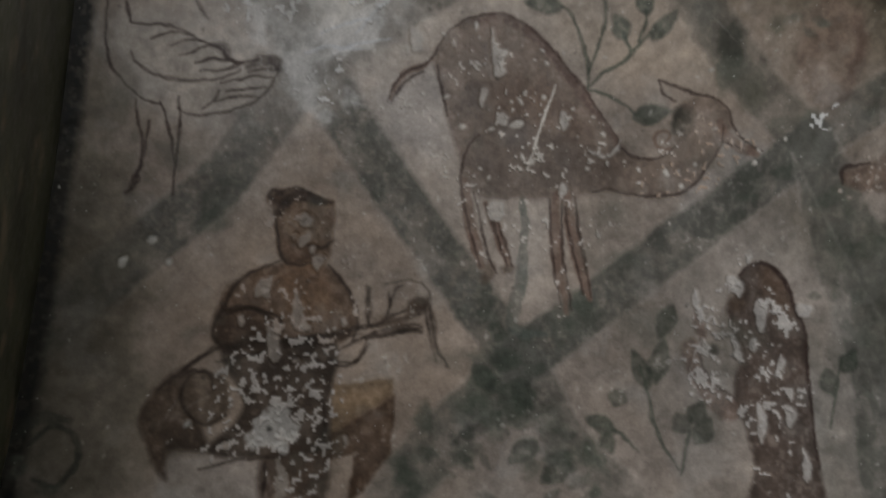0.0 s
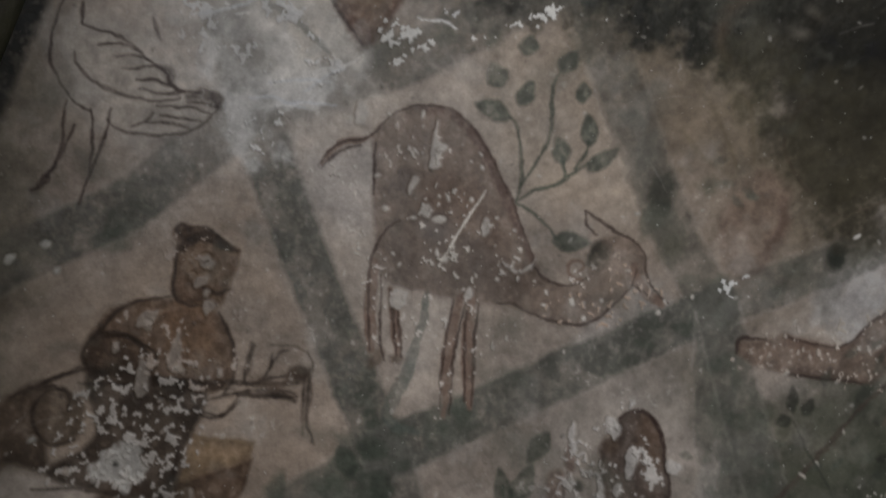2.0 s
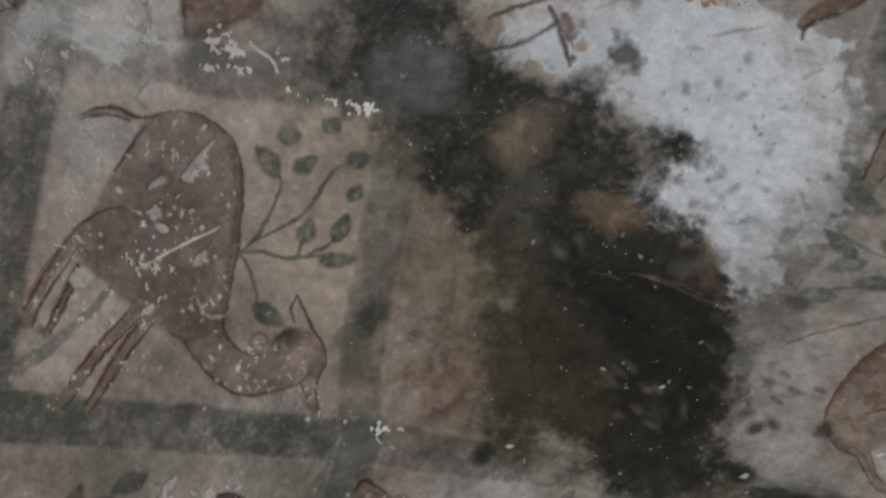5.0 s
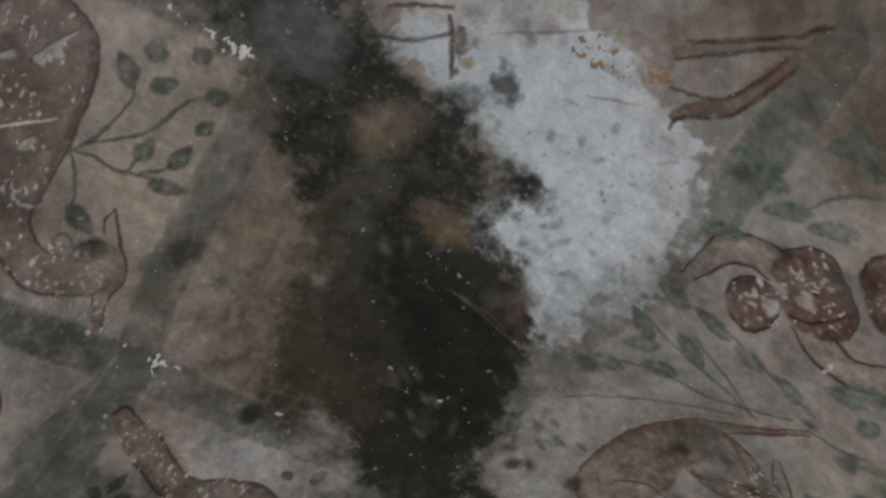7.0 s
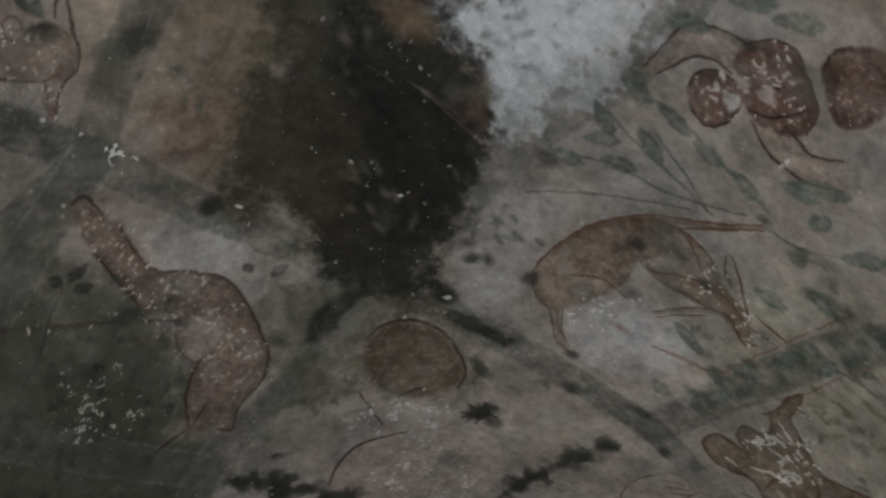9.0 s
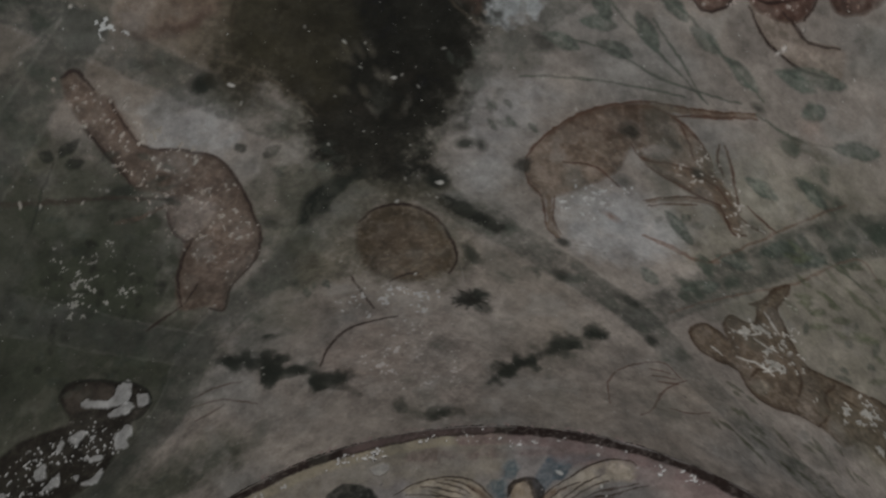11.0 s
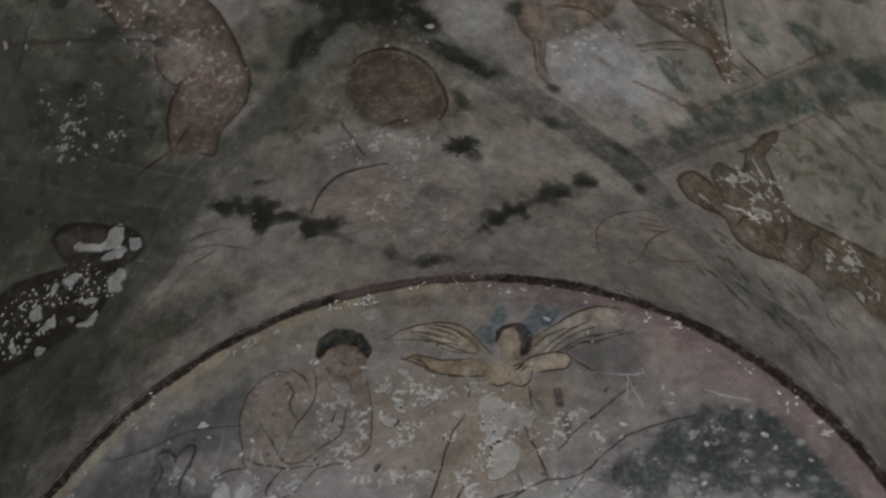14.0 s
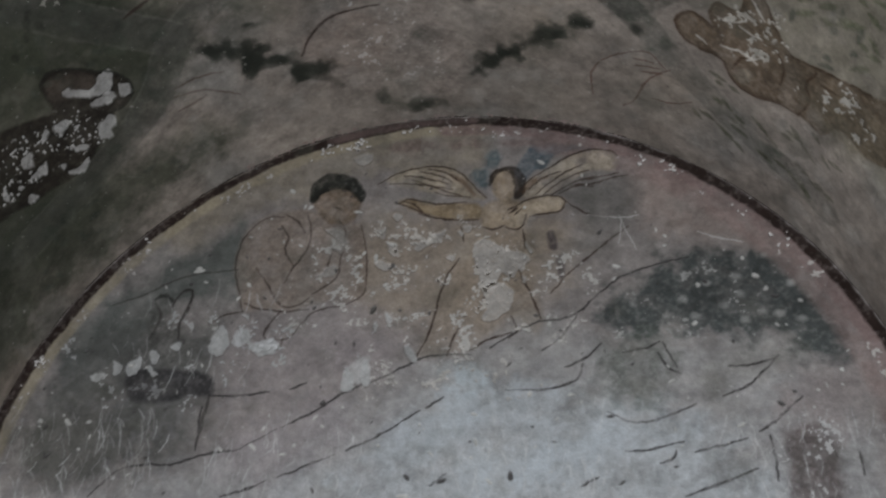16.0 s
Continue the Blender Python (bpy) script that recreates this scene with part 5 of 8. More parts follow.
vault.flake([(-0.780, -1.084), (-0.638, -1.008), (-0.665, -0.852), (-0.807, -0.875), (-0.826, -1.007)], 0.45, 0.001, (0.30, 0.29, 0.26))
vault.subject("painted_sprig", "dark leaf pair painted beside the grazing animal", "painted plant")
for base, tip in ([(-0.691, -1.301), (-0.715, -1.339)], [(-0.676, -1.300), (-0.622, -1.327)], [(-0.675, -1.276), (-0.631, -1.267)], [(-0.311, -1.154), (-0.282, -1.160)], [(-0.253, -1.116), (-0.206, -1.136)]):
    vault.leaf(base, tip, 0.03, DARK, 0.6)
vault.stem([(-0.694, -1.295), (-0.740, -1.248), (-0.800, -1.169), (-0.867, -1.112)], 0.007, DARK, 0.5)
for n in range(26):
    spot = (-0.759, -0.957)
    spot = (spot[0] + vault.rand.uniform(-0.22, 0.2), spot[1] + vault.rand.uniform(-0.16, 0.14))
    vault.leaf(spot, (spot[0] + vault.rand.uniform(-0.03, 0.03), spot[1] + vault.rand.uniform(0.015, 0.045)), 0.02, SOOT, 0.4)

# lying long-tailed animal
vault.subject("painted_lying_animal", "tan painted animal curled round, with a long tail", "painted animal")
vault.fill([(0.368, -1.020), (0.387, -1.065), (0.434, -1.119), (0.485, -1.162), (0.541, -1.197), (0.595, -1.221), (0.660, -1.234), (0.724, -1.223), (0.773, -1.186), (0.804, -1.142), (0.824, -1.085), (0.860, -1.051), (0.876, -1.008), (0.888, -0.963), (0.869, -0.937), (0.839, -0.975), (0.806, -1.001), (0.753, -1.017), (0.701, -1.041), (0.662, -1.064), (0.640, -1.095), (0.626, -1.114), (0.597, -1.052), (0.564, -1.007), (0.491, -0.959), (0.432, -0.926), (0.396, -0.915), (0.366, -0.958)], TAN, 0.82, 0.006)
vault.fill([(0.386, -1.004), (0.499, -1.037), (0.576, -0.996), (0.491, -0.963), (0.411, -0.925)], (0.35, 0.28, 0.23), 0.45, 0.02)
vault.fill([(0.469, -1.139), (0.567, -1.193), (0.646, -1.208), (0.613, -1.121), (0.532, -1.106)], (0.15, 0.09, 0.062), 0.4, 0.02, 0.3, 0.02)
vault.stroke([(0.660, -1.231), (0.725, -1.237), (0.789, -1.247), (0.852, -1.261), (0.910, -1.278)], 0.018, TAN, 0.75, 0.3)
vault.stroke([(0.410, -0.920), (0.406, -0.860), (0.409, -0.814), (0.424, -0.783)], 0.018, TAN, 0.8, 0.25)
vault.stroke([(0.650, -1.084), (0.716, -1.078), (0.769, -1.072), (0.835, -1.073)], 0.026, TAN, 0.7, 0.3)
vault.stroke([(0.655, -0.954), (0.711, -0.980), (0.772, -1.000), (0.833, -1.003)], 0.016, TAN, 0.75, 0.3)
for line in ([(0.366, -0.958), (0.362, -1.011), (0.384, -1.064), (0.434, -1.119), (0.485, -1.162), (0.541, -1.197), (0.595, -1.223), (0.661, -1.240), (0.725, -1.246), (0.789, -1.253), (0.852, -1.267), (0.910, -1.284)], [(0.915, -1.273), (0.852, -1.255), (0.782, -1.234), (0.730, -1.220)], [(0.679, -1.230), (0.724, -1.218), (0.767, -1.192), (0.798, -1.155), (0.817, -1.111)], [(0.366, -0.958), (0.392, -0.918), (0.393, -0.859), (0.397, -0.814), (0.419, -0.782)], [(0.425, -0.925), (0.414, -0.846), (0.429, -0.799)],
             [(0.458, -1.032), (0.512, -1.034), (0.551, -1.019), (0.589, -0.981)], [(0.626, -1.114), (0.640, -1.091), (0.670, -1.082), (0.723, -1.087), (0.776, -1.084), (0.827, -1.073)], [(0.655, -1.065), (0.694, -1.046), (0.747, -1.025), (0.801, -1.007)], [(0.648, -0.954), (0.697, -0.981), (0.766, -1.006), (0.833, -1.010)], [(0.657, -0.943), (0.717, -0.968), (0.778, -0.986)], [(0.832, -1.176), (0.828, -1.134), (0.844, -1.093)], [(0.845, -1.178), (0.859, -1.130), (0.869, -1.070), (0.881, -1.010)],
             [(0.833, -1.007), (0.852, -0.964), (0.866, -0.936), (0.896, -0.947)], [(0.900, -1.035), (0.929, -1.016), (0.969, -0.994)], [(0.875, -0.999), (0.913, -0.978), (0.945, -0.984)], [(0.742, -1.200), (0.762, -1.159), (0.770, -1.115)], [(0.782, -1.070), (0.827, -1.054), (0.860, -1.018)]):
    vault.stroke(line, 0.0065, (0.14, 0.068, 0.045), 0.82, 0.35, 0.002)
vault.stroke([(0.433, -1.110), (0.513, -1.177), (0.594, -1.213), (0.673, -1.229)], 0.014, (0.13, 0.07, 0.045), 0.5, 0.4, 0.005)
vault.stroke([(0.641, -0.844), (0.703, -0.831), (0.769, -0.814), (0.828, -0.831)], 0.014, (0.22, 0.125, 0.09), 0.65, 0.3)
vault.fill([(0.652, -1.110), (0.699, -1.134), (0.725, -1.117), (0.697, -1.093), (0.664, -1.092)], PALE, 0.7, 0.006)
for spot, ra, rb_ in (((0.357, -1.016), 0.02, 0.024), ((0.432, -0.772), 0.014, 0.011), ((0.915, -1.303), 0.014, 0.010), ((0.735, -1.142), 0.016, 0.010), ((0.779, -1.077), 0.014, 0.012), ((0.626, -1.153), 0.018, 0.014)):
    vault.dab(spot, ra, rb_, SOOT, 0.75, 20, 0.007, 0.6)
vault.dab((0.601, -1.001), 0.02, 0.014, DARK, 0.55, 0, 0.01)
vault.dab((0.564, -0.883), 0.02, 0.009, (0.24, 0.14, 0.10), 0.8, 30)
vault.flake([(0.756, -1.078), (0.837, -1.169), (0.887, -1.029), (0.966, -1.001), (0.872, -0.921), (0.806, -0.996)], 0.5, 0.0015, (0.40, 0.36, 0.32))
vault.flake([(0.432, -0.928), (0.576, -0.996), (0.654, -0.945), (0.510, -0.876)], 0.45, 0.0012, (0.47, 0.46, 0.45))

# paired dark red figures
vault.subject("painted_crouching_figure", "dark red painted crouching figure with pale arms", "painted figure")
MAROON = (0.155, 0.082, 0.062)
vault.fill([(0.674, -1.609), (0.714, -1.656), (0.752, -1.699), (0.782, -1.713), (0.829, -1.711), (0.878, -1.694), (0.855, -1.623), (0.821, -1.641), (0.782, -1.646), (0.739, -1.620), (0.702, -1.595)], (0.30, 0.235, 0.19), 0.8, 0.005, 0.2)
vault.fill([(0.890, -1.532), (0.937, -1.527), (0.977, -1.524), (1.017, -1.490), (1.087, -1.502), (1.086, -1.439), (1.014, -1.424), (0.967, -1.441), (0.923, -1.470)], (0.31, 0.245, 0.20), 0.8, 0.005, 0.2)
vault.fill([(0.862, -1.654), (0.891, -1.690), (0.936, -1.710), (0.975, -1.702), (0.999, -1.667), (1.015, -1.625), (1.024, -1.579), (1.005, -1.536), (0.971, -1.517), (0.925, -1.517), (0.893, -1.538), (0.879, -1.574), (0.893, -1.608), (0.865, -1.625)], MAROON, 0.92, 0.005)
vault.fill([(0.761, -1.573), (0.778, -1.605), (0.819, -1.621), (0.859, -1.609), (0.880, -1.580), (0.861, -1.544), (0.833, -1.508), (0.798, -1.496), (0.771, -1.523)], (0.18, 0.105, 0.08), 0.9, 0.005)
vault.fill([(0.899, -1.601), (0.934, -1.623), (0.954, -1.587), (0.939, -1.562), (0.909, -1.575)], (0.36, 0.31, 0.28), 0.75, 0.005, 0.3, 0.012)
vault.fill([(0.836, -1.576), (0.871, -1.582), (0.876, -1.558), (0.845, -1.537)], (0.42, 0.40, 0.385), 0.85, 0.005, 0.2, 0.012)
vault.fill([(0.793, -1.580), (0.829, -1.597), (0.840, -1.564), (0.817, -1.525), (0.791, -1.532)], (0.24, 0.155, 0.12), 0.5, 0.012, 0.4)
vault.dab((0.945, -1.616), 0.007, 0.008, SOOT, 0.95, 0, 0.003)
vault.fill([(1.036, -1.678), (1.054, -1.715), (1.097, -1.740), (1.159, -1.740), (1.169, -1.644), (1.094, -1.571), (1.056, -1.584), (1.039, -1.630)], MAROON, 0.92, 0.005)
for line in ([(0.674, -1.609), (0.714, -1.656), (0.752, -1.699), (0.782, -1.714), (0.829, -1.712), (0.881, -1.696)], [(0.702, -1.595), (0.739, -1.620), (0.782, -1.647), (0.821, -1.642), (0.853, -1.623)], [(0.890, -1.528), (0.923, -1.470), (0.967, -1.439), (1.014, -1.424), (1.082, -1.437)], [(0.962, -1.534), (0.982, -1.521), (1.017, -1.490), (1.083, -1.501)], [(0.761, -1.573), (0.779, -1.606), (0.819, -1.622), (0.859, -1.609)], [(0.771, -1.523), (0.797, -1.494), (0.836, -1.509), (0.864, -1.547)],
             [(0.880, -1.690), (0.936, -1.712), (0.977, -1.703), (1.001, -1.668), (1.017, -1.623), (1.026, -1.578), (1.005, -1.533)], [(0.889, -1.551), (0.929, -1.544), (0.973, -1.563), (1.007, -1.586)], [(1.036, -1.678), (1.054, -1.715), (1.086, -1.733)]):
    vault.stroke(line, 0.007, LINE, 0.8, 0.3, 0.002)
vault.dab((0.897, -1.689), 0.03, 0.012, SOOT, 0.6, 10, 0.008)
vault.flake([(0.771, -1.595), (0.874, -1.598), (0.891, -1.681), (0.979, -1.697), (1.017, -1.565), (0.915, -1.526), (0.834, -1.511)], 0.5, 0.0022, (0.36, 0.30, 0.27))
vault.flake([(1.043, -1.680), (1.096, -1.720), (1.148, -1.659), (1.072, -1.578)], 0.5, 0.0022, (0.30, 0.20, 0.16))
for spot in [(0.915, -1.677), (0.945, -1.679), (0.967, -1.682), (0.836, -1.614), (0.968, -1.459), (0.953, -1.441), (1.004, -1.510), (0.822, -1.586)]:
    vault.chip(spot, 0.004, 20 + 300 * spot[1], 2.2, (0.42, 0.38, 0.35))
limb = "rust-brown painted limb, half lost beside bare plaster"
vault.subject("painted_limb", limb, "painted figure")
vault.stroke([(0.715, -2.072), (0.825, -2.085), (0.953, -2.100)], 0.030, (0.20, 0.14, 0.10), 0.75, 0.4)
for line in ([(0.738, -2.090), (0.816, -2.091), (0.878, -2.100), (0.949, -2.111)], [(0.713, -2.058), (0.782, -2.066), (0.876, -2.082), (0.952, -2.090)], [(0.954, -2.114), (0.979, -2.126), (1.004, -2.130)]):
    vault.stroke(line, 0.009, (0.075, 0.042, 0.03), 0.85, 0.4, 0.003)
vault.subject("painted_limb", limb, "painted figure")
vault.stroke([(0.697, -1.943), (0.751, -1.964), (0.805, -1.970), (0.852, -2.000), (0.906, -2.046), (0.955, -2.085)], 0.036, (0.19, 0.12, 0.085), 0.8, 0.3)
for line in ([(0.701, -2.002), (0.722, -1.995), (0.759, -1.986), (0.807, -1.988), (0.862, -2.022), (0.918, -2.065)], [(0.683, -1.917), (0.703, -1.939), (0.769, -1.947), (0.817, -1.958), (0.872, -2.002), (0.930, -2.047)]):
    vault.stroke(line, 0.009, (0.085, 0.048, 0.032), 0.8, 0.4, 0.003)
vault.ground()
for outline in ([(0.568, -2.059), (0.588, -2.048), (0.608, -2.033), (0.589, -2.017), (0.572, -2.030)], [(0.705, -2.124), (0.723, -2.103), (0.716, -2.082), (0.700, -2.101)], [(0.607, -2.109), (0.660, -2.105), (0.668, -2.082), (0.624, -2.077)], [(0.645, -2.066), (0.697, -2.061), (0.716, -2.035), (0.672, -2.028)]):
    vault.fill(outline, (0.24, 0.155, 0.105), 0.55, 0.006, 0.4, 0.03, own=False)
for line in ([(0.369, -2.117), (0.510, -2.111), (0.608, -2.112)], [(0.535, -1.983), (0.589, -1.974), (0.631, -1.961)], [(0.655, -1.844), (0.695, -1.849)], [(0.695, -1.801), (0.732, -1.834), (0.775, -1.879), (0.811, -1.916)]):
    vault.stroke(line, 0.006, (0.27, 0.19, 0.15), 0.6, 0.5, own=False)
vault.subject("painted_branch", "rust-brown painted branch, half lost in bare plaster", "painted plant")
vault.fill([(0.297, -2.145), (0.332, -2.143), (0.329, -2.108), (0.308, -2.078), (0.290, -2.048), (0.275, -2.041), (0.292, -2.092)], RUST, 0.75, 0.005, 0.4, 0.02)
for line in ([(0.119, -2.148), (0.172, -2.135), (0.225, -2.121), (0.287, -2.126)], [(0.296, -2.159), (0.288, -2.103), (0.272, -2.038)], [(0.186, -2.196), (0.240, -2.190), (0.303, -2.176)]):
    vault.stroke(line, 0.009, (0.10, 0.055, 0.038), 0.8, 0.4, 0.003)
vault.dab((0.309, -2.064), 0.013, 0.011, GOLD, 0.9, 0, 0.004)
vault.flake([(0.505, -2.074), (0.723, -2.103), (0.721, -1.986), (0.582, -2.005)], 0.5, 0.001, (0.32, 0.20, 0.13), "both")

# leaf sprays of the eastern haunch
vault.subject("painted_leaf_spray", "pale green painted leaf spray on a light field", "painted plant")
for line in ([(0.878, -1.298), (0.709, -1.307), (0.592, -1.359), (0.507, -1.371)], [(0.804, -1.274), (0.703, -1.371), (0.626, -1.442), (0.586, -1.507)], [(0.793, -1.285), (0.740, -1.379), (0.687, -1.452)], [(0.755, -1.275), (0.607, -1.276), (0.379, -1.272)], [(1.088, -1.842), (1.006, -1.829), (0.941, -1.791)],
             [(0.926, -1.323), (0.859, -1.383), (0.783, -1.458), (0.717, -1.512)], [(1.089, -1.889), (1.039, -1.898), (0.999, -1.922)], [(1.221, -0.952), (1.137, -0.974), (1.055, -0.970)], [(0.914, -1.285), (0.990, -1.259), (1.090, -1.278)]):
    vault.stem(line, 0.008, LEAF, 0.65)
for base, tip in ([(0.523, -1.350), (0.440, -1.384)], [(0.594, -1.431), (0.563, -1.519)], [(0.612, -1.423), (0.526, -1.424)], [(0.640, -1.352), (0.560, -1.376)], [(0.698, -1.377), (0.652, -1.460)], [(0.688, -1.521), (0.624, -1.579)], [(0.765, -1.461), (0.695, -1.529)],
                  [(0.837, -1.404), (0.770, -1.449)], [(0.916, -1.340), (0.843, -1.399)], [(1.039, -1.389), (0.948, -1.399)], [(0.951, -1.782), (0.853, -1.774)], [(0.953, -1.914), (0.878, -1.972)], [(0.902, -1.862), (0.797, -1.887)], [(1.040, -1.759), (0.933, -1.749)],
                  [(1.080, -1.897), (1.021, -1.967)], [(1.050, -1.921), (0.973, -1.917)], [(1.089, -1.884), (1.023, -1.885)], [(0.910, -1.819), (0.837, -1.852)], [(0.815, -1.708), (0.726, -1.720)], [(1.104, -1.430), (0.967, -1.407)], [(1.061, -1.359), (1.013, -1.318)],
                  [(1.087, -1.116), (1.006, -1.164)], [(0.970, -1.085), (0.890, -1.112)], [(1.187, -1.315), (1.084, -1.275)], [(0.765, -0.859), (0.698, -0.941)], [(0.673, -0.692), (0.631, -0.736)], [(0.919, -0.859), (0.821, -0.847)], [(1.027, -0.987), (0.932, -0.910)],
                  [(1.094, -0.995), (1.015, -0.922)], [(0.834, -0.761), (0.731, -0.696)]):
    vault.leaf(base, tip, 0.042, (0.15, 0.175, 0.145), 0.78)
vault.garland([(0.715, -0.649), (0.905, -0.852), (1.104, -1.064), (1.250, -1.188)], 0.09, 26, LEAF, 1.0, 0.8)
vault.garland([(0.901, -1.323), (1.017, -1.228), (1.127, -1.109)], 0.09, 12, LEAF, 1.0, 0.6)
vault.ground()
vault.stroke([(0.806, -0.819), (0.905, -0.922), (1.024, -1.050), (1.124, -1.153)], 0.006, RUST, 0.6, 0.5, own=False)
vault.stroke([(0.698, -0.602), (0.863, -0.738), (1.017, -0.866), (1.160, -1.029), (1.231, -0.992)], 0.006, RUST, 0.55, 0.5, own=False)
vault.dab((1.040, -1.281), 0.03, 0.04, (0.34, 0.22, 0.17), 0.35, 0, 0.02, 0.8, own=False)

# brown beast near the lunette, east side
vault.subject("painted_brown_beast", "ochre-brown painted beast with upright ears, flaked", "painted animal")
vault.fill([(0.753, -0.561), (0.787, -0.602), (0.820, -0.600), (0.851, -0.586), (0.840, -0.630), (0.862, -0.672), (0.895, -0.671), (0.922, -0.678), (0.929, -0.735), (0.912, -0.739), (0.942, -0.766), (0.969, -0.818), (1.005, -0.854), (0.998, -0.818), (0.979, -0.770), (0.995, -0.724), (1.022, -0.685), (1.048, -0.646), (1.074, -0.626), (1.142, -0.641), (1.219, -0.660), (1.294, -0.682), (1.405, -0.722), (1.439, -0.563), (1.325, -0.492), (1.240, -0.507), (1.181, -0.437), (1.112, -0.446), (1.047, -0.437), (0.966, -0.413), (0.916, -0.435), (0.882, -0.486), (0.819, -0.490), (0.772, -0.511)], (0.185, 0.13, 0.085), 0.85, 0.005)
for line in ([(0.822, -0.492), (0.772, -0.511), (0.753, -0.559), (0.787, -0.602), (0.820, -0.600), (0.852, -0.584)], [(0.840, -0.626), (0.862, -0.672), (0.895, -0.671), (0.925, -0.678), (0.930, -0.732)], [(0.912, -0.737), (0.942, -0.766), (0.969, -0.818), (1.005, -0.854), (0.999, -0.815), (0.978, -0.765)], [(0.979, -0.766), (0.997, -0.725), (1.024, -0.686), (1.050, -0.647), (1.077, -0.624)], [(0.822, -0.492), (0.882, -0.486), (0.916, -0.435), (0.966, -0.413), (1.047, -0.437), (1.112, -0.446)], [(1.077, -0.624), (1.142, -0.641), (1.219, -0.660), (1.297, -0.682)],
             [(0.918, -0.471), (0.932, -0.514), (0.953, -0.533)], [(1.034, -0.615), (1.053, -0.569), (1.050, -0.504)], [(1.112, -0.446), (1.139, -0.516), (1.121, -0.563), (1.144, -0.623)], [(1.162, -0.599), (1.226, -0.607), (1.291, -0.617)]):
    vault.stroke(line, 0.008, (0.10, 0.054, 0.03), 0.8, 0.35, 0.003)
vault.fill([(0.923, -0.453), (0.954, -0.495), (0.975, -0.479), (0.948, -0.436)], (0.34, 0.29, 0.23), 0.8, 0.006)
vault.fill([(1.135, -0.470), (1.194, -0.607), (1.264, -0.633), (1.356, -0.629), (1.345, -0.494), (1.245, -0.470)], (0.27, 0.225, 0.16), 0.5, 0.012, 0.3, 0.02)
vault.flake([(0.833, -0.566), (0.921, -0.697), (0.998, -0.800), (1.047, -0.645), (1.024, -0.526), (0.912, -0.531)], 0.68, 0.0025, (0.40, 0.37, 0.33), "both")
vault.flake([(1.105, -0.529), (1.192, -0.625), (1.288, -0.637), (1.339, -0.529), (1.210, -0.477)], 0.6, 0.0025, (0.40, 0.375, 0.34), "both")
for line in ([(0.878, -0.534), (0.940, -0.543), (0.979, -0.530)], [(0.855, -0.627), (0.897, -0.627), (0.946, -0.658)], [(0.924, -0.630), (0.955, -0.620), (0.986, -0.621)], [(0.811, -0.532), (0.842, -0.517)], [(0.950, -0.733), (0.969, -0.707), (0.992, -0.684)], [(0.952, -0.526), (0.990, -0.559)]):
    vault.stroke(line, 0.007, (0.52, 0.49, 0.45), 0.8, 0.4, 0.002)
vault.subject("painted_leaf_spray", "olive painted leaf streaks beside the brown beast", "painted plant")
for n in range(34):
    x, y = (1.149, -0.862)
    spot = (x + vault.rand.uniform(-0.12, 0.16), y + vault.rand.uniform(-0.16, 0.12))
    vault.leaf(spot, (spot[0] - vault.rand.uniform(0.03, 0.06), spot[1] + vault.rand.uniform(-0.03, 0.05)), 0.018, (0.15, 0.165, 0.095), 0.5)
for n in range(34):
    x, y = (0.987, -0.282)
    spot = (x + vault.rand.uniform(-0.18, 0.25), y + vault.rand.uniform(-0.15, 0.10))
    vault.leaf(spot, (spot[0] + vault.rand.uniform(0.03, 0.06), spot[1] + vault.rand.uniform(0.0, 0.04)), 0.016, (0.12, 0.125, 0.075), 0.55)

# dark spotted beast, west side
vault.subject("painted_dark_beast", "near-black painted beast with white flaked spots", "painted animal")
vault.fill([(-0.937, -0.691), (-0.905, -0.711), (-0.860, -0.691), (-0.807, -0.641), (-0.760, -0.592), (-0.740, -0.542), (-0.747, -0.500), (-0.778, -0.478), (-0.811, -0.480), (-0.842, -0.446), (-0.870, -0.423), (-0.904, -0.406), (-0.940, -0.379), (-0.982, -0.372), (-1.041, -0.384), (-1.108, -0.400), (-1.171, -0.423), (-1.249, -0.456), (-1.401, -0.585), (-1.296, -0.745), (-1.135, -0.661), (-1.068, -0.656), (-0.999, -0.622), (-0.943, -0.603)], (0.055, 0.043, 0.034), 0.93, 0.005)
vault.fill([(-0.923, -0.685), (-0.871, -0.684), (-0.812, -0.629), (-0.820, -0.589), (-0.888, -0.606), (-0.932, -0.627)], (0.15, 0.12, 0.098), 0.75, 0.006)
vault.flake([(-1.059, -0.605), (-0.948, -0.585), (-0.844, -0.487), (-0.927, -0.394), (-1.036, -0.434), (-1.187, -0.464), (-1.292, -0.577), (-1.235, -0.670)], 0.5, 0.003, (0.42, 0.41, 0.40))
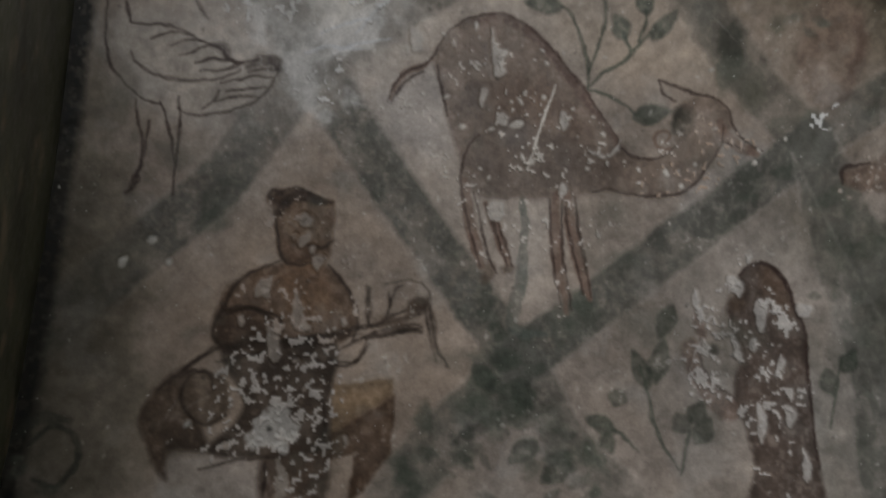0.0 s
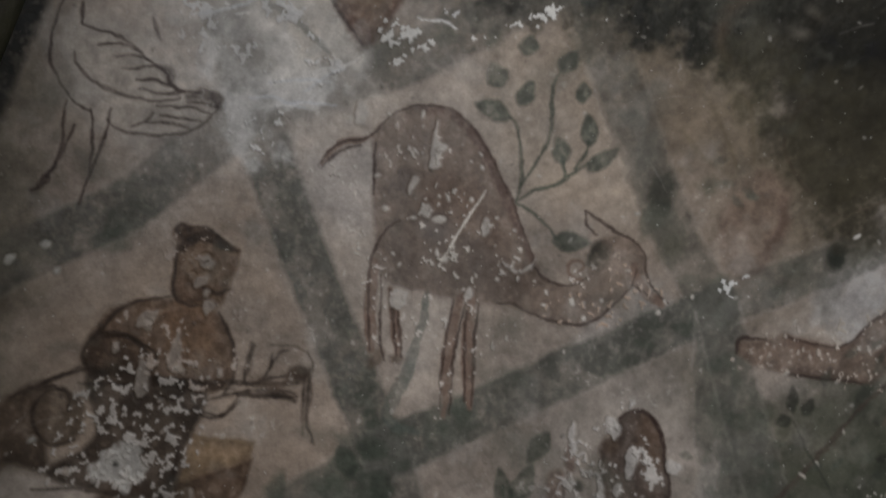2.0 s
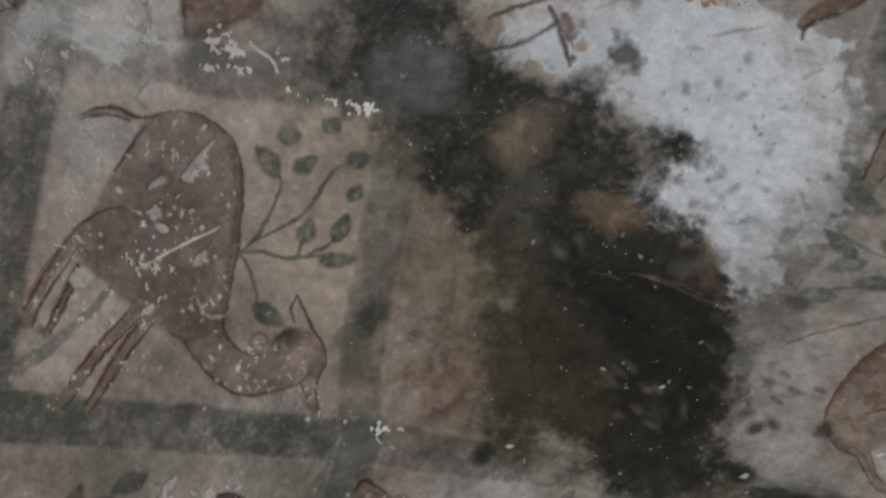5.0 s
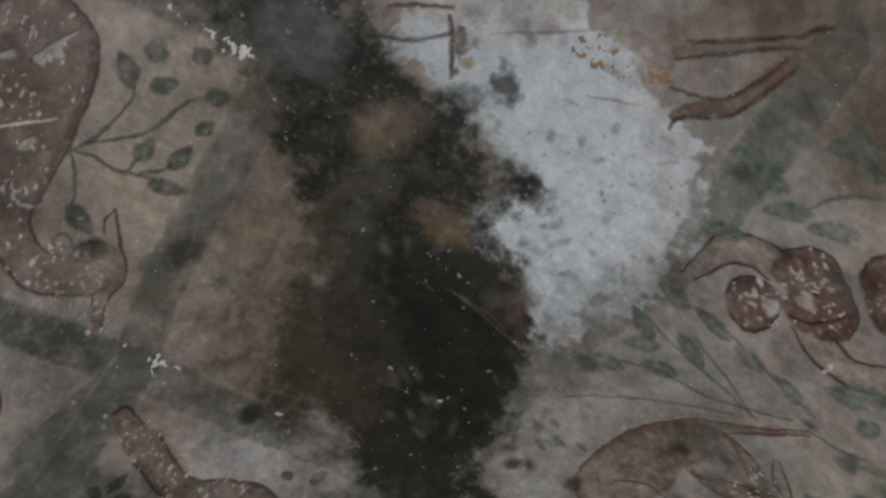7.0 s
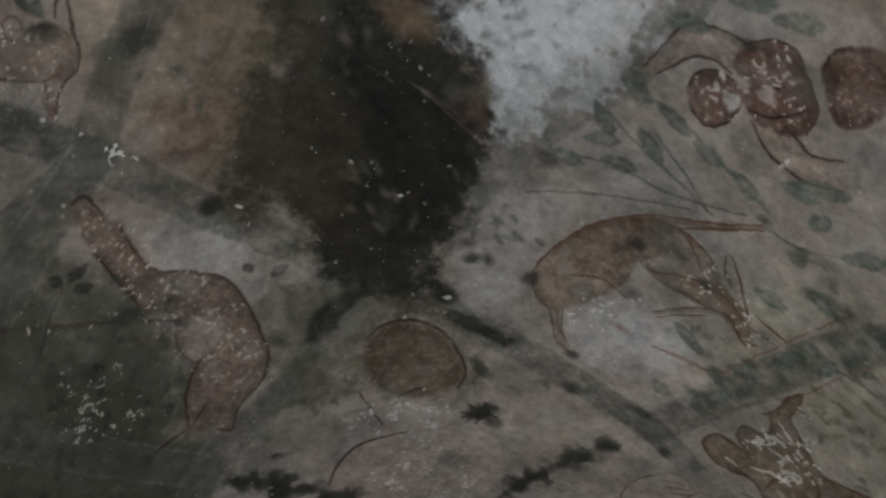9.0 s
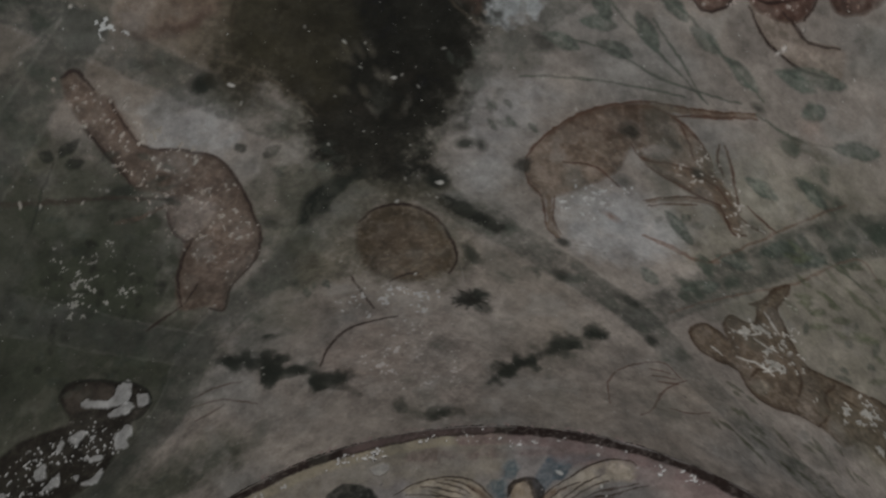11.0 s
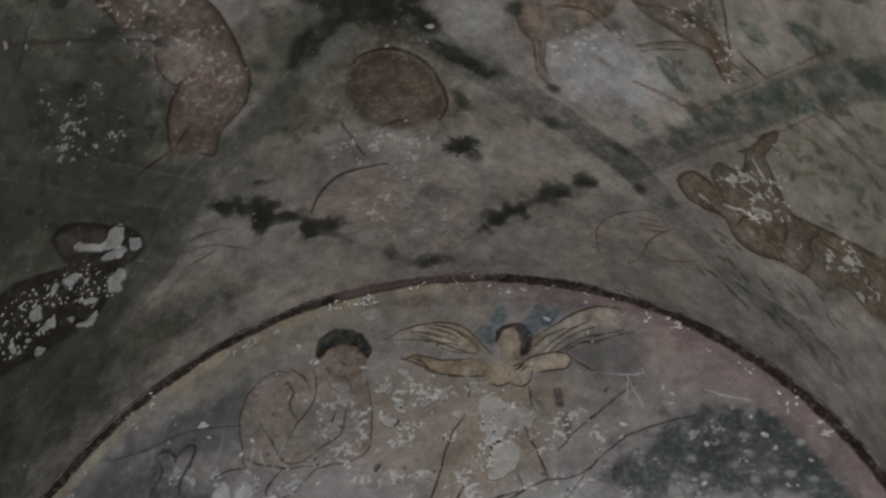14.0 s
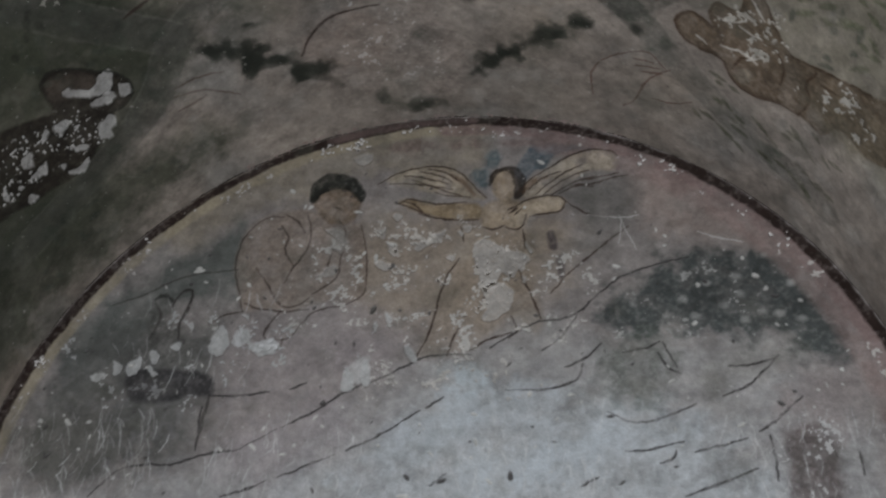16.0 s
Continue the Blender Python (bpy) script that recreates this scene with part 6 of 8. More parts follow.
for outline in ([(-0.895, -0.636), (-0.834, -0.591), (-0.782, -0.605), (-0.773, -0.586), (-0.799, -0.553), (-0.827, -0.567), (-0.882, -0.605)], [(-0.851, -0.541), (-0.821, -0.548), (-0.787, -0.533), (-0.803, -0.518), (-0.830, -0.527)], [(-0.869, -0.472), (-0.846, -0.470), (-0.827, -0.457), (-0.853, -0.417), (-0.869, -0.438)], [(-1.086, -0.545), (-1.045, -0.548), (-1.050, -0.509), (-1.073, -0.491), (-1.095, -0.512)], [(-1.019, -0.552), (-0.986, -0.563), (-1.003, -0.541)], [(-1.061, -0.472), (-1.029, -0.486), (-1.055, -0.455), (-1.083, -0.472)], [(-0.961, -0.556), (-0.930, -0.548), (-0.950, -0.535)], [(-0.972, -0.390), (-0.936, -0.398), (-0.940, -0.372), (-0.972, -0.364), (-0.999, -0.394)],
                [(-0.950, -0.457), (-0.915, -0.437), (-0.932, -0.424)], [(-1.153, -0.627), (-1.141, -0.603), (-1.153, -0.594)], [(-1.158, -0.518), (-1.160, -0.459), (-1.176, -0.470)], [(-1.180, -0.578), (-1.155, -0.543), (-1.179, -0.548)], [(-1.122, -0.423), (-1.100, -0.407), (-1.118, -0.403)], [(-0.764, -0.549), (-0.749, -0.526), (-0.765, -0.520)], [(-1.084, -0.604), (-1.068, -0.595), (-1.082, -0.588)], [(-1.010, -0.441), (-0.989, -0.433), (-1.005, -0.421)]):
    vault.loss(outline, (0.40, 0.39, 0.38), 0.003, 0.016)
vault.stroke([(-0.937, -0.691), (-0.905, -0.711), (-0.860, -0.691), (-0.807, -0.641), (-0.760, -0.592), (-0.740, -0.542), (-0.747, -0.500), (-0.778, -0.478), (-0.811, -0.480)], 0.008, SOOT, 0.85, 0.2)

# portrait roundel at the crown, plain
vault.subject("painted_bust", "olive-brown painted bust with a halo, faded", "painted figure")
vault.fill([(-0.299, -0.377), (-0.213, -0.502), (-0.082, -0.534), (0.080, -0.483), (0.163, -0.303), (0.087, -0.121), (-0.201, -0.188)], (0.33, 0.275, 0.245), 0.55, 0.02, 0.3, 0.02)
vault.fill([(-0.260, -0.796), (-0.139, -0.877), (-0.024, -0.946), (0.062, -0.953), (0.150, -0.892), (0.205, -0.777), (0.181, -0.658), (0.090, -0.599), (-0.041, -0.637), (-0.157, -0.663), (-0.256, -0.693)], (0.165, 0.145, 0.105), 0.7, 0.03, 0.3, 0.03)
vault.fill([(-0.085, -0.846), (-0.029, -0.888), (0.030, -0.896), (0.084, -0.877), (0.126, -0.827), (0.146, -0.749), (0.131, -0.669), (0.072, -0.632), (-0.025, -0.638), (-0.084, -0.687), (-0.098, -0.761)], (0.135, 0.095, 0.06), 0.85, 0.010, 0.3)
vault.fill([(-0.053, -0.801), (0.012, -0.839), (0.074, -0.822), (0.105, -0.741), (0.076, -0.653), (-0.009, -0.642), (-0.058, -0.702)], (0.195, 0.145, 0.105), 0.6, 0.015, 0.3)
vault.stroke([(-0.076, -0.834), (-0.029, -0.862), (0.025, -0.869), (0.079, -0.848), (0.108, -0.808)], 0.026, (0.11, 0.082, 0.055), 0.6, 0.3, 0.008)
vault.dab((0.048, -0.727), 0.009, 0.032, (0.10, 0.08, 0.058), 0.6, 0, 0.008)
vault.dab((0.185, -0.719), 0.016, 0.04, DARK, 0.7, 160, 0.01, 0.5)
vault.fill([(-0.290, -0.369), (-0.244, -0.447), (-0.192, -0.487), (-0.126, -0.502), (-0.048, -0.474), (-0.043, -0.369), (-0.112, -0.261), (-0.219, -0.306)], (0.30, 0.235, 0.20), 0.45, 0.02, 0.4, 0.015, own=False)
for line in ([(-0.078, -0.858), (-0.033, -0.889), (0.026, -0.897), (0.080, -0.880), (0.121, -0.835), (0.145, -0.767), (0.147, -0.699), (0.120, -0.647)], [(-0.289, -0.373), (-0.244, -0.447), (-0.192, -0.487), (-0.126, -0.502), (-0.047, -0.503)], [(-0.137, -0.683), (-0.121, -0.615), (-0.101, -0.550)], [(-0.041, -0.637), (0.001, -0.655), (0.038, -0.654)]):
    vault.stroke(line, 0.008, LINE, 0.95, 0.3, 0.003, own=False)
for spot, ra, rb_, turn in (((-0.119, -0.965), 0.075, 0.03, 125), ((-0.069, -0.999), 0.05, 0.025, 150), ((0.203, -0.863), 0.06, 0.022, 38), ((0.134, -0.968), 0.02, 0.014, 10), ((0.199, -0.564), 0.03, 0.02, 20), ((-0.390, -0.535), 0.018, 0.008, 0), ((-0.425, -0.407), 0.03, 0.018, 15), ((0.488, -0.441), 0.022, 0.02, 0), ((-0.267, -0.311), 0.05, 0.02, 20), ((0.267, -0.283), 0.05, 0.016, 150), ((0.389, -0.384), 0.04, 0.018, 150)):
    vault.dab(spot, ra, rb_, DARK, 0.85, turn, 0.010, 0.6, own=False)
vault.flake([(-0.189, -0.609), (-0.036, -0.611), (0.097, -0.591), (0.064, -0.485), (-0.149, -0.508)], 0.45, 0.001, (0.43, 0.41, 0.40), "both")
vault.flake([(-0.177, -0.377), (0.034, -0.489), (0.157, -0.267), (-0.027, -0.138)], 0.36, 0.0015, (0.40, 0.36, 0.34))
for spot in [(0.028, -0.905), (-0.271, -1.329), (0.038, -0.511), (0.032, -0.652), (0.144, -0.959), (0.093, -1.077), (-0.055, -0.589), (-0.136, -0.570), (-0.081, -0.206), (0.092, -1.272)]:
    vault.chip(spot, vault.rand.uniform(0.002, 0.0045), vault.rand.uniform(0, 180), 1.6, (0.44, 0.42, 0.39))
vault.subject("painted_wing", "rust line drawing of a wing above the lunette", "painted ornament")
for line in ([(0.545, -0.317), (0.587, -0.359), (0.644, -0.393), (0.686, -0.403), (0.717, -0.373), (0.733, -0.357)], [(0.538, -0.306), (0.512, -0.249), (0.514, -0.165)], [(0.603, -0.148), (0.638, -0.192), (0.667, -0.267), (0.700, -0.323), (0.743, -0.364)], [(0.635, -0.362), (0.695, -0.371)], [(0.642, -0.338), (0.710, -0.352)], [(0.658, -0.317), (0.717, -0.337)], [(0.689, -0.222), (0.755, -0.235), (0.805, -0.270)]):
    vault.stroke(line, 0.006, (0.15, 0.08, 0.065), 0.75, 0.4, 0.002)
vault.subject("painted_wing", "thin brown curved feather strokes above the lunette", "painted ornament")
for line in ([(-0.642, -0.440), (-0.584, -0.441), (-0.508, -0.419)], [(-0.658, -0.416), (-0.569, -0.382), (-0.488, -0.313)], [(-0.660, -0.357), (-0.575, -0.362)]):
    vault.stroke(line, 0.007, (0.14, 0.09, 0.075), 0.7, 0.4)

# loose leaf marks in the fields
vault.subject("painted_leaf_scatter", "loose green leaf marks strewn over the fields", "painted plant")
MARK = (0.11, 0.125, 0.10)
for spot, spread, count, turn in (((0.274, -0.670), (0.10, 0.05), 6, 60), ((-0.189, -1.096), (0.09, 0.06), 8, 30), ((0.341, -1.181), (0.07, 0.06), 7, 60), ((0.738, -0.902), (0.06, 0.05), 5, 120),
                                  ((-0.236, -0.668), (0.05, 0.06), 5, 100), ((-0.613, -1.137), (0.14, 0.12), 9, 20), ((-0.769, -1.227), (0.12, 0.16), 10, 60), ((-0.841, -0.756), (0.12, 0.10), 12, 50), ((-1.140, -0.231), (0.14, 0.10), 14, 40),
                                  ((-0.765, -0.174), (0.08, 0.06), 6, 30), ((-0.274, -1.628), (0.08, 0.10), 5, 90), ((-1.142, -2.169), (0.10, 0.10), 12, 90), ((-1.265, -2.056), (0.10, 0.08), 10, 60), ((-1.263, -2.288), (0.10, 0.08), 10, 120),
                                  ((-0.970, -2.256), (0.05, 0.05), 5, 60), ((-0.777, -1.480), (0.08, 0.10), 6, 60), ((0.308, -1.254), (0.10, 0.14), 8, 90), ((1.152, -0.760), (0.12, 0.10), 10, 130), ((-1.328, -3.020), (0.06, 0.06), 3, 60)):
    vault.scatter(spot, np.array(spread), count, 0.04, 0.02, MARK, 0.6, turn)

# dark red border where vault meets lunette
vault.subject("painted_border", "dark red-brown painted border line along the arch")
vault.rgb[vault.B > -0.004 - 0.003 * vault.wear] = (0.09, 0.06, 0.05)
vault.owner[vault.B > -0.012] = vault.now
pink = (vault.B > -0.02) & (vault.speck > 0.55) & (np.abs(vault.A) < 0.6)
vault.rgb[pink] = (0.33, 0.25, 0.235)
vault.ground()

# chips, pits and scratches all over
for n in range(850):
    spot = (vault.rand.uniform(-1.5, 1.4), vault.rand.uniform(-3.0, -0.05))
    r = vault.rand.uniform(0.001, 0.0024)
    vault.chip(spot, r, vault.rand.uniform(0, 180), vault.rand.uniform(1, 2), (0.42, 0.40, 0.37) if n % 3 else (0.10, 0.09, 0.08), 0.55)
for n in range(55):
    x, y, a, r = vault.rand.uniform(-1.4, 1.3), vault.rand.uniform(-2.95, -0.1), vault.rand.uniform(0, math.pi), vault.rand.uniform(0.02, 0.09)
    vault.stroke([(x, y), (x + r * math.cos(a) * 0.5 + 0.003, y + r * math.sin(a) * 0.5), (x + r * math.cos(a), y + r * math.sin(a))], 0.002, (0.34, 0.32, 0.30) if n % 3 else (0.12, 0.11, 0.10), 0.35, 0.6, 0.002, own=False)
vault.flake([(-0.687, -2.900), (0.178, -2.203), (-0.101, -1.819), (-0.682, -1.500), (-1.310, -2.296)], 0.15, 0.0012, (0.47, 0.45, 0.42))

# ---- the lunette's painting ----
L = lunette
L.rgb[:] = (0.31, 0.28, 0.27)
wide = L.cloud(0.35, 4)
L.rgb *= (1 + 0.14 * wide + 0.10 * L.wear)[..., None]
L.fill([(-1.290, 2.662), (-0.886, 2.683), (-0.634, 2.751), (-0.382, 2.836), (-0.173, 2.917), (-0.022, 2.996), (0.296, 3.061), (0.458, 3.029), (0.938, 2.970), (1.047, 2.805), (1.119, 2.513), (1.065, 2.258), (-1.220, 2.365)], (0.40, 0.395, 0.40), 0.8, 0.06, 0.2, 0.05, own=False)
L.fill([(-0.341, 2.662), (-0.168, 2.757), (0.037, 2.884), (0.359, 2.874), (0.633, 2.776), (0.786, 2.690), (0.815, 2.531), (0.062, 2.438)], (0.45, 0.475, 0.50), 0.75, 0.05, 0.3, 0.06, own=False)
L.fill([(0.038, 2.982), (0.113, 2.976), (0.172, 2.938), (0.141, 2.892), (0.067, 2.914)], (0.5, 0.56, 0.6), 0.7, 0.02, 0.3, 0.03, own=False)
L.fill([(-0.777, 3.539), (-0.527, 3.677), (-0.234, 3.769), (0.162, 3.751), (0.159, 3.595), (-0.093, 3.625), (-0.329, 3.571), (-0.548, 3.514), (-0.708, 3.393)], (0.37, 0.315, 0.235), 0.55, 0.03, 0.25, 0.03, own=False)
L.fill([(-0.123, 3.468), (0.155, 3.437), (0.393, 3.411), (0.382, 3.227), (0.223, 3.102), (0.008, 3.052), (-0.180, 3.138), (-0.171, 3.395)], (0.36, 0.285, 0.21), 0.6, 0.05, 0.25, 0.04, own=False)
L.fill([(-1.056, 3.110), (-0.836, 3.329), (-0.593, 3.440), (-0.545, 3.474), (-0.541, 3.244), (-0.734, 3.189), (-0.853, 3.092), (-0.981, 2.964)], (0.14, 0.16, 0.15), 0.75, 0.03, 0.25, 0.04, own=False)
L.fill([(-1.084, 2.905), (-0.957, 3.119), (-0.727, 3.134), (-0.535, 3.171), (-0.586, 3.035), (-0.588, 2.900), (-0.637, 2.775), (-0.831, 2.725), (-1.047, 2.708)], (0.155, 0.155, 0.148), 0.85, 0.05, 0.3, 0.05, own=False)
L.fill([(-0.576, 2.932), (-0.535, 3.171), (-0.181, 3.174), (-0.053, 3.023), (-0.234, 2.905), (-0.530, 2.783), (-0.606, 2.773)], (0.37, 0.325, 0.325), 0.6, 0.03, 0.25, 0.03, own=False)
L.fill([(0.594, 3.544), (0.794, 3.501), (0.950, 3.313), (1.031, 3.180), (0.839, 3.271), (0.622, 3.349)], (0.37, 0.29, 0.26), 0.65, 0.03, 0.25, 0.03, own=False)
L.fill([(0.401, 3.527), (0.561, 3.528), (0.598, 3.426), (0.515, 3.360), (0.424, 3.408)], (0.17, 0.165, 0.155), 0.6, 0.03, 0.25, 0.03, own=False)
streak = np.clip(L.cloud(0.02, 2), 0, 1)[..., None] * 0.35 * np.clip((SPRING + 0.75 - L.B) / 0.5, 0, 1)[..., None]
L.rgb += streak * (np.array((0.30, 0.29, 0.30)) - L.rgb)
for spot, ra, rb_, c in (((-0.349, 2.786), 0.20, 0.08, (0.36, 0.31, 0.32)), ((0.096, 2.816), 0.16, 0.05, (0.50, 0.55, 0.60)), ((0.348, 2.706), 0.2, 0.06, (0.48, 0.53, 0.58)), ((0.832, 2.915), 0.12, 0.05, (0.42, 0.40, 0.37)),
                         ((0.993, 2.809), 0.10, 0.08, (0.34, 0.27, 0.26)), ((-0.177, 3.034), 0.16, 0.05, (0.33, 0.29, 0.30)), ((-1.000, 2.800), 0.14, 0.10, (0.20, 0.19, 0.17))):
    L.dab(spot, ra, rb_, c, 0.5, 15, 0.05, 0.6, own=False)
L.subject("painted_dark_hill", "blue-black painted hillside with pale spots", "painted scenery")
L.fill([(0.460, 3.063), (0.528, 3.160), (0.655, 3.232), (0.820, 3.240), (0.976, 3.200), (1.044, 3.093), (1.056, 2.928), (0.983, 2.903), (0.915, 2.997), (0.802, 2.999), (0.659, 3.003), (0.514, 2.999)], (0.095, 0.115, 0.115), 0.85, 0.025, 0.25, 0.05)
L.fill([(0.471, 3.011), (0.631, 3.014), (0.598, 2.840), (0.511, 2.816), (0.449, 2.915)], (0.15, 0.165, 0.14), 0.6, 0.03, 0.3, 0.05)
for spot in [(0.825, 3.166), (0.787, 3.083), (0.881, 3.058), (0.922, 3.046), (0.836, 3.037), (0.975, 3.024), (0.679, 3.111), (0.914, 3.227), (0.750, 3.156), (0.637, 3.064), (0.965, 3.135), (1.016, 3.096), (0.709, 3.057), (0.832, 3.113), (0.553, 3.105)]:
    L.dab(spot, 0.010, 0.008, (0.36, 0.36, 0.35), 0.75, 0, 0.005, 0.6, own=False)
L.flake([(0.476, 3.078), (0.683, 3.215), (0.971, 3.169), (1.048, 2.961), (0.911, 2.973), (0.513, 2.991)], 0.34, 0.001, (0.36, 0.36, 0.35), "both")
L.subject("painted_blue_patch", "slate-blue painted patch behind the wings", "painted scenery")
L.fill([(0.260, 3.576), (0.284, 3.630), (0.318, 3.659), (0.376, 3.664), (0.433, 3.651), (0.492, 3.633), (0.442, 3.623), (0.387, 3.619), (0.342, 3.584), (0.305, 3.562), (0.279, 3.521)], (0.095, 0.155, 0.20), 0.9, 0.006, 0.35, 0.012)
L.fill([(0.173, 3.651), (0.210, 3.668), (0.229, 3.636), (0.208, 3.598), (0.188, 3.582), (0.176, 3.513), (0.149, 3.536), (0.133, 3.589), (0.162, 3.599)], (0.13, 0.18, 0.20), 0.8, 0.008, 0.35, 0.015)
L.fill([(-0.094, 3.720), (0.178, 3.701), (0.410, 3.676), (0.409, 3.656), (0.177, 3.672), (-0.059, 3.684)], (0.27, 0.185, 0.175), 0.55, 0.012, 0.4, 0.02)
L.subject("painted_rim", "cream and pink painted rim inside the arch")
rim = lambda r, a, b: [(r * math.sin(t), SPRING + r * math.cos(t)) for t in np.linspace(a, b, 30)]
L.stroke(rim(R - 0.045, -1.4, 0.15), 0.042, (0.42, 0.36, 0.26), 0.7, 0.4, 0.006, False)
L.stroke(rim(R - 0.045, 0.05, 1.4), 0.045, (0.31, 0.22, 0.21), 0.8, 0.35, 0.006, False)
L.stroke(rim(R - 0.016, -1.4, 1.4), 0.030, (0.065, 0.041, 0.035), 0.95, 0.15, 0.004, False)
L.stroke(rim(R - 0.09, 0.3, 1.4), 0.05, (0.33, 0.24, 0.225), 0.6, 0.35, 0.012, False)
L.stroke(rim(R - 0.014, -0.24, 0.12), 0.022, (0.25, 0.18, 0.17), 0.6, 0.7, 0.004, False)
L.ground()
for a in np.arange(-1.25, 1.2, 0.35):
    L.flake(rim(R - 0.03, a, a + 0.33) + rim(R - 0.075, a + 0.33, a), 0.42, 0.002, (0.48, 0.45, 0.43), "both", 0.02)
for a, b in ((-0.75, -0.6), (-0.3, 0.02), (0.10, 0.22), (0.45, 0.75), (0.8, 0.95), (-1.2, -1.1)):
    L.flake(rim(R - 0.022, a, b) + rim(R - 0.06, b, a), 0.62, 0.003, (0.58, 0.56, 0.55), "both", 0.02)

L.subject("painted_seated_man", "tan painted seated figure shape with dark hair", "painted figure")
L.fill([(-0.352, 3.513), (-0.394, 3.514), (-0.462, 3.509), (-0.511, 3.479), (-0.541, 3.431), (-0.553, 3.378), (-0.555, 3.317), (-0.541, 3.259), (-0.520, 3.193), (-0.455, 3.187), (-0.373, 3.174), (-0.310, 3.193), (-0.182, 3.192), (-0.167, 3.245), (-0.174, 3.358), (-0.192, 3.440), (-0.257, 3.463)], (0.31, 0.24, 0.19), 0.6, 0.010)
L.fill([(-0.340, 3.548), (-0.309, 3.573), (-0.261, 3.580), (-0.213, 3.554), (-0.192, 3.523), (-0.210, 3.462), (-0.249, 3.446), (-0.304, 3.472)], (0.33, 0.24, 0.17), 0.85, 0.006)
L.fill([(-0.349, 3.553), (-0.343, 3.601), (-0.308, 3.630), (-0.264, 3.631), (-0.216, 3.609), (-0.192, 3.576), (-0.179, 3.542), (-0.192, 3.519), (-0.213, 3.546), (-0.241, 3.569), (-0.278, 3.573), (-0.312, 3.559), (-0.334, 3.531)], (0.045, 0.05, 0.043), 0.92, 0.004, 0.2)
for line in ([(-0.507, 3.474), (-0.541, 3.425), (-0.553, 3.378), (-0.555, 3.321), (-0.541, 3.259), (-0.521, 3.184)], [(-0.507, 3.474), (-0.470, 3.494), (-0.418, 3.492)], [(-0.414, 3.500), (-0.378, 3.472), (-0.355, 3.431)], [(-0.349, 3.489), (-0.337, 3.432), (-0.343, 3.379), (-0.367, 3.339), (-0.389, 3.304), (-0.405, 3.265)], [(-0.492, 3.326), (-0.461, 3.274), (-0.433, 3.225), (-0.407, 3.193), (-0.368, 3.190), (-0.333, 3.210)], [(-0.425, 3.461), (-0.402, 3.420), (-0.412, 3.373), (-0.382, 3.318)],
             [(-0.189, 3.436), (-0.175, 3.358), (-0.169, 3.264), (-0.182, 3.207), (-0.221, 3.180), (-0.277, 3.174), (-0.324, 3.159), (-0.353, 3.116)], [(-0.246, 3.327), (-0.255, 3.272), (-0.286, 3.246), (-0.324, 3.220)], [(-0.331, 3.174), (-0.405, 3.175), (-0.471, 3.190), (-0.519, 3.213)], [(-0.406, 3.184), (-0.435, 3.144), (-0.452, 3.110), (-0.446, 3.087)], [(-0.257, 3.467), (-0.235, 3.422), (-0.243, 3.365), (-0.247, 3.318)], [(-0.275, 3.349), (-0.286, 3.303), (-0.303, 3.258)], [(-0.275, 3.513), (-0.248, 3.498)],
             [(-0.520, 3.184), (-0.568, 3.178), (-0.615, 3.151)], [(-0.448, 3.092), (-0.399, 3.085), (-0.369, 3.103), (-0.348, 3.133)], [(-0.422, 3.094), (-0.427, 3.073)], [(-0.403, 3.088), (-0.404, 3.068)]):
    L.stroke(line, 0.006, (0.095, 0.066, 0.057), 0.8, 0.4, 0.002)
for outline in ([(-0.295, 3.432), (-0.255, 3.424), (-0.230, 3.386), (-0.249, 3.354), (-0.269, 3.364), (-0.264, 3.401)], [(-0.321, 3.282), (-0.289, 3.309), (-0.260, 3.310), (-0.265, 3.277), (-0.298, 3.273)], [(-0.222, 3.678), (-0.171, 3.698), (-0.162, 3.665), (-0.195, 3.642)]):
    L.loss(outline, (0.42, 0.395, 0.375), 0.0018, 0.01, 0.85)

L.subject("painted_winged_figure", "cream painted winged figure shape with spread wings", "painted figure")
L.fill([(-0.117, 3.583), (-0.072, 3.615), (-0.017, 3.627), (0.042, 3.620), (0.095, 3.595), (0.128, 3.555), (0.156, 3.508), (0.169, 3.491), (0.123, 3.496), (0.058, 3.517), (-0.025, 3.546)], (0.48, 0.405, 0.31), 0.85, 0.008, 0.6)
L.fill([(-0.081, 3.507), (-0.045, 3.515), (0.008, 3.493), (0.123, 3.480), (0.158, 3.464), (0.154, 3.426), (0.073, 3.431), (0.005, 3.458), (-0.044, 3.475)], (0.38, 0.285, 0.175), 0.85, 0.006)
L.fill([(0.261, 3.492), (0.298, 3.539), (0.341, 3.566), (0.388, 3.593), (0.442, 3.619), (0.504, 3.625), (0.550, 3.593), (0.539, 3.551), (0.470, 3.555), (0.420, 3.525), (0.370, 3.495), (0.317, 3.482)], (0.50, 0.425, 0.34), 0.88, 0.008, 0.6)
L.fill([(0.175, 3.474), (0.237, 3.479), (0.281, 3.455), (0.284, 3.393), (0.246, 3.378), (0.218, 3.394), (0.185, 3.384), (0.160, 3.399), (0.158, 3.437)], (0.43, 0.34, 0.25), 0.88, 0.006)
L.fill([(0.243, 3.443), (0.277, 3.471), (0.333, 3.480), (0.381, 3.473), (0.399, 3.453), (0.378, 3.428), (0.330, 3.420), (0.292, 3.415), (0.271, 3.383), (0.243, 3.397)], (0.47, 0.385, 0.29), 0.9, 0.005)
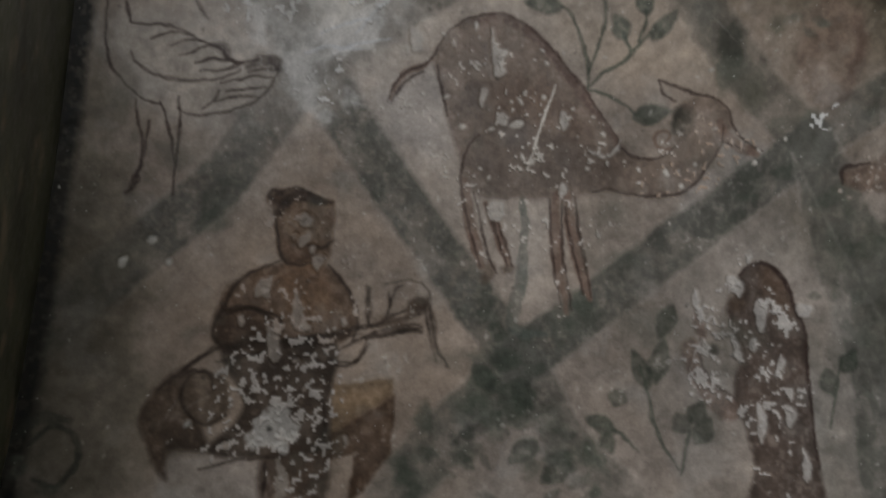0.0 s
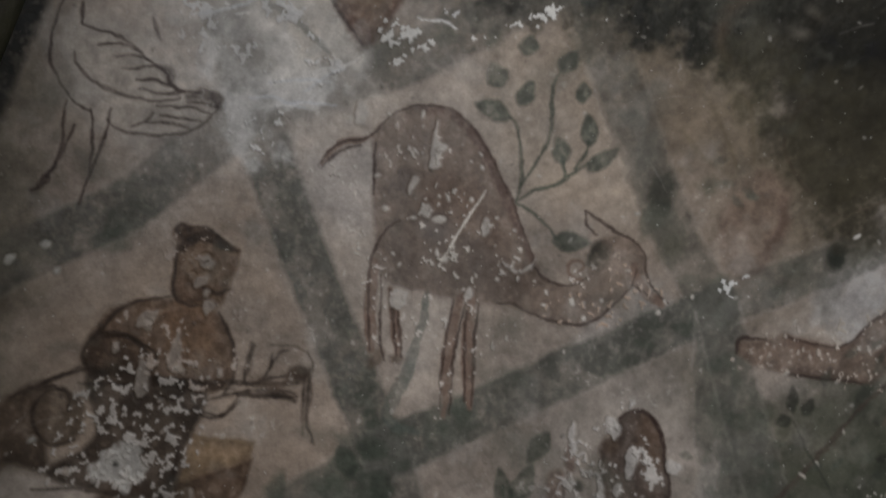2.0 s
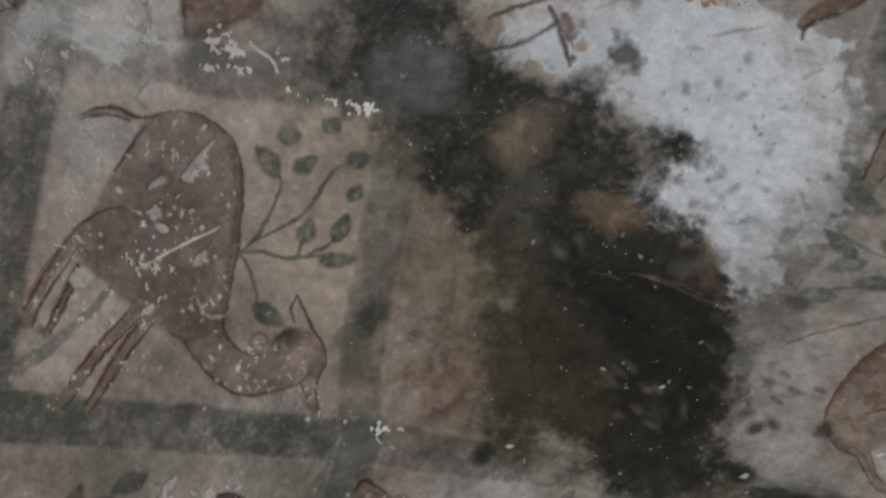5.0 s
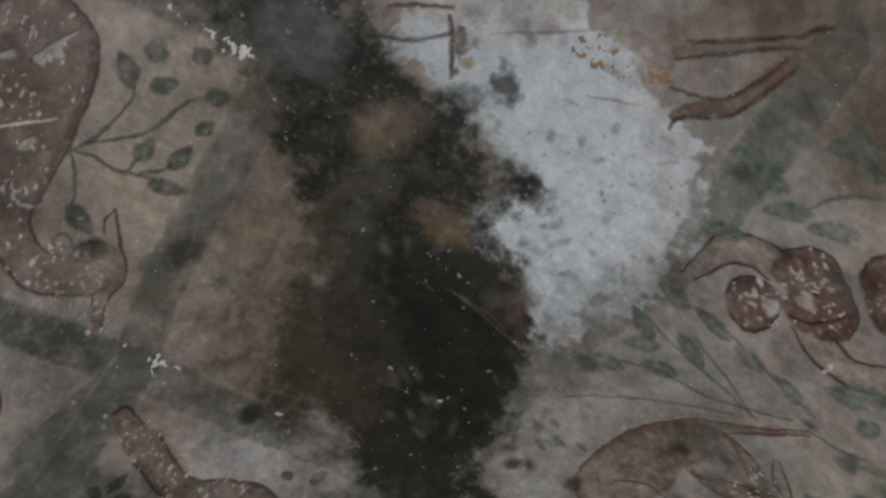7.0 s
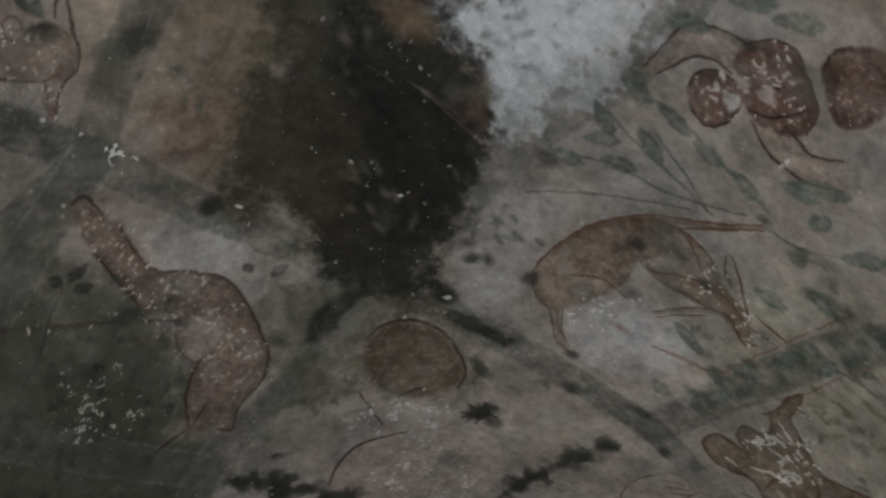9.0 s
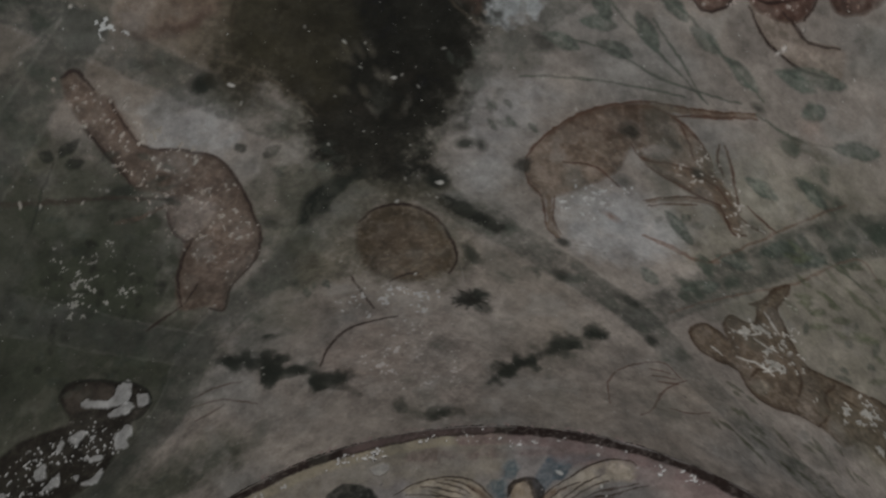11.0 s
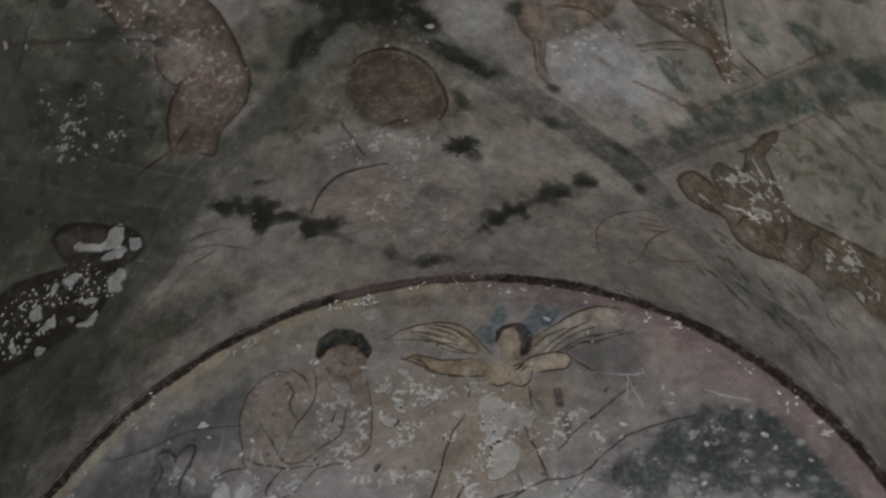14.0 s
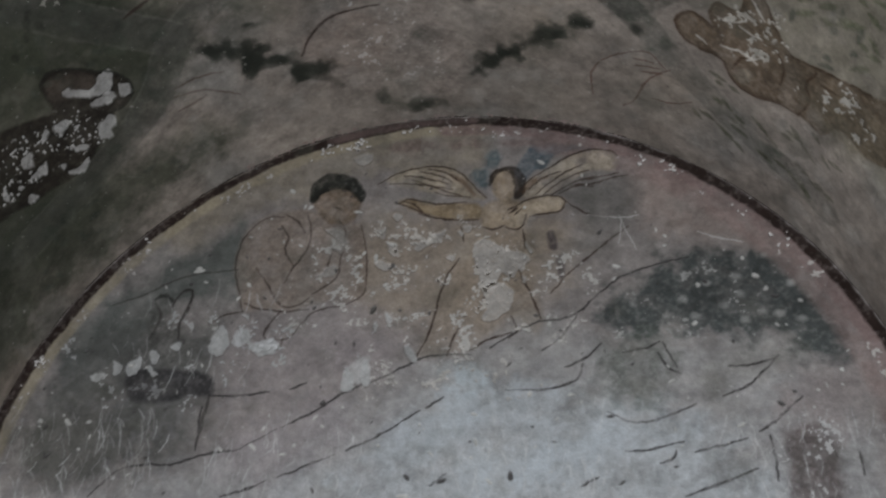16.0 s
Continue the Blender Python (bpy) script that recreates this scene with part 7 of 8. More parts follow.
L.fill([(0.118, 3.399), (0.166, 3.394), (0.281, 3.382), (0.296, 3.309), (0.290, 3.255), (0.301, 3.164), (0.315, 3.073), (0.288, 3.045), (0.230, 3.101), (0.175, 3.055), (0.114, 3.009), (0.053, 2.998), (-0.023, 3.001), (0.016, 3.103), (0.039, 3.189), (0.091, 3.302)], (0.335, 0.265, 0.20), 0.45, 0.012)
L.fill([(0.194, 3.575), (0.218, 3.591), (0.250, 3.581), (0.260, 3.540), (0.253, 3.493), (0.230, 3.472), (0.205, 3.487), (0.193, 3.521)], (0.44, 0.345, 0.25), 0.92, 0.004)
L.fill([(0.185, 3.532), (0.188, 3.570), (0.208, 3.590), (0.241, 3.594), (0.270, 3.583), (0.287, 3.548), (0.286, 3.509), (0.272, 3.483), (0.253, 3.483), (0.254, 3.540), (0.240, 3.576), (0.214, 3.577)], (0.075, 0.058, 0.05), 0.88, 0.003, 0.2)
L.stroke([(0.075, 3.585), (0.111, 3.551), (0.137, 3.508)], 0.018, (0.20, 0.12, 0.08), 0.6, 0.5, 0.004)
L.stroke([(0.280, 3.502), (0.312, 3.534), (0.347, 3.545)], 0.018, (0.21, 0.12, 0.075), 0.6, 0.5, 0.004)
for line in ([(-0.146, 3.576), (-0.101, 3.602), (-0.050, 3.621), (0.009, 3.626), (0.067, 3.613), (0.100, 3.592), (0.125, 3.559), (0.150, 3.520), (0.172, 3.492)], [(-0.067, 3.600), (-0.025, 3.593), (0.017, 3.576), (0.062, 3.555)], [(-0.109, 3.574), (-0.042, 3.568), (0.025, 3.551), (0.075, 3.537)], [(-0.042, 3.583), (0.009, 3.557), (0.058, 3.531), (0.101, 3.510)], [(0.025, 3.529), (0.074, 3.513), (0.127, 3.501)], [(-0.083, 3.501), (-0.050, 3.515), (-0.008, 3.499), (0.058, 3.487), (0.117, 3.485)],
             [(-0.083, 3.501), (-0.058, 3.488), (-0.021, 3.469), (0.008, 3.454)], [(-0.064, 3.507), (-0.033, 3.490), (-0.011, 3.467)], [(-0.021, 3.461), (0.041, 3.438), (0.106, 3.424), (0.148, 3.423)], [(-0.017, 3.610), (0.034, 3.590), (0.075, 3.561)], [(0.005, 3.618), (0.059, 3.595), (0.095, 3.563)],
             [(0.260, 3.492), (0.298, 3.539), (0.338, 3.564), (0.382, 3.590), (0.426, 3.615), (0.475, 3.629), (0.530, 3.618), (0.554, 3.597)], [(0.334, 3.484), (0.377, 3.518), (0.421, 3.541), (0.470, 3.555)], [(0.359, 3.483), (0.399, 3.506), (0.442, 3.522), (0.491, 3.533)], [(0.296, 3.508), (0.337, 3.543), (0.390, 3.560)], [(0.415, 3.506), (0.479, 3.508), (0.538, 3.525), (0.579, 3.526)], [(0.448, 3.520), (0.513, 3.532), (0.552, 3.539)], [(0.315, 3.490), (0.359, 3.528), (0.402, 3.555), (0.452, 3.577)], [(0.382, 3.486), (0.431, 3.504), (0.479, 3.499)],
             [(0.245, 3.439), (0.277, 3.469), (0.333, 3.480), (0.381, 3.473), (0.399, 3.453)], [(0.399, 3.453), (0.378, 3.426), (0.330, 3.420), (0.292, 3.415)], [(0.252, 3.454), (0.232, 3.445)], [(0.261, 3.449), (0.238, 3.434)], [(0.271, 3.444), (0.251, 3.425)], [(0.284, 3.423), (0.275, 3.390), (0.252, 3.377), (0.225, 3.386)], [(0.221, 3.392), (0.188, 3.382), (0.162, 3.395)],
             [(0.396, 3.457), (0.426, 3.431), (0.462, 3.404), (0.517, 3.392)], [(0.091, 3.297), (0.055, 3.242), (0.033, 3.172), (0.020, 3.117), (0.005, 3.066), (-0.026, 3.001)], [(0.256, 3.244), (0.278, 3.184), (0.297, 3.130), (0.309, 3.084)], [(0.167, 3.181), (0.141, 3.135)], [(0.159, 3.250), (0.197, 3.264)], [(0.099, 3.401), (0.105, 3.348)], [(0.272, 3.371), (0.277, 3.311)], [(0.053, 2.998), (0.069, 3.047), (0.088, 3.080)], [(0.230, 3.101), (0.243, 3.057), (0.220, 3.034)], [(0.114, 3.006), (0.169, 3.038), (0.228, 3.050)],
             [(0.339, 3.161), (0.400, 3.226), (0.449, 3.266), (0.515, 3.323), (0.564, 3.355)]):
    L.stroke(line, 0.0058, (0.085, 0.05, 0.038), 0.9, 0.4, 0.002)
for outline in ([(0.339, 3.353), (0.358, 3.357), (0.365, 3.306), (0.346, 3.304)], [(0.361, 3.266), (0.383, 3.273), (0.379, 3.210), (0.365, 3.208)]):
    L.fill(outline, (0.12, 0.10, 0.11), 0.75, 0.005)
for outline in ([(0.133, 3.341), (0.181, 3.358), (0.215, 3.317), (0.258, 3.304), (0.286, 3.292), (0.294, 3.269), (0.260, 3.258), (0.239, 3.220), (0.212, 3.241), (0.193, 3.217), (0.157, 3.214), (0.142, 3.251), (0.126, 3.290)], [(0.109, 3.404), (0.128, 3.402), (0.124, 3.380), (0.111, 3.381)], [(0.271, 3.387), (0.284, 3.376), (0.285, 3.329), (0.302, 3.297), (0.289, 3.291), (0.275, 3.326)], [(0.157, 3.203), (0.196, 3.210), (0.244, 3.177), (0.233, 3.132), (0.195, 3.101), (0.149, 3.105), (0.166, 3.142)],
                [(-0.040, 3.351), (0.008, 3.377), (0.051, 3.406), (0.060, 3.386), (0.011, 3.350), (-0.030, 3.332)], [(-0.108, 3.366), (-0.086, 3.360), (-0.082, 3.326), (-0.101, 3.331)], [(-0.142, 3.416), (-0.116, 3.409), (-0.122, 3.387)], [(-0.140, 3.302), (-0.104, 3.294), (-0.117, 3.277)], [(0.086, 3.387), (0.105, 3.382), (0.105, 3.351)], [(0.048, 3.307), (0.082, 3.309), (0.072, 3.280)], [(0.260, 3.258), (0.279, 3.202), (0.272, 3.188)], [(-0.090, 3.464), (-0.070, 3.454), (-0.083, 3.440)]):
    L.loss(outline, (0.43, 0.405, 0.385), 0.0018, 0.01, 0.88)
L.flake([(-0.436, 3.162), (-0.189, 3.436), (0.388, 3.336), (0.520, 3.074), (0.214, 2.870), (-0.234, 2.922)], 0.42, 0.0015, (0.46, 0.44, 0.42), "both")
L.flake([(-1.062, 3.146), (-0.818, 3.197), (-0.485, 3.166), (-0.365, 3.050), (-0.544, 2.930), (-0.860, 2.921)], 0.55, 0.001, (0.42, 0.42, 0.42), "both")
L.flake([(-0.188, 3.416), (0.154, 3.399), (0.281, 3.385), (0.313, 3.093), (0.191, 3.053), (0.040, 3.225), (-0.168, 3.282)], 0.6, 0.0018, (0.46, 0.43, 0.40), "both")

L.subject("painted_jar", "dim painted jar with a handle, scratched", "painted vessel")
L.fill([(-0.787, 3.240), (-0.732, 3.244), (-0.718, 3.197), (-0.677, 3.130), (-0.675, 3.042), (-0.765, 3.050), (-0.791, 3.140)], (0.17, 0.165, 0.155), 0.7, 0.01)
L.subject("base", "blue-black painted block", under=L.now)
L.fill([(-0.830, 3.020), (-0.713, 3.019), (-0.598, 2.993), (-0.589, 2.933), (-0.656, 2.938), (-0.709, 2.923), (-0.807, 2.937)], (0.085, 0.08, 0.085), 0.85, 0.008)
L.now -= 1
L.subject("handle", under=L.now)
L.stroke([(-0.729, 3.216), (-0.709, 3.260), (-0.676, 3.266), (-0.678, 3.211), (-0.698, 3.168), (-0.700, 3.114)], 0.009, (0.08, 0.07, 0.065), 0.85, 0.3)
L.now -= 2
L.stroke([(-0.783, 3.249), (-0.759, 3.258), (-0.730, 3.240)], 0.014, (0.07, 0.07, 0.065), 0.8, 0.2)
for line in ([(-0.782, 3.239), (-0.759, 3.191), (-0.783, 3.122)], [(-0.909, 3.242), (-0.811, 3.270), (-0.699, 3.316), (-0.548, 3.323)], [(-0.615, 2.789), (-0.601, 2.868), (-0.592, 2.933)]):
    L.stroke(line, 0.008, (0.09, 0.08, 0.075), 0.7, 0.3)
L.flake([(-0.842, 3.127), (-0.665, 3.165), (-0.535, 3.171), (-0.399, 3.088), (-0.427, 3.038), (-0.557, 3.067), (-0.716, 3.046), (-0.810, 3.019)], 0.56, 0.001, (0.42, 0.42, 0.42), "both")
L.fill([(-0.531, 3.126), (-0.496, 3.096), (-0.415, 3.089), (-0.412, 3.046), (-0.475, 3.039), (-0.518, 3.081)], (0.52, 0.52, 0.53), 0.9, 0.004, 0.0, 0.02, own=False)
L.fill([(-0.221, 2.987), (-0.176, 3.017), (-0.145, 2.997), (-0.151, 2.931), (-0.204, 2.932)], (0.48, 0.47, 0.47), 0.85, 0.005, 0.0, 0.02, own=False)

cloth = L.subject("painted_cloth", "pale blue-white painted cloth with dark fold lines", "painted cloth")
for line in ([(-0.892, 2.668), (-0.859, 2.704), (-0.810, 2.740), (-0.742, 2.748), (-0.679, 2.743), (-0.620, 2.758), (-0.560, 2.770), (-0.499, 2.773), (-0.455, 2.794), (-0.396, 2.821)], [(-0.381, 2.825), (-0.352, 2.842), (-0.293, 2.870), (-0.234, 2.906), (-0.174, 2.930)], [(-0.158, 2.932), (-0.106, 2.954), (-0.050, 2.980), (-0.013, 2.995), (0.053, 3.001), (0.117, 2.994)], [(0.171, 3.011), (0.236, 3.049), (0.291, 3.075), (0.357, 3.081), (0.406, 3.094), (0.467, 3.148), (0.531, 3.195), (0.624, 3.225), (0.716, 3.239)],
             [(-0.532, 2.645), (-0.459, 2.661), (-0.416, 2.680)], [(-0.387, 2.688), (-0.314, 2.714), (-0.242, 2.740)], [(-0.209, 2.748), (-0.161, 2.768), (-0.096, 2.799), (-0.019, 2.845)], [(0.000, 2.852), (0.045, 2.879)], [(-0.592, 2.934), (-0.497, 2.926), (-0.426, 2.932)], [(-0.370, 2.933), (-0.325, 2.947)], [(-0.614, 2.777), (-0.612, 2.853), (-0.608, 2.902)],
             [(0.308, 2.993), (0.354, 3.022), (0.386, 3.061), (0.406, 3.088)], [(0.363, 2.939), (0.411, 2.956), (0.461, 2.996)], [(0.204, 2.885), (0.287, 2.880), (0.345, 2.884), (0.393, 2.902), (0.412, 2.943)], [(0.461, 2.804), (0.508, 2.778), (0.557, 2.769), (0.615, 2.785), (0.682, 2.810)], [(0.750, 2.828), (0.816, 2.852), (0.863, 2.889), (0.901, 2.929)], [(0.775, 2.908), (0.831, 2.908), (0.889, 2.920)],
             [(0.604, 2.959), (0.621, 2.917), (0.653, 2.897)], [(0.511, 2.969), (0.569, 2.973), (0.609, 2.991)], [(0.617, 2.989), (0.633, 2.949), (0.645, 2.915)], [(0.498, 2.698), (0.556, 2.697), (0.587, 2.704), (0.643, 2.715)], [(0.579, 2.660), (0.610, 2.671), (0.618, 2.690)], [(0.666, 2.685), (0.719, 2.695), (0.792, 2.712)], [(0.825, 2.726), (0.865, 2.751)], [(0.629, 2.571), (0.678, 2.588), (0.737, 2.608), (0.807, 2.632)],
             [(0.846, 2.715), (0.850, 2.671), (0.849, 2.599)], [(0.970, 2.753), (0.982, 2.698), (0.994, 2.649)], [(0.864, 2.746), (0.903, 2.783), (0.940, 2.810)], [(1.048, 2.657), (1.047, 2.600)], [(0.007, 2.640), (0.050, 2.670)], [(0.384, 2.615), (0.427, 2.634)]):
    L.subject("fold", under=cloth)
    L.stroke(line, 0.0065, (0.07, 0.062, 0.064), 0.88, 0.6, 0.002)
L.ground()
for outline in ([(-0.524, 3.124), (-0.499, 3.132), (-0.486, 3.096), (-0.446, 3.071), (-0.410, 3.065), (-0.428, 3.042), (-0.467, 3.033), (-0.500, 3.069)], [(-0.601, 3.099), (-0.572, 3.146), (-0.556, 3.084), (-0.579, 3.051), (-0.603, 3.071)], [(-0.225, 2.988), (-0.202, 2.969), (-0.195, 2.919), (-0.228, 2.921)], [(-0.184, 2.981), (-0.160, 2.999), (-0.149, 2.932), (-0.173, 2.924)], [(-0.060, 3.038), (-0.035, 3.025), (-0.026, 2.984), (-0.050, 2.990)], [(-0.723, 3.095), (-0.688, 3.103), (-0.691, 3.075), (-0.714, 3.077)],
                [(-0.833, 3.042), (-0.805, 3.053), (-0.810, 3.019), (-0.832, 3.014)], [(-0.770, 3.082), (-0.745, 3.066), (-0.755, 3.040), (-0.769, 3.050)], [(-1.012, 3.085), (-0.992, 3.090), (-0.992, 3.065)], [(-0.940, 3.016), (-0.908, 3.020), (-0.919, 3.004)], [(-0.681, 3.157), (-0.659, 3.164), (-0.661, 3.129)], [(-0.518, 3.170), (-0.499, 3.175), (-0.500, 3.150)], [(-0.153, 3.080), (-0.142, 3.111), (-0.135, 3.086)], [(-0.111, 3.139), (-0.095, 3.120), (-0.101, 3.096)], [(0.915, 2.615), (0.929, 2.608), (0.917, 2.569), (0.906, 2.581)], [(-0.770, 3.033), (-0.737, 3.006), (-0.759, 3.001)], [(-0.878, 3.059), (-0.859, 3.040), (-0.869, 3.020)]):
    L.loss(outline, (0.46, 0.46, 0.46), 0.0016, 0.008, 0.9)
L.subject("painted_column", "dark brown painted column, scratched", "painted column")
L.fill([(0.890, 2.712), (0.953, 2.729), (0.990, 2.675), (0.981, 2.521), (0.879, 2.527)], (0.17, 0.13, 0.125), 0.75, 0.015, 0.3, 0.02)
L.flake([(0.872, 2.728), (1.030, 2.716), (1.019, 2.519), (0.854, 2.529)], 0.48, 0.0012, (0.47, 0.46, 0.46), "both")
L.ground()
for n in range(330):
    x, z = ((-0.952, 2.797), (-0.403, 2.712), (0.908, 2.623), (-0.675, 3.112), (0.208, 2.716))[(0, 1, 2, 0, 4, 1, 3, 0, 2, 4)[n % 10]]
    x, z = x + L.rand.uniform(-0.2, 0.24), z + L.rand.uniform(-0.17, 0.10)
    h, w = L.rand.uniform(0.02, 0.09), L.rand.uniform(-0.025, 0.03)
    L.stroke([(x, z), (x + w / 2 + 0.004, z + h / 2), (x + w, z + h)], L.rand.uniform(0.0015, 0.0042), (0.54, 0.54, 0.54), L.rand.uniform(0.2, 0.7), 0.3, 0.002, own=False)
for line in ([(0.748, 3.317), (0.797, 3.293), (0.862, 3.272)], [(0.541, 3.395), (0.553, 3.356), (0.577, 3.280)], [(0.456, 3.404), (0.548, 3.385), (0.595, 3.389)], [(0.547, 3.375), (0.533, 3.303)]):
    L.stroke(line, 0.004, (0.56, 0.55, 0.54), 0.7, 0.2, 0.002, own=False)
for n in range(260):
    a, r = L.rand.uniform(-1.3, 1.3), math.sqrt(L.rand.uniform(0, 1)) * 1.2
    L.chip((r * math.sin(a), SPRING - 0.1 + r * math.cos(a)), L.rand.uniform(0.0018, 0.0045), L.rand.uniform(0, 180), L.rand.uniform(1, 2.5), (0.5, 0.49, 0.47) if n % 3 else (0.12, 0.11, 0.11))


# weathering over everything: fine scuffs, rubbed and dirty patches
def weather(sheet, strength):
    grey = np.maximum(sheet.rgb.mean(2, keepdims=True), 0.01)
    sheet.rgb *= (grey / 0.33) ** 0.36
    sheet.rgb += 0.08 * (sheet.rgb.mean(2, keepdims=True) - sheet.rgb) * np.clip(sheet.cloud(0.16, 4), 0, 1)[..., None]
    strength = strength * (1 - 0.65 * np.clip((sheet.rgb[..., 2] - 0.48) * 10, 0, 1))
    sheet.rgb *= (1 + strength * (0.17 * sheet.cloud(0.035, 4) + 0.08 * sheet.speck + 0.17 * sheet.cloud(0.10, 5)))[..., None]
    rub = np.clip(sheet.cloud(0.09, 5) - 0.40, 0, 1)[..., None] * 0.5 * strength[..., None] * np.clip(grey * 5 - 0.2, 0, 1)
    sheet.rgb += rub * (np.array((0.40, 0.38, 0.355)) - sheet.rgb)
    dirt = np.clip(sheet.cloud(0.11, 5) - 0.40, 0, 1)[..., None] * 0.7 * strength[..., None]
    sheet.rgb += dirt * (np.array((0.10, 0.10, 0.082)) - sheet.rgb)


weather(vault, 1.0)
weather(lunette, 0.8)

# ---- the painted plaster as meshes ----
def plaster_meshes(name, sheet, place, label, mask=None):
    """One mesh for the ground, and one under it for each painted subject, all in one skin."""
    tone = 0.0022 * sheet.cloud(0.20, 3) + 0.0006 * sheet.cloud(0.03, 2)
    pos, out = place(sheet.A, sheet.B, sheet.relief + tone)
    da, db = np.gradient(pos, axis=1), np.gradient(pos, axis=0)
    normal = np.cross(da, db)
    normal /= np.linalg.norm(normal, axis=2, keepdims=True)
    normal *= np.sign((normal * out).sum(2, keepdims=True))
    nb, na = sheet.A.shape
    flip = (np.cross(da[nb // 2, na // 2], db[nb // 2, na // 2]) * out[nb // 2, na // 2]).sum() < 0
    index = np.arange(nb * na).reshape(nb, na)
    quads = np.stack([index[:-1, :-1], index[:-1, 1:], index[1:, 1:], index[1:, :-1]], 2)
    if flip:
        quads = quads[:, :, ::-1]
    owner = sheet.owner[:-1, :-1].copy()
    cells = collections.defaultdict(set)
    parts = np.array([bool(p[3]) for p in sheet.parts])
    for b, a in np.argwhere(parts[owner]):
        cells[owner[b, a]].add((b, a))
    for left in cells.values():
        pieces = []
        while left:
            piece, edge = [], [left.pop()]
            while edge:
                b, a = edge.pop()
                piece.append((b, a))
                for near in ((b + 1, a), (b - 1, a), (b, a + 1), (b, a - 1)):
                    if near in left:
                        left.remove(near)
                        edge.append(near)
            pieces.append(piece)
        for piece in sorted(pieces, key=len)[:-1]:
            owner[tuple(np.array(piece).T)] = 0
    if mask is not None:
        owner[~mask[:-1, :-1]] = -1
    pos, normal = pos.reshape(-1, 3), normal.reshape(-1, 3)
    rgba = np.ones((nb * na, 4))
    rgba[:, :3] = np.clip(sheet.rgb.reshape(-1, 3), 0.01, 0.85)
    root, made = None, {}
    for n, (part_name, part_label, category, under) in enumerate(sheet.parts):
        faces = quads[owner == n]
        if not len(faces):
            held = np.isin(owner, [k for k, p in enumerate(sheet.parts) if p[3] == n])
            if n and category and held.any():
                made[n] = tagged(new(part_name), part_label, category, "wall paintings")
                made[n].location = pos[quads[held][:, 0]].mean(0)
            continue
        used, faces = np.unique(faces, return_inverse=True)
        faces = faces.reshape(-1, 4)
        mesh = bpy.data.meshes.new(part_name or name)
        mesh.vertices.add(len(used))
        mesh.vertices.foreach_set("co", pos[used].ravel().astype(np.float32))
        mesh.loops.add(faces.size)
        mesh.loops.foreach_set("vertex_index", faces.ravel().astype(np.int32))
        mesh.polygons.add(len(faces))
        mesh.polygons.foreach_set("loop_start", np.arange(0, faces.size, 4, dtype=np.int32))
        mesh.update(calc_edges=True)
        mesh.color_attributes.new("paint", "FLOAT_COLOR", "POINT").data.foreach_set("color", rgba[used].ravel().astype(np.float32))
        mesh.polygons.foreach_set("use_smooth", np.ones(len(faces), bool))
        mesh.normals_split_custom_set_from_vertices(normal[used])
        mesh.materials.append(PAINTED)
        ob = new(part_name or name, mesh)
        made[n] = ob
        if root is None:
            root = tagged(ob, label, "", "", "structure")
        elif category:
            tagged(ob, part_label, category, "wall paintings")
        else:
            ob.parent = made.get(under, root)
            ob.matrix_parent_inverse = Matrix.Translation(-ob.parent.location)
            tagged(ob, part_label)
    return root


def on_vault(u, v, lift):
    out = np.stack([-np.sin(u / R), 0 * u, -np.cos(u / R)], 2)
    return np.stack([R * np.sin(u / R), v, SPRING + R * np.cos(u / R)], 2) + out * lift[..., None], out


def on_lunette(x, z, lift):
    out = np.zeros((*x.shape, 3))
    out[..., 1] = -1
    return np.stack([x, 0 * x, z], 2) + out * lift[..., None], out


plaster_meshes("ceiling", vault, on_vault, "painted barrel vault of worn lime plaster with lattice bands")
plaster_meshes("wall_north", lunette, on_lunette, "painted lunette wall of worn plaster under the vault",
               (np.hypot(lunette.A, np.maximum(lunette.B - SPRING, 0)) < R + 0.012))

# ---- the chamber below and around ----
def block(name, x0, x1, y0, y1, z0, z1, material, label, parent=None, kind="structure"):
    bm = bmesh.new()
    bmesh.ops.create_cube(bm, size=1.0)
    for v in bm.verts:
        v.co = ((x0 + x1) / 2 + v.co.x * (x1 - x0), (y0 + y1) / 2 + v.co.y * (y1 - y0), (z0 + z1) / 2 + v.co.z * (z1 - z0))
    mesh = bpy.data.meshes.new(name)
    bm.to_mesh(mesh)
    bm.free()
    mesh.materials.append(material)
    ob = new(name, mesh)
    ob.parent = parent
    return tagged(ob, label, "", "", kind)


T = 0.35
block("floor", -R - T, R + T, -LONG - T, T, -0.2, 0.0, FLAGS, "worn pale stone floor of the chamber")
block("ground", -40, 40, -40, 40, -0.4, -0.205, FLAGS, "dusty desert ground outside the doorway")
block("wall_east", R + 0.004, R + T, -LONG, 0.0, 0.0, SPRING, BARE, "plain plastered side wall")
block("wall_west_north", -R - T, -R - 0.004, DOOR[1], 0.0, 0.0, SPRING, BARE, "plain plastered side wall beside the doorway")
block("wall_west_south", -R - T, -R - 0.004, -LONG, DOOR[0], 0.0, SPRING, BARE, "plain plastered side wall beside the doorway")
block("wall_west_lintel", -R - T, -R - 0.004, DOOR[0], DOOR[1], DOOR[2], SPRING, BARE, "plain plastered wall over the doorway")
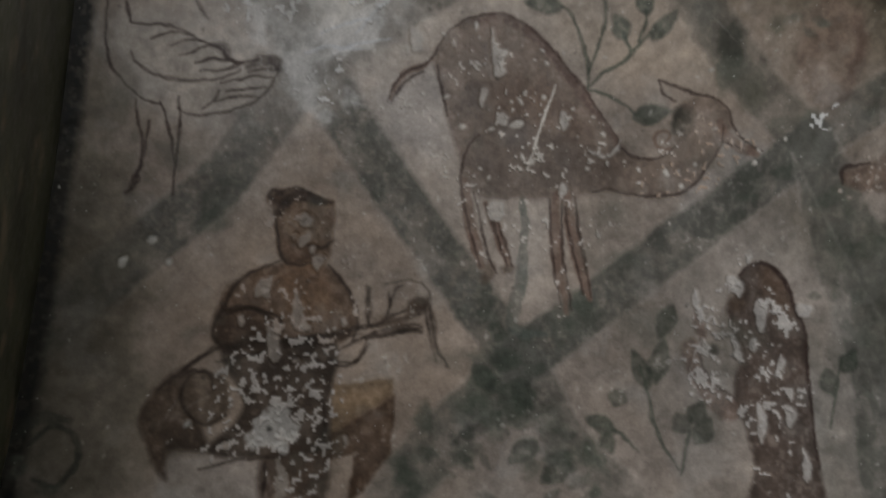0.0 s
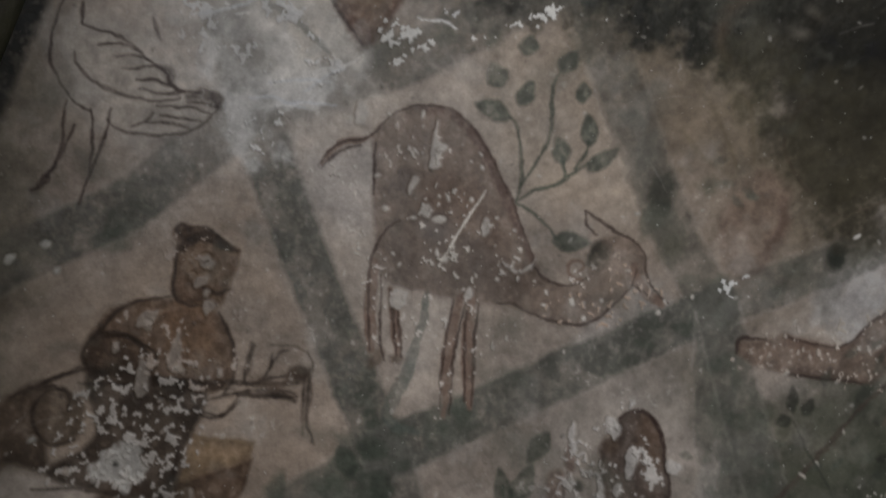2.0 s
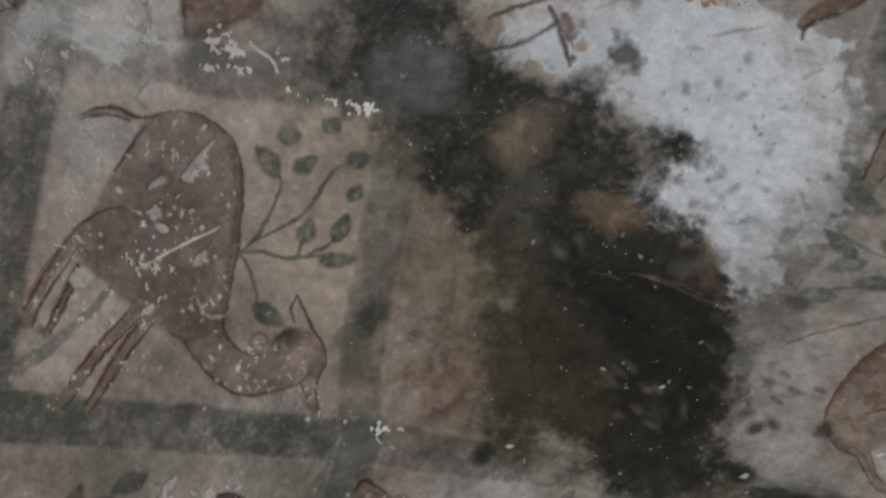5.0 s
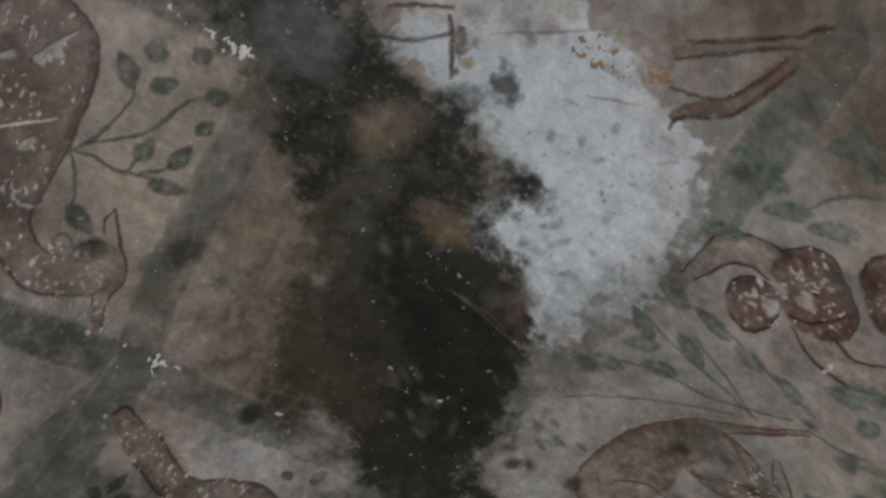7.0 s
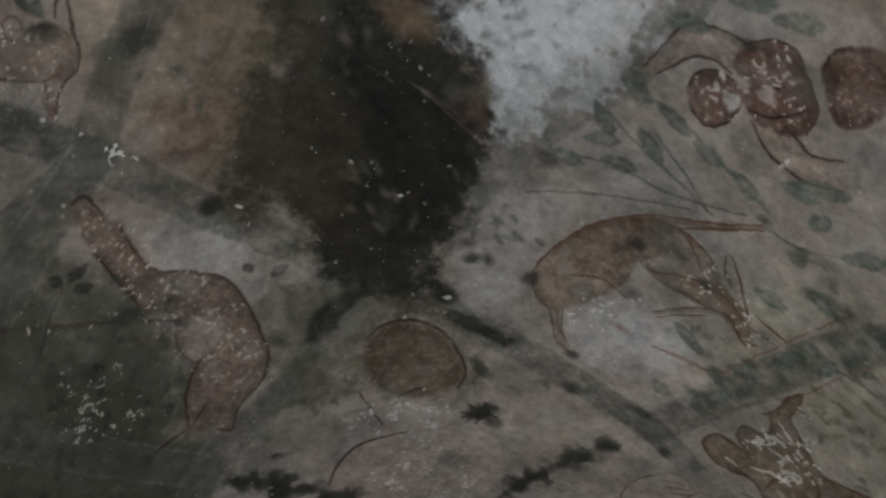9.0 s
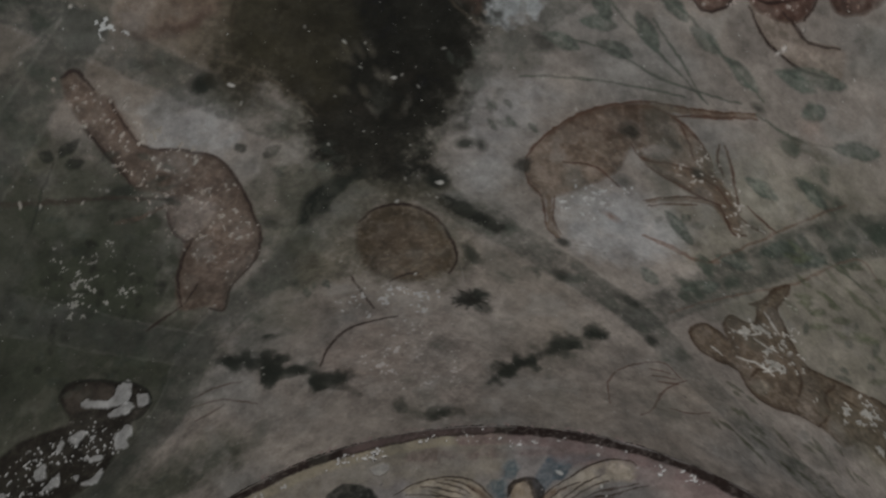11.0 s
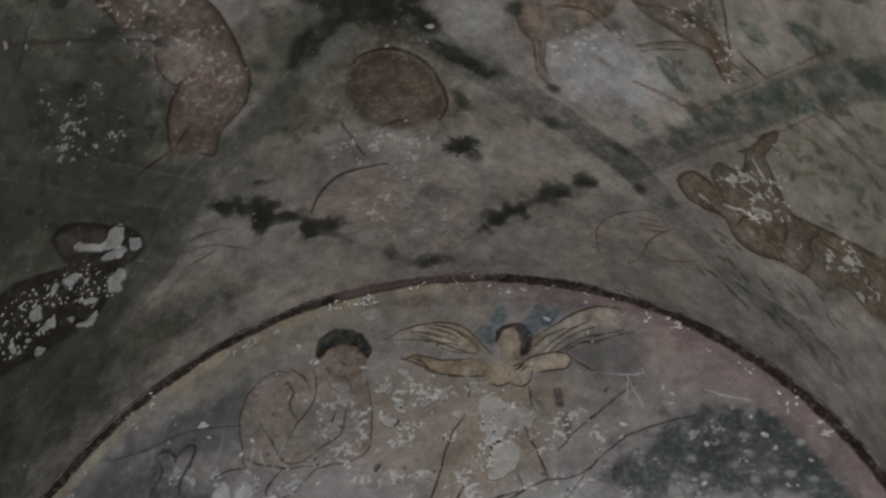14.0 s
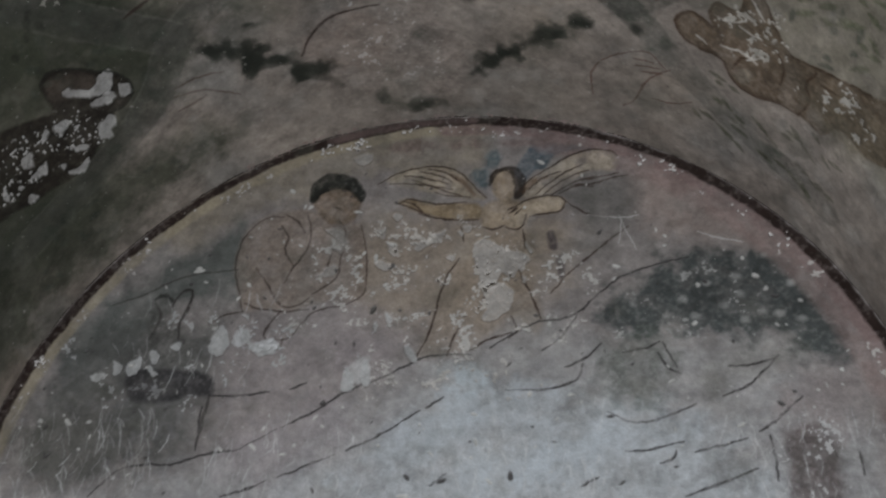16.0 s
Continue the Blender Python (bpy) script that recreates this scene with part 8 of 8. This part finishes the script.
block("wall_north_base", -R - T, R + T, 0.006, T, 0.0, SPRING + R + 0.3, BARE, "plain masonry behind the painted lunette")
block("wall_south_left", -R - T, GATE[0], -LONG - T, -LONG - 0.006, 0.0, GATE[2], BARE, "plain masonry beside the end doorway")
block("wall_south_right", GATE[1], R + T, -LONG - T, -LONG - 0.006, 0.0, GATE[2], BARE, "plain masonry beside the end doorway")
block("wall_south_base", -R - T, R + T, -LONG - T, -LONG - 0.006, GATE[2], SPRING + R + 0.3, BARE, "plain masonry of the end wall over the doorway")


def end_lunette():
    """The south end wall under the vault's arch, its unlit gloom put into a dark mottled colour."""
    south = Sheet(-R, R, 2.3, SPRING + R, 21, 0.008)
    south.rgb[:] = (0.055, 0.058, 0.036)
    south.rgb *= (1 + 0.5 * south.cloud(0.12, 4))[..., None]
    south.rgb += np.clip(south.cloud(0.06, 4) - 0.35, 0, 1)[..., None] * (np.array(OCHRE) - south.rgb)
    return south


def on_south(x, z, lift):
    out = np.zeros((*x.shape, 3))
    out[..., 1] = 1
    return np.stack([x, 0 * x - LONG, z], 2) + out * lift[..., None], out


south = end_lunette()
plaster_meshes("wall_south", south, on_south, "dark mottled end wall under the vault",
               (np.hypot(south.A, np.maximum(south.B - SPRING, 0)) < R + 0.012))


def vault_shell():
    """The masonry back of the vault."""
    bm = bmesh.new()
    rings = []
    for k in range(41):
        a = math.pi * (k / 40 - 0.5)
        rings.append([bm.verts.new((r * math.sin(a), y, SPRING + r * math.cos(a))) for r in (R + 0.03, R + T) for y in (-LONG - T, T)])
    for p, q in zip(rings, rings[1:]):
        bm.faces.new((p[0], q[0], q[1], p[1]))
        bm.faces.new((p[2], p[3], q[3], q[2]))
        bm.faces.new((p[0], p[2], q[2], q[0]))
        bm.faces.new((p[1], q[1], q[3], p[3]))
    mesh = bpy.data.meshes.new("roof")
    bm.to_mesh(mesh)
    bm.free()
    mesh.materials.append(BARE)
    tagged(new("roof", mesh), "stone masonry back of the barrel vault", "", "", "structure")


vault_shell()
